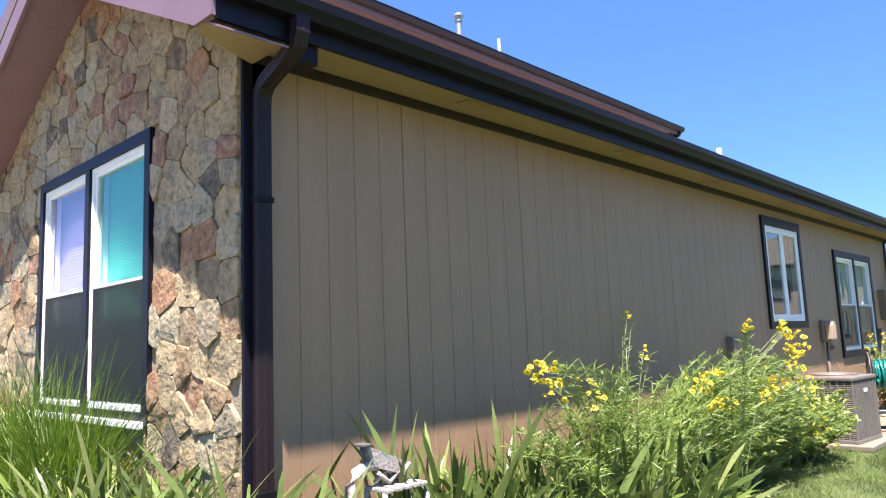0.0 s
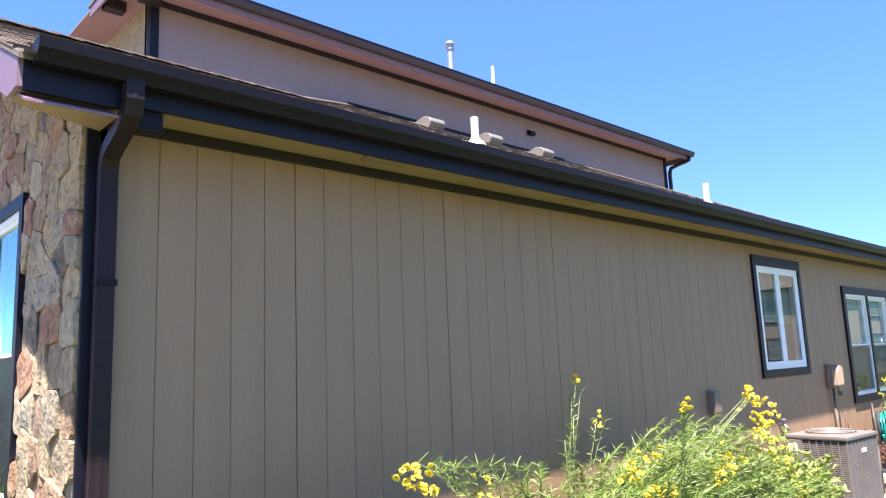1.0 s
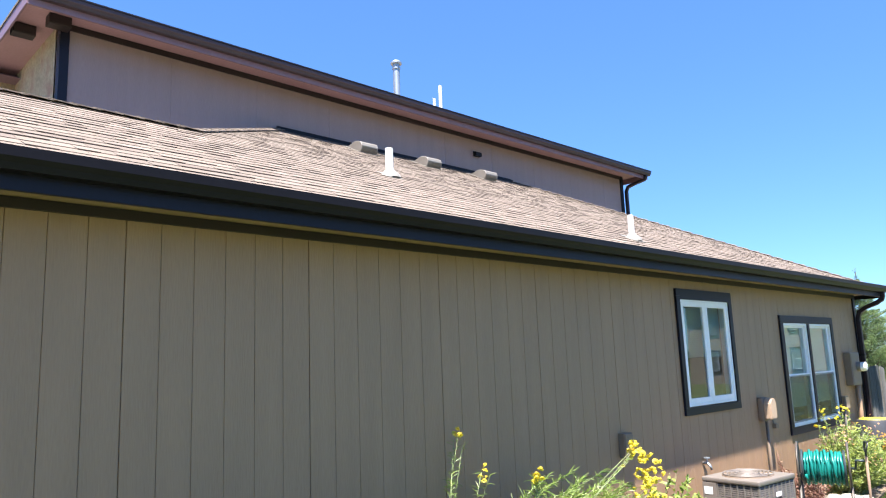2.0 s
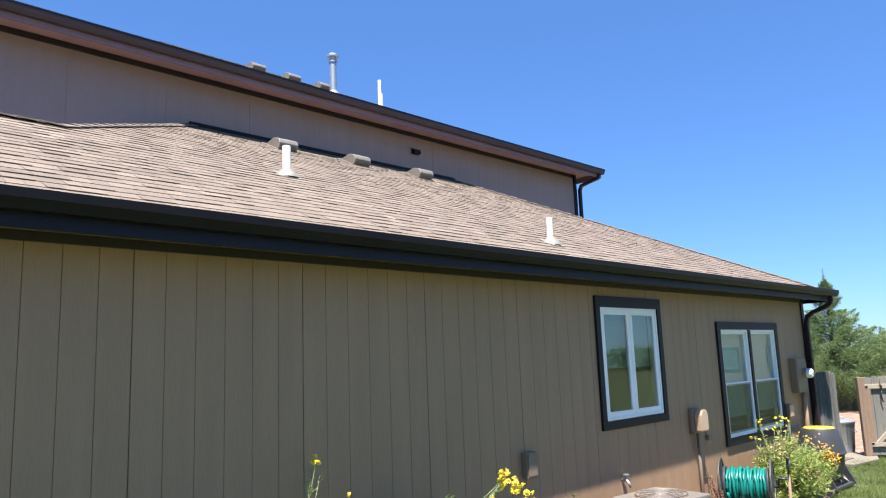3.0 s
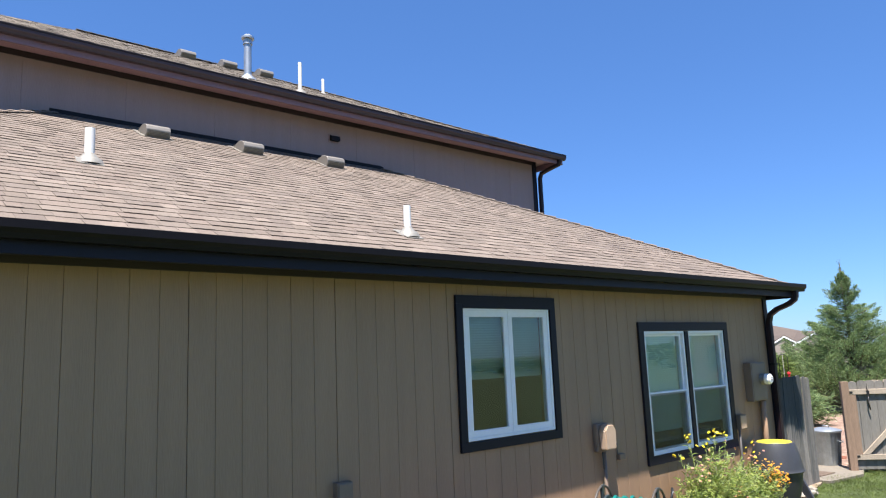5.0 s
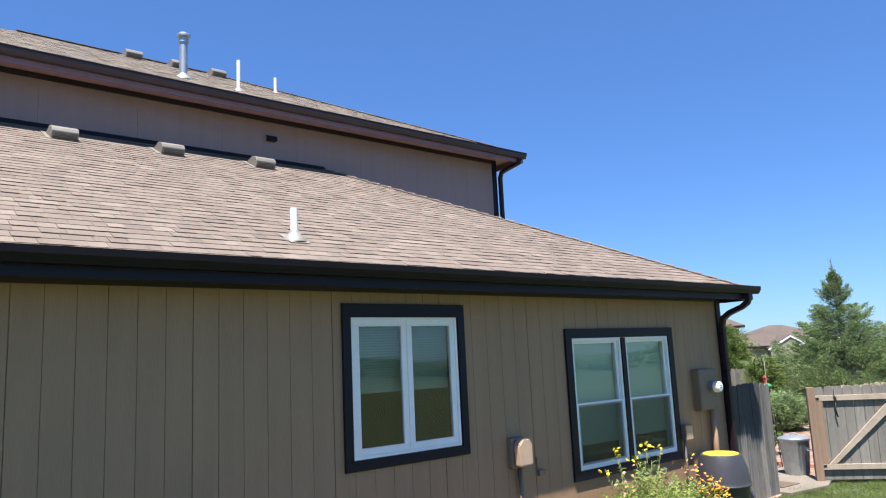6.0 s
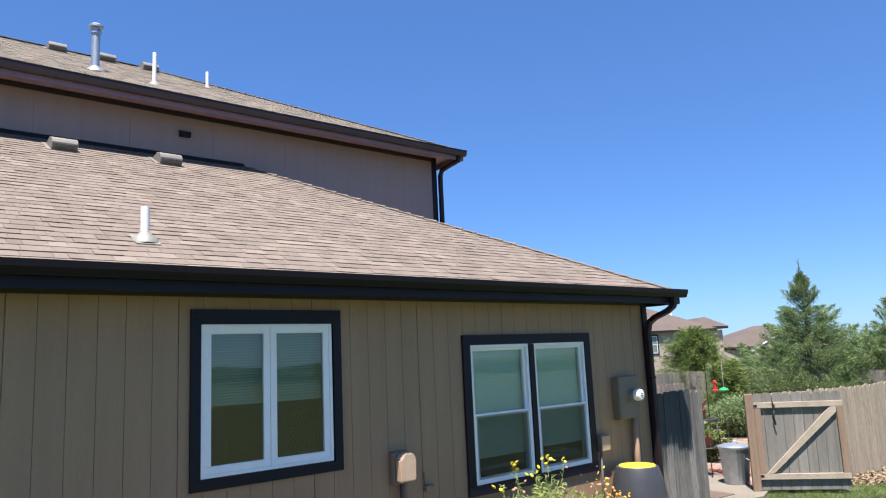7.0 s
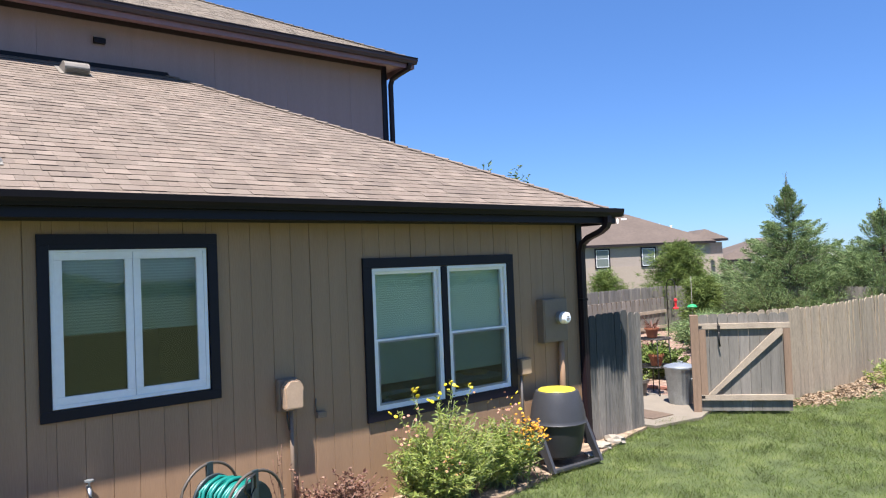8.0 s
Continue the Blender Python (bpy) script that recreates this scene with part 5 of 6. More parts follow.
clump("ornamental_grass", "tall fountain of fine bright green ornamental grass", "ornamental grass", (-1.6, -0.32, 0.02), 8000, (0.3, 0.14), 2.02, 0.0055, 0.85, PLUME, 60, segs=8, out=0.40)
clump("ornamental_grass", "fountain of fine green ornamental grass under the windows", "ornamental grass", (-2.5, -0.36, 0.02), 7000, (0.3, 0.14), 2.05, 0.0055, 0.85, PLUME, 61, segs=8, out=0.40)

FLOWER = {}


def flower_mesh(kind):
    if kind not in FLOWER:
        mat, r, petals = {"daisy": (PETAL, 0.026, 9), "orange": (ORANGE, 0.026, 8), "pink": (PINK, 0.03, 10), "yarrow": (PETAL, 0.03, 12)}[kind]
        bm = bmesh.new()
        for i in range(petals):
            a = 2 * math.pi * i / petals
            c, s = math.cos(a), math.sin(a)
            w = r * (0.2 if kind == "daisy" else 0.27)
            dz = -r * 0.35 if kind == "daisy" else 0.004
            p = [(c * r * 0.25 + s * w * 0.5, s * r * 0.25 - c * w * 0.5, 0), (c * r * 0.75 + s * w, s * r * 0.75 - c * w, dz * 0.4), (c * r, s * r, dz), (c * r * 0.75 - s * w, s * r * 0.75 + c * w, dz * 0.4), (c * r * 0.25 - s * w * 0.5, s * r * 0.25 + c * w * 0.5, 0)]
            bm.faces.new([bm.verts.new(q) for q in p])
        me = bpy.data.meshes.new("flower")
        nf = len(bm.faces)
        if kind == "yarrow":
            lathe(bm, [(0.01, 0.0), (0.032, 0.006), (0.028, 0.016), (0.006, 0.02)], 9)
        else:
            lathe(bm, [(0.006, -0.004), (0.012, 0.0), (0.011, 0.009), (0.003, 0.013)], 8)
        bm.to_mesh(me)
        bm.free()
        me.materials.append(mat)
        me.materials.append(mat if kind == "yarrow" else DISC)
        for p in me.polygons[nf:]:
            p.material_index = 1
        FLOWER[kind] = me
    return FLOWER[kind]


def bush(name, label, category, at, stems, leaves, leaf_len, leaf_w, mat, seed, flowers=(), tufts=None, stem_mat=STEM, leaf_up=0.5):
    """Stems from the root to given tips, leaves all along them, and flowers on some tips."""
    th = thing(name, label, category, at)
    rng = np.random.default_rng(seed)
    bm = bmesh.new()
    base, way, ln = [], [], []
    for (bx, by), tip, bow in stems:
        p0, p2 = Vector((bx, by, 0.0)), Vector(tip)
        p1 = (p0 + p2) / 2 + Vector((0, 0, bow)) + Vector(rng.normal(0, 0.03, 3).tolist())
        pts = [p0 * (1 - s) ** 2 + p1 * 2 * s * (1 - s) + p2 * s * s for s in np.linspace(0, 1, 6)]
        tube(bm, pts, 0.0045, 4, taper=0.5)
        for s in np.sort(rng.uniform(0.15, 1.0, leaves)):
            q = p0 * (1 - s) ** 2 + p1 * 2 * s * (1 - s) + p2 * s * s
            base.append(q)
            d = rng.normal(0, 1, 3)
            d[2] = abs(d[2]) * 0.3 + leaf_up
            way.append(d)
            ln.append(leaf_len * rng.uniform(0.5, 1.2))
    part("stem", bm, stem_mat, th)
    blades("foliage", base, way, ln, leaf_w, rng.uniform(0.0, 0.5, len(base)), mat, th, segs=3, rng=rng)
    for kind, p, size in flowers:
        f = new("flower", flower_mesh(kind))
        f.parent = th
        f.matrix_local = pose(*p, rng.uniform(-50, 50), rng.uniform(-50, 50), rng.uniform(0, 360)) @ Matrix.Scale(size, 4)
    return th


def tips(rng, n, centre, size, top, root, bow=0.1, power=0.5):
    out = []
    for _ in range(n):
        a, r = rng.uniform(0, 2 * math.pi), rng.uniform(0, 1) ** power
        x, y = centre[0] + size[0] * r * math.cos(a), centre[1] + size[1] * r * math.sin(a)
        z = top * (1 - 0.35 * r * r) * rng.uniform(0.55, 1.05)
        out.append(((root[0] + rng.normal(0, 0.12), root[1] + rng.normal(0, 0.18)), (x, y, z), bow * rng.uniform(0.2, 1.5)))
    return out


def cluster(rng, p, n, s, kind="daisy", size=1.0):
    return [(kind, tuple((np.array(p) + rng.normal(0, s, 3)).tolist()), size * rng.uniform(0.75, 1.15)) for _ in range(n)]


R = np.random.default_rng(11)
YLAB = "wispy feathery-leaved bush with yellow daisy flowers leaning along the wall"
# leaning front spray
st = tips(R, 80, (0.3, -0.65), (0.4, 0.85), 1.12, (0.0, 0.0), 0.16)
st += [((0.0, 0.0), (0.38, -1.35 + 0.1 * i, 1.20 - 0.015 * i), 0.28) for i in range(9)]
fl = cluster(R, (0.38, -1.36, 1.15), 20, 0.045, 'daisy', 0.9) + cluster(R, (0.42, -1.30, 1.06), 10, 0.035, 'daisy', 0.9) + cluster(R, (0.40, -0.9, 0.98), 8, 0.04, 'daisy', 0.85)
bush("yellow_daisy_bush", YLAB, "flowering bush", (0.62, 2.55, 0.02), st, 120, 0.10, 0.005, FEATHER, 71, fl)
# upright sprigs
st = [((0.03 * i - 0.1, 0.0), t, 0.02) for i, t in enumerate(((0.0, 0.22, 1.46), (-0.03, 0.20, 1.42), (0.02, 0.24, 1.38), (0.0, 0.46, 1.16), (0.05, 0.50, 1.14), (0.1, -0.1, 1.05), (0.04, 0.1, 1.2)))]
st += tips(R, 40, (0.25, 0.1), (0.42, 0.6), 1.08, (0, 0), 0.05)
fl = cluster(R, (0.0, 0.22, 1.46), 5, 0.025) + cluster(R, (0.0, 0.47, 1.16), 5, 0.025) + cluster(R, (0.5, 0.3, 0.95), 3, 0.04)
bush("yellow_daisy_bush", "upright sprigs of a yellow daisy bush against the siding", "flowering bush", (0.16, 3.38, 0.02), st, 90, 0.08, 0.005, FEATHER, 72, fl)
# the great mass: long wispy stems all leaning along the wall, over a leafy base
def leaning(name, label, category, roots, seed, leaves, leaf_len, leaf_w, flowers, n):
    """Stems that rise and lie over along +y; the leaves follow the stems."""
    th = thing(name, label, category, (0, 0, 0.02))
    rng = np.random.default_rng(seed)
    bm = bmesh.new()
    base, way, ln = [], [], []
    for _ in range(n):
        (xa, xb), (ya, yb) = roots
        x, y = rng.uniform(xa, xb), rng.uniform(ya, yb)
        run = rng.uniform(0.6, 1.35)
        ty = y + run
        crest = 0.89 + 0.26 * max(0.0, min(1.0, (ty - 3.2) / 1.1)) - 0.55 * max(0.0, ty - 4.5)
        tz = crest * rng.uniform(0.45, 1.0) ** 0.7
        p0, p2 = Vector((x, y, 0.0)), Vector((x + rng.uniform(-0.05, 0.62), ty, tz))
        p1 = Vector((x + 0.05, y + run * 0.3, tz * 0.72)) + Vector(rng.normal(0, 0.04, 3).tolist())
        q = [p0 * (1 - s) ** 2 + p1 * 2 * s * (1 - s) + p2 * s * s for s in np.linspace(0, 1, 6)]
        tube(bm, q, 0.004, 4, taper=0.4)
        for s in rng.uniform(0.2, 1.0, leaves):
            c = p0 * (1 - s) ** 2 + p1 * 2 * s * (1 - s) + p2 * s * s
            d = ((p1 - p0) * (1 - s) + (p2 - p1) * s).normalized()
            r = rng.normal(0, 0.55, 3)
            base.append(c)
            way.append((d.x + r[0], d.y * 1.2 + r[1], d.z + r[2] * 0.7 + 0.1))
            ln.append(leaf_len * rng.uniform(0.45, 1.25))
    part("stem", bm, STEM, th)
    blades("foliage", base, way, ln, leaf_w, rng.uniform(0.0, 0.5, len(base)), FEATHER, th, segs=3, rng=rng)
    for kind, p, size in flowers:
        f = new("flower", flower_mesh(kind))
        f.parent = th
        f.matrix_local = pose(*p, rng.uniform(-60, 60), rng.uniform(-60, 60), rng.uniform(0, 360)) @ Matrix.Scale(size, 4)
    return th


fl = []
for p, n, sd in (((1.14, 4.42, 1.34), 9, 0.03), ((1.18, 4.5, 1.24), 16, 0.05), ((1.2, 4.52, 1.14), 14, 0.05), ((1.2, 4.45, 1.04), 8, 0.05), ((1.22, 3.85, 0.92), 12, 0.045), ((1.2, 3.75, 0.86), 8, 0.04), ((1.18, 3.05, 0.80), 12, 0.05), ((1.2, 2.7, 0.98), 12, 0.045), ((1.15, 3.0, 1.02), 5, 0.03), ((1.15, 4.9, 0.78), 9, 0.06), ((1.0, 5.6, 0.35), 12, 0.09), ((1.1, 5.2, 0.45), 7, 0.08), ((0.95, 2.6, 0.36), 5, 0.03), ((1.1, 4.75, 0.95), 6, 0.05)):
    fl += cluster(R, p, int(n * 1.5), sd * 0.95, "daisy", 0.9)
leaning("yellow_daisy_bush", "wispy leaning mass of feathery stems with yellow daisies", "flowering bush", ((0.35, 0.85), (2.3, 4.4)), 73, 190, 0.10, 0.005, fl, 215)
st = [((0.0, 0.05 * i), (0.62 + 0.02 * i, 1.42 - 0.05 * i, 1.32 - 0.02 * i), 0.10) for i in range(4)]
bush("yellow_daisy_bush", "long bare-stemmed sprays of a yellow daisy bush", "flowering bush", (0.52, 3.0, 0.02), st, 34, 0.05, 0.006, FEATHER, 70)
st = tips(R, 90, (0.2, 0.2), (0.5, 1.3), 0.8, (-0.1, 0.0), 0.1)
bush("leafy_perennial", "leafy green undergrowth below the daisy bush", "perennial", (0.6, 4.3, 0.02), st, 50, 0.085, 0.02, WEEDY, 69)
# a lower stem passed close by
st = [((0.05, 0), (0.25, -0.1, 1.33), 0.08), ((0.0, -0.05), (0.23, -0.08, 1.29), 0.08), ((0.0, 0.0), (0.2, 0.12, 1.2), 0.1), ((0.04, 0.02), (0.26, 0.24, 1.13), 0.12), ((0.0, 0.0), (0.15, -0.2, 1.12), 0.1)]
fl = cluster(R, (0.25, -0.1, 1.34), 6, 0.022)
bush("yellow_daisy_bush", "tall yellow daisy stems standing over the bush", "flowering bush", (1.15, 3.1, 0.02), st, 110, 0.09, 0.006, FEATHER, 74, fl)
st = tips(R, 80, (0.15, 0.0), (0.45, 0.62), 0.95, (0, 0), 0.03) + tips(R, 40, (0.3, -0.1), (0.4, 0.6), 0.6, (0, 0), 0.03)
bush("leafy_shrub", "broad-leaved green shrub beside the air conditioner", "shrub", (0.62, 5.75, 0.02), st, 52, 0.075, 0.026, WEEDY, 75)

# mixed border by the paired windows
st = tips(R, 210, (0.15, 0.0), (0.45, 0.66), 0.98, (0, 0), 0.05) + tips(R, 130, (0.25, -0.05), (0.45, 0.66), 0.72, (0.1, 0), 0.05)
st += [((0, 0), t, 0.03) for t in ((-0.1, -0.20, 1.12), (-0.08, -0.17, 1.06), (0.0, 0.05, 1.08), (0.05, 0.2, 1.18), (0.03, 0.22, 1.1), (0.1, 0.18, 1.02), (0.05, 0.45, 1.12), (-0.1, -0.4, 0.98))]
fl = cluster(R, (-0.1, -0.2, 1.12), 5, 0.03, "yarrow", 0.75) + cluster(R, (0.05, 0.2, 1.15), 6, 0.05, "yarrow", 0.75) + cluster(R, (0.0, 0.02, 1.04), 4, 0.05, "yarrow", 0.75) + cluster(R, (0.05, 0.45, 1.12), 2, 0.02, "yarrow", 0.75) + cluster(R, (-0.05, -0.5, 0.95), 2, 0.03, "yarrow", 0.75) + cluster(R, (0.3, -0.55, 0.8), 16, 0.06, "pink", 0.52) + cluster(R, (0.55, -0.25, 0.55), 18, 0.07, "pink", 0.52) + cluster(R, (0.3, -0.5, 0.95), 7, 0.04, "pink", 0.5)
bush("yarrow_border", "bushy green perennial with flat yellow yarrow heads", "flowering plant", (0.42, 10.85, 0.02), st, 42, 0.085, 0.0115, WEEDY, 76, fl)
st = tips(R, 170, (0.12, 0.0), (0.38, 0.5), 0.78, (0, 0), 0.04)
fl = cluster(R, (0.27, 0.3, 0.56), 80, 0.06, "orange", 0.72) + cluster(R, (0.22, 0.15, 0.63), 40, 0.06, "orange", 0.7) + cluster(R, (0.4, 0.05, 0.5), 16, 0.06, "orange", 0.65) + cluster(R, (0.1, -0.1, 0.82), 22, 0.1, "pink", 0.5) + cluster(R, (-0.1, 0.35, 0.86), 5, 0.06, "yarrow", 0.7)
bush("blanket_flower", "low bush with clusters of orange and pink blooms", "flowering plant", (0.45, 11.7, 0.02), st, 40, 0.07, 0.013, WEEDY, 77, fl)
st = tips(R, 120, (0.0, 0.05), (0.28, 0.55), 0.5, (0, 0), 0.02) + [((0, -0.3), (-0.12, -0.42 + 0.06 * i, 0.66 - 0.1 * i), 0.02) for i in range(4)]
bush("russet_shrub", "dry russet-leaved low shrub at the foot of the wall", "shrub", (0.3, 9.75, 0.02), st, 34, 0.04, 0.018, RUSSET, 78, stem_mat=RUSSET)
st = [((0, 0.02 * i), (0.0 + 0.03 * i, -0.06 * i, 0.85 - 0.05 * i), 0.02) for i in range(4)]
bush("dry_seed_stalk", "thin dry seed stalks by the hose reel", "dry plant", (0.2, 9.25, 0.02), st, 16, 0.03, 0.012, RUSSET, 79, stem_mat=RUSSET)
rr = random.Random(8)
for i, (x, y, s) in enumerate(((0.55, 10.02, 0.12), (0.72, 10.18, 0.15), (0.5, 10.24, 0.1), (0.82, 10.4, 0.1), (0.62, 9.82, 0.08), (0.3, 13.6, 0.1), (0.22, 13.95, 0.11), (0.5, 13.2, 0.08))):
    bm = bmesh.new()
    bmesh.ops.create_icosphere(bm, subdivisions=2, radius=1.0)
    for v in bm.verts:
        n = noise.noise(v.co * 1.6 + Vector((i * 3.1, 0, 0)))
        n2 = noise.noise(v.co * 4.0 + Vector((i * 1.7, 5, 0)))
        v.co = Vector((v.co.x * s * 1.3, v.co.y * s, v.co.z * s * 0.55)) * (1 + 0.5 * n + 0.22 * n2)
    ob = tagged(part("stone", bm, ROCK), "pale limestone edging rock in the flower bed", "rock", group="edging rocks")
    ob.matrix_world = pose(x, y, 0.03 + s * 0.3, 0, 0, rr.uniform(0, 180))

# weathered garden chair among the irises
th = thing("garden_chair", "weathered white metal garden chair with peeling paint", "garden chair", (0.50, 0.42, 0.02), 0)
bm = bmesh.new()
tube(bm, [(0.0, 0.10, 0.0), (0.0, -0.05, 0.3), (0.0, -0.13, 0.55), (0.0, -0.135, 0.64), (0.0, -0.10, 0.70), (0.0, -0.03, 0.725), (0.0, 0.06, 0.725)], 0.028, 10)
part("arm", bm, WEATHERWHITE, th)
bm = bmesh.new()
prism(bm, [(-0.02, -0.05, 0.815), (-0.02, -0.03, 0.82), (-0.02, 0.2, 0.72), (-0.02, 0.2, 0.65), (-0.02, 0.0, 0.72)], (0.05, 0, 0))
part("back_slat", bm, WEATHERWHITE, th)
bm = bmesh.new()
tube(bm, [(0.0, -0.06, 0.83), (0.0, -0.04, 0.70)], 0.01, 6)
box(bm, -0.03, 0.05, -0.085, -0.03, 0.825, 0.838, 0.003)
part("finial", bm, GREYBOX, th, "rusted dark finial")
for i in range(5):
    bm = bmesh.new()
    box(bm, -0.06, 0.12, 0.0 + i * 0.06, 0.04 + i * 0.06, 0.6, 0.618, 0.004)
    part("seat_slat", bm, WEATHERWHITE, th)
for x, y in ((-0.04, 0.0), (0.1, 0.0), (-0.04, 0.28), (0.1, 0.28)):
    bm = bmesh.new()
    tube(bm, [(x, y, 0), (x, y, 0.6)], 0.014, 8)
    part("leg", bm, WEATHERWHITE, th)
bm = bmesh.new()
tube(bm, [(0.0, 0.02, 0.64), (0.0, 0.1, 0.69), (0.0, 0.18, 0.64), (0.0, 0.26, 0.7)], 0.012, 6)
tube(bm, [(0.02, 0.02, 0.69), (0.02, 0.1, 0.63), (0.02, 0.18, 0.69)], 0.012, 6)
part("scrollwork", bm, WEATHERWHITE, th)

# ---- evergreens and shrubs beyond the fence ----
def evergreen(label, at, height, radius, mat, seed, n=2600, spire=1.0, trunk=0.1, category="evergreen tree"):
    th = thing("evergreen_tree", label, category, at)
    rng = np.random.default_rng(seed)
    bm = bmesh.new()
    tube(bm, [(0, 0, -0.05), (0.03, 0.02, height * 0.4), (0.0, 0.0, height * 0.97)], trunk, 8, taper=0.12)
    part("trunk", bm, BARK, th)
    bm = bmesh.new()
    base, way, ln = [], [], []
    limbs = int(58 + height * 14)
    for i in range(limbs):
        f = (i + rng.uniform(0, 1)) / limbs
        z0 = height * (0.06 + 0.9 * f)
        a = i * 2.4 + rng.normal(0, 0.4)
        reach = radius * (1 - f) ** spire * rng.uniform(0.65, 1.15) + 0.08
        rise = rng.uniform(0.25, 0.8) * reach + 0.1
        tip = Vector((reach * math.cos(a), reach * math.sin(a), z0 + rise * 0.7))
        p0 = Vector((0, 0, z0))
        tube(bm, [p0, p0.lerp(tip, 0.5) + Vector((0, 0, -0.04 * reach)), tip], 0.02, 4, taper=0.3)
        m = int(n / limbs * (0.35 + 1.3 * reach / radius))
        for s in rng.uniform(0.15, 1.05, m):
            q = p0.lerp(tip, s)
            spread = 0.16 * reach + 0.05
            base.append((q.x + rng.normal(0, spread), q.y + rng.normal(0, spread), q.z + rng.normal(0, spread * 0.7)))
            way.append((math.cos(a) * 0.95 + rng.normal(0, 0.5), math.sin(a) * 0.7 + rng.normal(0, 0.5), rng.uniform(0.1, 0.9)))
            ln.append(rng.uniform(0.09, 0.24))
    part("branchwork", bm, BARK, th)
    base, way, ln = np.array(base), np.array(way), np.array(ln)
    # each spray is a few narrow sprigs
    rep = 9
    b = np.repeat(base, rep, 0) + rng.normal(0, 0.05, (len(base) * rep, 3))
    w = np.repeat(way, rep, 0) + rng.normal(0, 0.45, (len(base) * rep, 3))
    blades("crown", b, w, np.repeat(ln, rep) * rng.uniform(0.6, 1.1, len(b)), 0.015, rng.uniform(0, 0.5, len(b)), mat, th, segs=2, rng=rng)
    return th


def juniper(label, at, height, radius, seed, limbs=150, power=0.8):
    """A loose cone of rising limbs, each a feather of fine sprigs, under a thin leader."""
    th = thing("evergreen_tree", label, "evergreen tree", at)
    rng = np.random.default_rng(seed)
    bm = bmesh.new()
    tube(bm, [(0, 0, -0.05), (0.04, 0.02, height * 0.5), (0.0, 0.0, height * 0.985)], 0.1, 8, taper=0.06)
    part("trunk", bm, BARK, th)
    bm = bmesh.new()
    base, way, ln = [], [], []
    for i in range(limbs):
        f = ((i + rng.uniform(0, 1)) / limbs) ** 1.15
        a = i * 2.4 + rng.normal(0, 0.35)
        reach = radius * (1 - f) ** power * rng.uniform(0.62, 1.12) + 0.05
        z0 = height * 0.90 * f
        out = Vector((math.cos(a), math.sin(a), 0))
        lift = rng.uniform(0.25, 0.6) if f < 0.75 else rng.uniform(0.7, 1.6)
        p0 = Vector((0, 0, z0))
        p1 = p0 + out * reach * 0.6 + Vector((0, 0, reach * lift * 0.3))
        p2 = p0 + out * reach + Vector((0, 0, reach * lift))
        tube(bm, [p0, p1, p2], 0.016, 4, taper=0.3)
        m = int(110 + 720 * min(1.0, reach / radius))
        for s in rng.uniform(0.25, 1.0, m) ** 0.8:
            c = p0 * (1 - s) ** 2 + p1 * 2 * s * (1 - s) + p2 * s * s
            d = ((p1 - p0) * (1 - s) + (p2 - p1) * s).normalized()
            w = 0.24 * reach * (1.05 - s) + 0.03
            off = rng.normal(0, 1, 3) * (w * 0.8, w * 0.8, w * 0.4)
            base.append((c.x + off[0], c.y + off[1], c.z + off[2]))
            way.append((d.x * 1.1 + off[0] * 2 + rng.normal(0, 0.3), d.y * 1.1 + off[1] * 2 + rng.normal(0, 0.3), d.z + 0.25 + rng.normal(0, 0.25)))
            ln.append(rng.uniform(0.05, 0.19) * (0.4 + 0.6 * (1 - f)))
    for s in rng.uniform(0.84, 1.0, 130):
        base.append((rng.normal(0, 0.02), rng.normal(0, 0.02), height * s))
        way.append((rng.normal(0, 0.45), rng.normal(0, 0.45), 1.0))
        ln.append(rng.uniform(0.06, 0.2) * (1.9 - 1.5 * (s - 0.84) / 0.16) * 0.7)
    part("branchwork", bm, BARK, th)
    blades("crown", base, way, ln, 0.0145, rng.uniform(0, 0.7, len(base)), JUNIPER, th, segs=2, rng=rng)
    return th


juniper("tall pointed blue-green juniper with a thin leader", (-4.0, 27.95, 0), 4.86, 2.85, 101, 260, 1.22)
juniper("full spreading blue-green juniper with a soft point", (-1.6, 28.3, 0), 3.85, 2.4, 102, 190, 1.12)
juniper("spreading blue-green juniper between two taller ones", (-2.8, 29.8, 0), 2.5, 1.9, 103, 90, 0.6)
juniper("full spreading blue-green juniper", (0.6, 32.0, 0), 3.3, 2.0, 104, 110, 0.7)
evergreen("rounded yellow-green arborvitae behind the fence", (-8.6, 29.25, 0), 2.9, 1.25, CEDARLEAF, 105, 4200, 0.55)
evergreen("small yellow-green evergreen behind the fence", (-11.3, 28.4, 0), 1.95, 0.8, CEDARLEAF, 107, 1500, 0.6)
evergreen("clipped dark dwarf pine in the back yard", (-4.75, 24.3, 0), 1.72, 0.40, CEDARLEAF, 108, 1500, 0.3, 0.05, "dwarf pine")
evergreen("dark low yew bush in the back yard", (-3.7, 22.8, 0), 0.75, 0.6, JUNIPER, 109, 1300, 0.35, 0.05, "bush")
st = tips(R, 60, (0.4, 0.7), (1.3, 1.6), 6.6, (0, 0), 0.3) + [((0, 0), (-0.2, -0.1, 6.55), 0.1), ((0, 0), (0.0, 0.0, 6.4), 0.1), ((0, 0), (0.9, 1.3, 5.95), 0.1)]
bush("young_tree", "thin young tree with sparse small leaves behind the house", "tree", (-14.3, 25.3, 0.0), st, 110, 0.2, 0.06, CEDARLEAF, 115, stem_mat=BARK)
st = tips(R, 120, (0, 0), (0.7, 0.5), 0.74, (0, 0), 0.05)
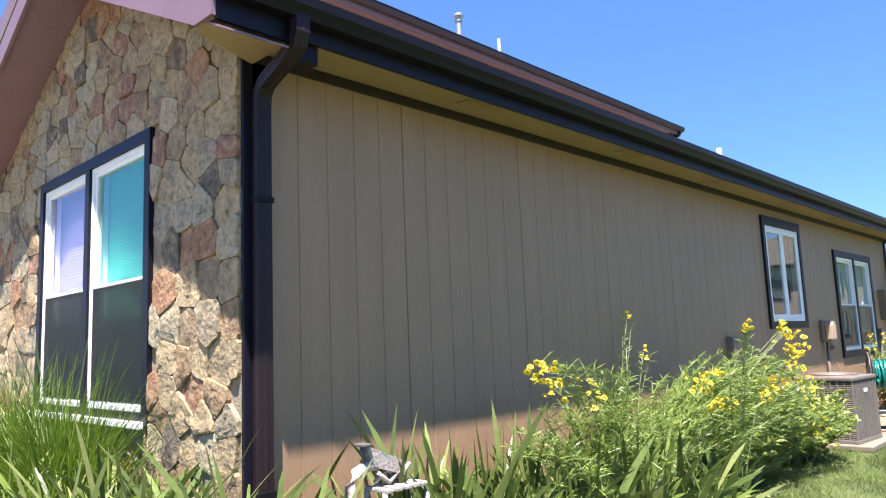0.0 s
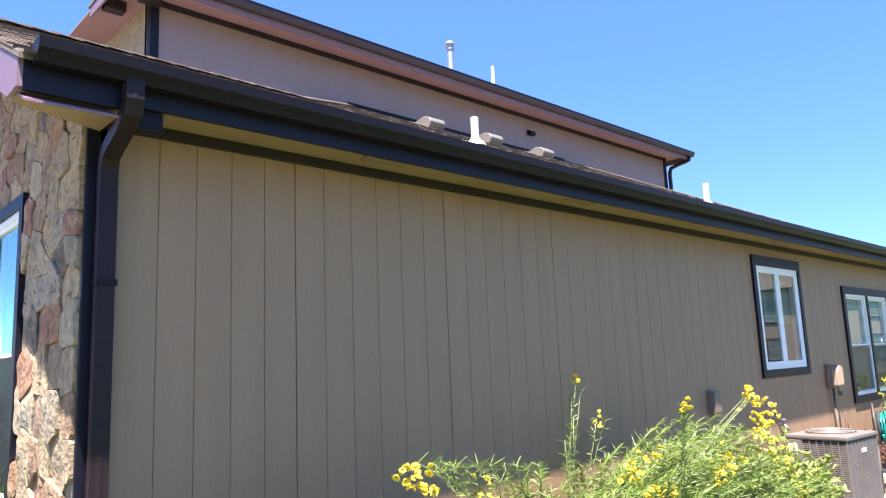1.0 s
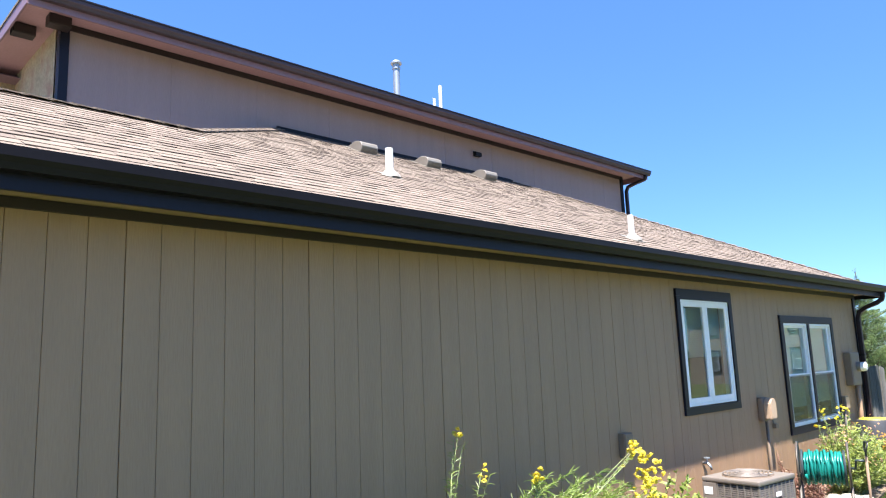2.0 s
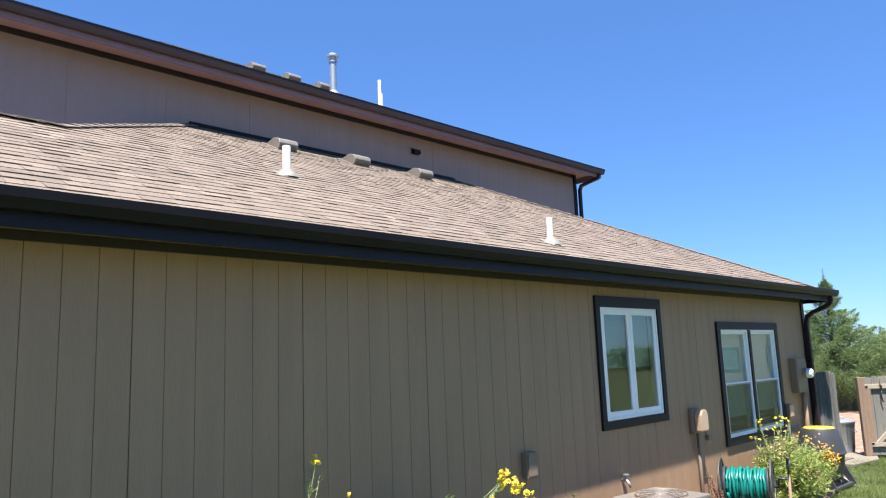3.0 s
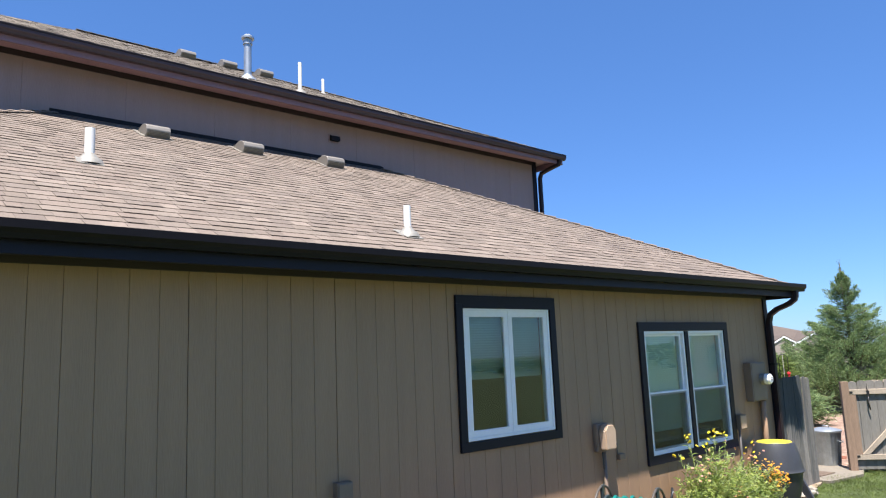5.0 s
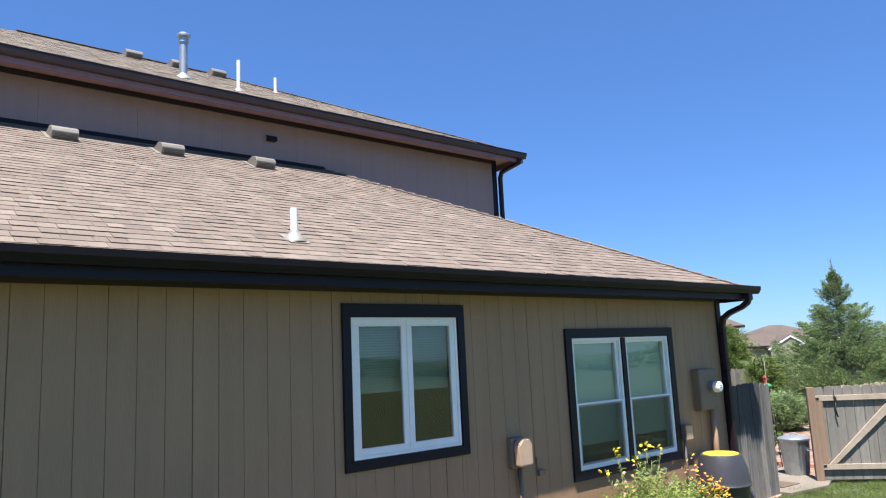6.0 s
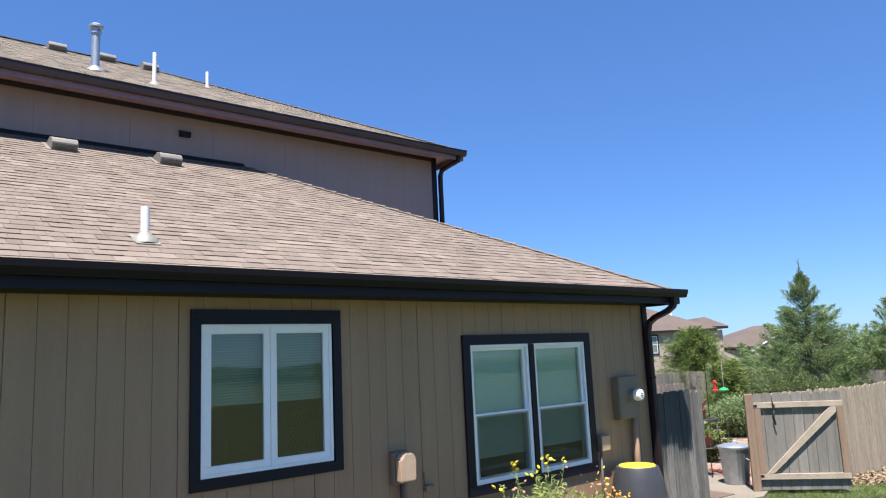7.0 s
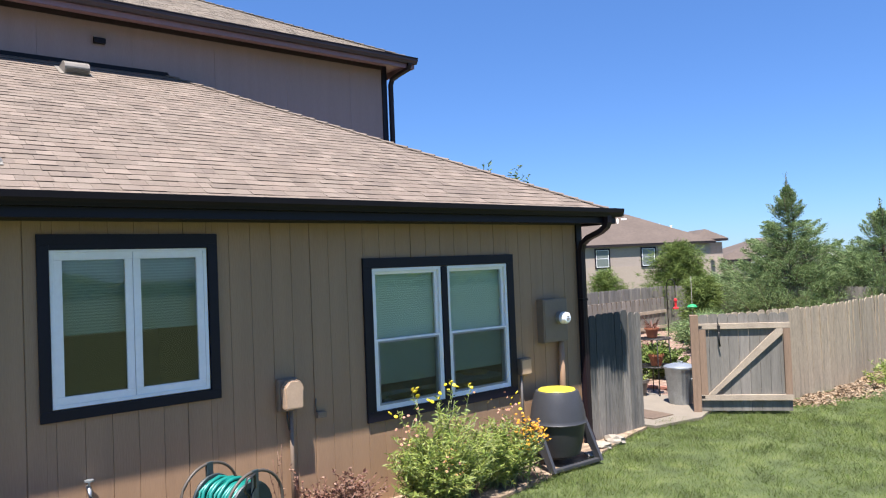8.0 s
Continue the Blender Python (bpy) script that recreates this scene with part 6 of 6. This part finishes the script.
bush("variegated_shrub", "spreading dark green shrub in the back yard", "shrub", (-2.35, 18.7, 0.02), st, 60, 0.07, 0.035, CEDARLEAF, 110)
st = tips(R, 60, (0, 0), (0.7, 0.5), 0.6, (0, 0), 0.05)
bush("variegated_shrub", "low leafy shrub with reddish leaves in the back yard", "shrub", (-3.6, 19.9, 0.02), st, 40, 0.07, 0.03, RUSSET, 111)
st = tips(R, 34, (0.0, 0.0), (0.35, 0.9), 0.55, (0, 0), 0.03)
bush("weeds", "tall weeds at the foot of the picket fence", "weeds", (1.2, 20.4, 0.0), st, 30, 0.1, 0.014, WEEDY, 112)
rng = np.random.default_rng(31)
n = 9000
f = rng.uniform(0, 1, n)
ly = 17.6 + f * 5.4
lx = 0.55 + 0.2 * np.sin(f * 5) + np.abs(rng.normal(0, 0.36, n)) * (0.5 + 0.9 * f) + 0.08 * np.sin(ly * 6)
litter = blades("leaf_litter", np.stack([lx, ly, rng.uniform(0.015, 0.05, n)], 1), np.stack([rng.normal(0, 1, n), rng.normal(0, 1, n), rng.uniform(-0.05, 0.35, n)], 1), rng.uniform(0.025, 0.075, n), 0.026, 0.2, LITTER, segs=2, rng=rng)
tagged(litter, "dry tan leaf litter and bark bits at the fence foot", "leaf litter", kind="stuff")

# ---- houses beyond ----
def house_window(parent, u, z, w, h, v=0.0):
    bm = bmesh.new()
    for a, b, p, q in ((u - 0.09, u + w + 0.09, z + h, z + h + 0.09), (u - 0.09, u + w + 0.09, z - 0.09, z), (u - 0.09, u, z, z + h), (u + w, u + w + 0.09, z, z + h)):
        box(bm, a, b, v - 0.05, v - 0.002, p, q)
    o = part("window", bm, TRIM, parent)
    bm = bmesh.new()
    for a, b, p, q in ((u, u + w, z + h - 0.03, z + h), (u, u + w, z, z + 0.03), (u, u + 0.03, z + 0.03, z + h - 0.03), (u + w - 0.03, u + w, z + 0.03, z + h - 0.03), (u + 0.03, u + w - 0.03, z + h / 2 - 0.015, z + h / 2 + 0.015)):
        box(bm, a, b, v - 0.04, v - 0.003, p, q)
    part("frame", bm, VINYL, o)
    bm = bmesh.new()
    box(bm, u + 0.03, u + w - 0.03, v - 0.03, v - 0.004, z + 0.03, z + h - 0.03)
    part("pane", bm, FARPANE, o)


def hip_roof(bm, u0, u1, v0, v1, z, rise, over=0.4):
    u0, u1, v0, v1 = u0 - over, u1 + over, v0 - over, v1 + over
    d = min(u1 - u0, v1 - v0) / 2
    if u1 - u0 >= v1 - v0:
        ra, rb = (u0 + d, (v0 + v1) / 2), (u1 - d, (v0 + v1) / 2)
    else:
        ra, rb = ((u0 + u1) / 2, v0 + d), ((u0 + u1) / 2, v1 - d)
    lo = [bm.verts.new(p) for p in ((u0, v0, z), (u1, v0, z), (u1, v1, z), (u0, v1, z))]
    a, b = bm.verts.new((*ra, z + rise)), bm.verts.new((*rb, z + rise))
    if u1 - u0 >= v1 - v0:
        for f in ((lo[0], lo[1], b, a), (lo[1], lo[2], b), (lo[2], lo[3], a, b), (lo[3], lo[0], a)):
            bm.faces.new(f)
    else:
        for f in ((lo[0], lo[1], a), (lo[1], lo[2], b, a), (lo[2], lo[3], b), (lo[3], lo[0], a, b)):
            bm.faces.new(f)
    bm.faces.new(lo[::-1])
    return u0, u1, v0, v1, z


def eaves(parent, span):
    """The fascia under a far roof's edge."""
    u0, u1, v0, v1, z = span
    bm = bmesh.new()
    box(bm, u0 + 0.02, u1 - 0.02, v0 + 0.02, v1 - 0.02, z - 0.16, z - 0.004)
    part("fascia", bm, FRIEZE, parent, "dark fascia")


th = thing("neighbour_house", "two-storey grey and beige house with brown hip roofs", "house", (-25.6, 43.4, 0), 51.3)
bm = bmesh.new()
box(bm, -3.1, 9.0, 0, 9, -0.1, 1.95)
part("lower_wall", bm, BEIGE, th, "beige lower wall")
bm = bmesh.new()
box(bm, -3.1, 9.0, 0.03, 9, 1.95, 3.29)
part("upper_wall", bm, GREIGE, th, "grey upper siding")
bm = bmesh.new()
span = hip_roof(bm, -3.1, 9.1, 0, 9, 3.45, 2.3, 0.25)
part("roof", bm, FARROOF, th)
eaves(th, span)
bm = bmesh.new()
box(bm, 9.3, 11.0, 3.0, 8.0, -0.1, 3.4)
part("bay_wall", bm, GREIGE, th)
bm = bmesh.new()
span = hip_roof(bm, 9.3, 11.0, 3.0, 8.0, 3.65, 0.75, 0.35)
part("roof", bm, FARROOF, th)
eaves(th, span)
bm = bmesh.new()
prism(bm, [(9.0, 0.5, 2.3), (11.4, 0.5, 1.2), (11.4, 0.5, -0.1), (9.0, 0.5, -0.1)], (0, 4, 0))
part("garage_wing", bm, BEIGE, th)
for u in (1.3, 4.4, -2.0):
    house_window(th, u, 1.95, 0.85, 1.15)
for u, v, z in ((2.4, 2.8, 5.0), (3.6, 3.0, 5.1), (7.6, 3.6, 4.5)):
    bm = bmesh.new()
    tube(bm, [(u, v, z - 0.6), (u, v, z + 0.25)], 0.06, 6)
    part("vent_pipe", bm, PVC, th)
for u, v, z in ((0.9, 3.7, 5.35), (1.9, 3.7, 5.35), (2.9, 3.7, 5.35), (4.0, 3.7, 5.35), (6.4, 3.7, 4.85), (10.0, 4.6, 4.15)):
    bm = bmesh.new()
    box(bm, u, u + 0.4, v - 0.15, v + 0.15, z - 0.2, z + 0.05, 0.03)
    part("roof_vent", bm, VINYL, th)

th = thing("neighbour_house", "grey house with white-trimmed gables and tan roof", "house", (-22.0, 55.5, 0), 49)
bm = bmesh.new()
box(bm, 0, 9, 0, 8, -0.1, 1.9)
part("wall", bm, GREIGE, th)
bm = bmesh.new()
span = hip_roof(bm, 0, 9, 0, 8, 2.1, 1.6)
part("roof", bm, FARROOF, th)
eaves(th, span)
for u, w, z in ((2.0, 3.0, 2.15), (4.3, 3.4, 2.4)):
    bm = bmesh.new()
    prism(bm, [(u, -0.6, z - 0.8), (u + w, -0.6, z - 0.8), (u + w, -0.6, z - 0.3), (u + w / 2, -0.6, z + 0.45), (u, -0.6, z - 0.3)], (0, 3, 0))
    gable = part("gable", bm, GREIGE, th)
    bm = bmesh.new()
    for s, e in (((u - 0.2, z - 0.42), (u + w / 2, z + 0.52)), ((u + w + 0.2, z - 0.42), (u + w / 2, z + 0.52))):
        prism(bm, [(s[0], -0.68, s[1]), (e[0], -0.68, e[1]), (e[0], -0.68, e[1] + 0.12), (s[0], -0.68, s[1] + 0.12)], (0, 0.07, 0))
    part("rake_trim", bm, VINYL, gable, "white rake trim")
    bm = bmesh.new()
    for s, e in (((u - 0.2, z - 0.30), (u + w / 2, z + 0.64)), ((u + w + 0.2, z - 0.30), (u + w / 2, z + 0.64))):
        prism(bm, [(s[0], -0.66, s[1]), (e[0], -0.66, e[1]), (e[0], -0.66, e[1] + 0.05), (s[0], -0.66, s[1] + 0.05)], (0, 3, 0))
    part("gable_roof", bm, FARROOF, gable)

th = thing("neighbour_house", "beige house across the side lawn, with dark windows", "house", (42.0, -12.0, 0), 90)
bm = bmesh.new()
box(bm, 0, 26, -8, 0, -0.1, 3.6)
part("wall", bm, BEIGE, th)
bm = bmesh.new()
span = hip_roof(bm, 0, 26, -8, 0, 3.8, 1.8)
part("roof", bm, FARROOF, th)
eaves(th, span)
for u in (3, 6.5, 11, 14.5, 19, 22.5):
    for z in (1.0,):
        bm = bmesh.new()
        box(bm, u, u + 1.0, 0.002, 0.06, z, z + 1.25, 0.01)
        w = part("window", bm, VINYL, th)
        bm = bmesh.new()
        box(bm, u + 0.08, u + 0.92, 0.061, 0.066, z + 0.08, z + 1.17)
        part("pane", bm, ACDARK, w)

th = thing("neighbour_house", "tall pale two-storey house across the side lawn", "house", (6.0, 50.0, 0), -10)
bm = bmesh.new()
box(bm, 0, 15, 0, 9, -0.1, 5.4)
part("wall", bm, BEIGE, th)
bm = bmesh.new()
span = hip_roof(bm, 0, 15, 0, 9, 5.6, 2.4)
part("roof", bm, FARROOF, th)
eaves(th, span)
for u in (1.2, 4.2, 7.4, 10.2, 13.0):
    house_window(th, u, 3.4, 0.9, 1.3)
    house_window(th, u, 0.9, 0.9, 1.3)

rng = np.random.default_rng(9)
n = 26000
ang = rng.uniform(0, 2 * math.pi, n)
dist = rng.uniform(85, 110, n)
top = 3.2 + 2.2 * np.sin(ang * 9) * np.sin(ang * 4 + 1) + 0.8 * np.sin(ang * 31)
base = np.stack([dist * np.cos(ang), dist * np.sin(ang), rng.uniform(0, 1, n) ** 0.7 * np.maximum(top, 1.2) * 0.6], 1)
me = blades("far_tree_line", base, np.stack([rng.normal(0, 1, n), rng.normal(0, 1, n), rng.uniform(0.2, 1, n)], 1), rng.uniform(0.5, 1.5, n), 0.55, 0.2, CEDARLEAF, segs=2, rng=rng)
tagged(me, "distant line of green trees on the horizon", "far trees", kind="stuff")

# ---- lawn blades ----
rng = np.random.default_rng(14)
n = 210000
py = rng.uniform(3.2, 20.0, n)
px = rng.uniform(0.0, 1, n) ** 1.35 * 4.6
keep = (px > np.array([edge_x(v) for v in py]) - 0.02) & ((py < 16.0) | (px > (py - 16) * 0.35 + 0.15))
py, px = py[keep], px[keep]
n = len(px)
patch = np.clip(0.5 + 0.45 * np.sin(px * 4.1 + 2.3 * np.sin(py * 2.3 + 0.8 * np.sin(px * 1.9))) * np.sin(py * 3.1 + 1.9 * np.sin(px * 2.7 + 0.5 * py)) + rng.normal(0, 0.12, n), 0, 1)
lawn = blades("lawn_grass", np.stack([px, py, np.zeros(n)], 1), np.stack([rng.normal(0, 0.5, n), rng.normal(0, 0.5, n), np.ones(n)], 1), rng.uniform(0.03, 0.12, n) * (0.25 + 1.3 * patch), 0.0065, rng.uniform(0, 0.6, n), BLADE, segs=1, rng=rng)
tagged(lawn, "short mown lawn blades, lightly patchy", "grass", kind="stuff")

# ---- fieldstones of the front wall ----
srng = random.Random(21)
seeds = []
row, z = 0, -0.08
while z < 4.1:
    h = srng.choice((0.11, 0.16, 0.19, 0.22, 0.24))
    x = -4.44 + srng.uniform(0, 0.2)
    while x < 0.0:
        w = srng.uniform(0.15, 0.34)
        seeds.append(Vector((x + w / 2 + srng.uniform(-0.04, 0.04), z + h / 2 + srng.uniform(-0.03, 0.03))))
        x += w
    z += h


def clip(poly, p, n):
    """The part of a polygon where (q - p) . n is below zero."""
    out = []
    for a, b in zip(poly, poly[1:] + poly[:1]):
        da, db = (a - p).dot(n), (b - p).dot(n)
        if da <= 0:
            out.append(a)
        if da * db < 0:
            out.append(a + (b - a) * (da / (da - db)))
    return out


for s in seeds:
    if s.x > -0.01 or s.x < -4.43 or (SW[0] - 0.02 < s.x < SW[1] + 0.02 and SW[2] - 0.02 < s.y < SW[3] + 0.02):
        continue
    poly = [s + Vector((a, b)) for a, b in ((-0.3, -0.3), (0.3, -0.3), (0.3, 0.3), (-0.3, 0.3))]
    for o in seeds:
        d = o - s
        if 0 < d.length < 0.62:
            poly = clip(poly, s + d / 2, d.normalized())
    lim = [(Vector((-0.004, 0)), Vector((1, 0))), (Vector((-4.44, 0)), Vector((-1, 0))), (Vector((0, -0.05)), Vector((0, -1))), (Vector((0, 3.025)), Vector((0.485, 1)).normalized()), (Vector((-4.44, 3.025)), Vector((-0.485, 1)).normalized())]
    gaps = [(SW[0] - s.x, Vector((SW[0], 0)), Vector((1, 0))), (s.x - SW[1], Vector((SW[1], 0)), Vector((-1, 0))), (SW[2] - s.y, Vector((0, SW[2])), Vector((0, 1))), (s.y - SW[3], Vector((0, SW[3])), Vector((0, -1)))]
    g = max(gaps, key=lambda q: q[0])
    lim.append((g[1], g[2]))
    for p, nrm in lim:
        if len(poly) > 2:
            poly = clip(poly, p, nrm)
    if len(poly) < 3:
        continue
    c = sum(poly, Vector((0, 0))) / len(poly)
    area = abs(sum(a.x * b.y - b.x * a.y for a, b in zip(poly, poly[1:] + poly[:1]))) / 2
    if area < 0.003:
        continue
    # round the outline and dome the face
    ring = []
    for a, b in zip(poly, poly[1:] + poly[:1]):
        for f in (0.1, 0.5, 0.9):
            ring.append(a.lerp(b, f))
    proud = srng.uniform(0.014, 0.036)
    bm = bmesh.new()
    levels = []
    for shrink, d in ((0.99, 0.0), (0.99, proud * 0.8), (0.972, proud * 1.0), (0.86, proud * srng.uniform(0.95, 1.1)), (0.45, proud * srng.uniform(0.85, 1.25))):
        lv = []
        for i, q in enumerate(ring):
            j = noise.noise(Vector((q.x * 9, q.y * 9, d * 40))) * 0.012 + noise.noise(Vector((q.x * 31, q.y * 31, d * 90))) * 0.009
            r = c + (q - c) * shrink
            lv.append(bm.verts.new((r.x - c.x, -d - (j if d else 0), r.y - c.y)))
        levels.append(lv)
    m = len(ring)
    for deep, (u, v) in enumerate(zip(levels, levels[1:])):
        for i in range(m):
            bm.faces.new((u[i], u[(i + 1) % m], v[(i + 1) % m], v[i])).smooth = deep > 2
    bm.faces.new(levels[-1]).smooth = True
    bmesh.ops.recalc_face_normals(bm, faces=bm.faces[:])
    part("stone", bm, STONE, wall_front, m=pose(c.x, 0.002, c.y))

# ---- shingles ----
EXPO = 0.125
WIDTHS = (0.1, 0.13, 0.17, 0.21)


def shingle_verts(w, t):
    """Local: x up the slope, y along the course, z out of the roof."""
    return [(0, 0.0015, t), (0, w - 0.0015, t), (0.165, w - 0.0015, 0.003), (0.165, 0.0015, 0.003), (0, 0.0015, 0.0), (0, w - 0.0015, 0.0), (0.165, w - 0.0015, 0.0), (0.165, 0.0015, 0.0)]


SFACES = [(3, 2, 1, 0), (4, 0, 1, 5), (5, 1, 2, 6), (7, 3, 0, 4), (6, 2, 3, 7)]
SMESH = {}
for w in WIDTHS:
    for t in (0.008, 0.0125):
        me = bpy.data.meshes.new("shingle")
        me.from_pydata(shingle_verts(w, t), [], SFACES)
        me.materials.append(SHINGLE)
        me.materials.append(SHINGLE_EDGE)
        me.polygons[1].material_index = 1
        SMESH[w, t] = me


def lay(parent, eave_x, z_of, y_lo, y_hi, x_end, slope, mat, singles, seed, label, edge, thin=1.0):
    rng = random.Random(seed)
    ang = math.atan(slope)
    verts, faces = [], []
    x, course = eave_x + 0.012, 0
    while x > x_end:
        y, end = y_lo(x - 0.05), y_hi(x - 0.05)
        y += rng.uniform(-0.15, 0.0)
        while y < end:
            w, t = rng.choice(WIDTHS), rng.choice((0.008, 0.008, 0.0125))
            jx = rng.uniform(-0.004, 0.004) + (0.006 if t > 0.01 else 0.0)
            a, b = max(y, y_lo(x - 0.05)), min(y + w, end)
            m = Matrix.Translation((x + jx, a, z_of(x + jx))) @ Matrix.Rotation(math.pi, 4, 'Z') @ Matrix.Rotation(-ang, 4, 'Y') @ Matrix.Translation((0, -w, 0))
            if course < singles and b - a > w - 1e-4 and 0.4 < y < 12.6:
                ob = new("shingle", SMESH[w, t])
                ob.parent = parent
                ob.matrix_local = m
            elif b - a > 0.02:
                m = Matrix.Translation((x + jx, a, z_of(x + jx))) @ Matrix.Rotation(math.pi, 4, 'Z') @ Matrix.Rotation(-ang, 4, 'Y') @ Matrix.Translation((0, -(b - a), 0))
                k = len(verts)
                verts += [tuple(m @ Vector(v)) for v in shingle_verts(b - a, t * thin)]
                faces += [tuple(i + k for i in f) for f in SFACES]
            y += w
        x -= EXPO
        course += 1
    me = bpy.data.meshes.new("shingles")
    me.from_pydata(verts, [], faces)
    me.materials.append(mat)
    me.materials.append(edge)
    for p in me.polygons:
        p.material_index = 1 if p.index % 5 == 1 else 0
    ob = new("shingles", me)
    ob.parent = parent
    tagged(ob, label, kind="stuff")


def low_edge(x):
    return -0.41 if x > GX else RIDGE_END + (GX - x)


def caps(parent, a, b, mat, n):
    a, b = Vector(a), Vector(b)
    d = (b - a) / n
    for i in range(n):
        bm = bmesh.new()
        side = d.cross(Vector((0, 0, 1))).normalized() * 0.085
        p, q = a + d * i + Vector((0, 0, 0.036)), a + d * (i + 1.25) + Vector((0, 0, 0.024))
        dn = Vector((0, 0, -0.03))
        prism(bm, [p - side + dn, p, p + side + dn, q + side + dn, q, q - side + dn], (0, 0, -0.008))
        part("ridge_cap", bm, mat, parent)


caps(roof, (EAVE_X, EAVE_Y, roof_z(EAVE_X)), (-4.5, HIP_Y, roof_z(-4.5)), SHINGLE, 34)
caps(roof, (GX, -0.405, roof_z(GX)), (GX, RIDGE_END, roof_z(GX)), SHINGLE, 16)
caps(roof, (GX, RIDGE_END, roof_z(GX)), (-4.5, FRONT_Y, roof_z(-4.5)), SHINGLE, 16)
caps(upper_roof, (UE + 0.06, UB, URZ), (URX, UB - UW, uroof_z(URX)), SHINGLE_UP, 34)
caps(upper_roof, (URX, UA + UW, uroof_z(URX)), (URX, UB - UW, uroof_z(URX)), SHINGLE_UP, 18)
lay(upper_roof, UE + 0.07, uroof_z, lambda x: UA + (UE + 0.06 - x), lambda x: UB - (UE + 0.06 - x), URX, 0.49, SHINGLE_UP, 0, 4, "upper courses of weathered grey-brown shingles", SHINGLE_EDGE, 0.55)
lay(roof, EAVE_X + 0.01, roof_z, low_edge, hip_y, -4.42, SLOPE, SHINGLE, 4, 3, "upper courses of weathered brown shingles", SHINGLE_EDGE)
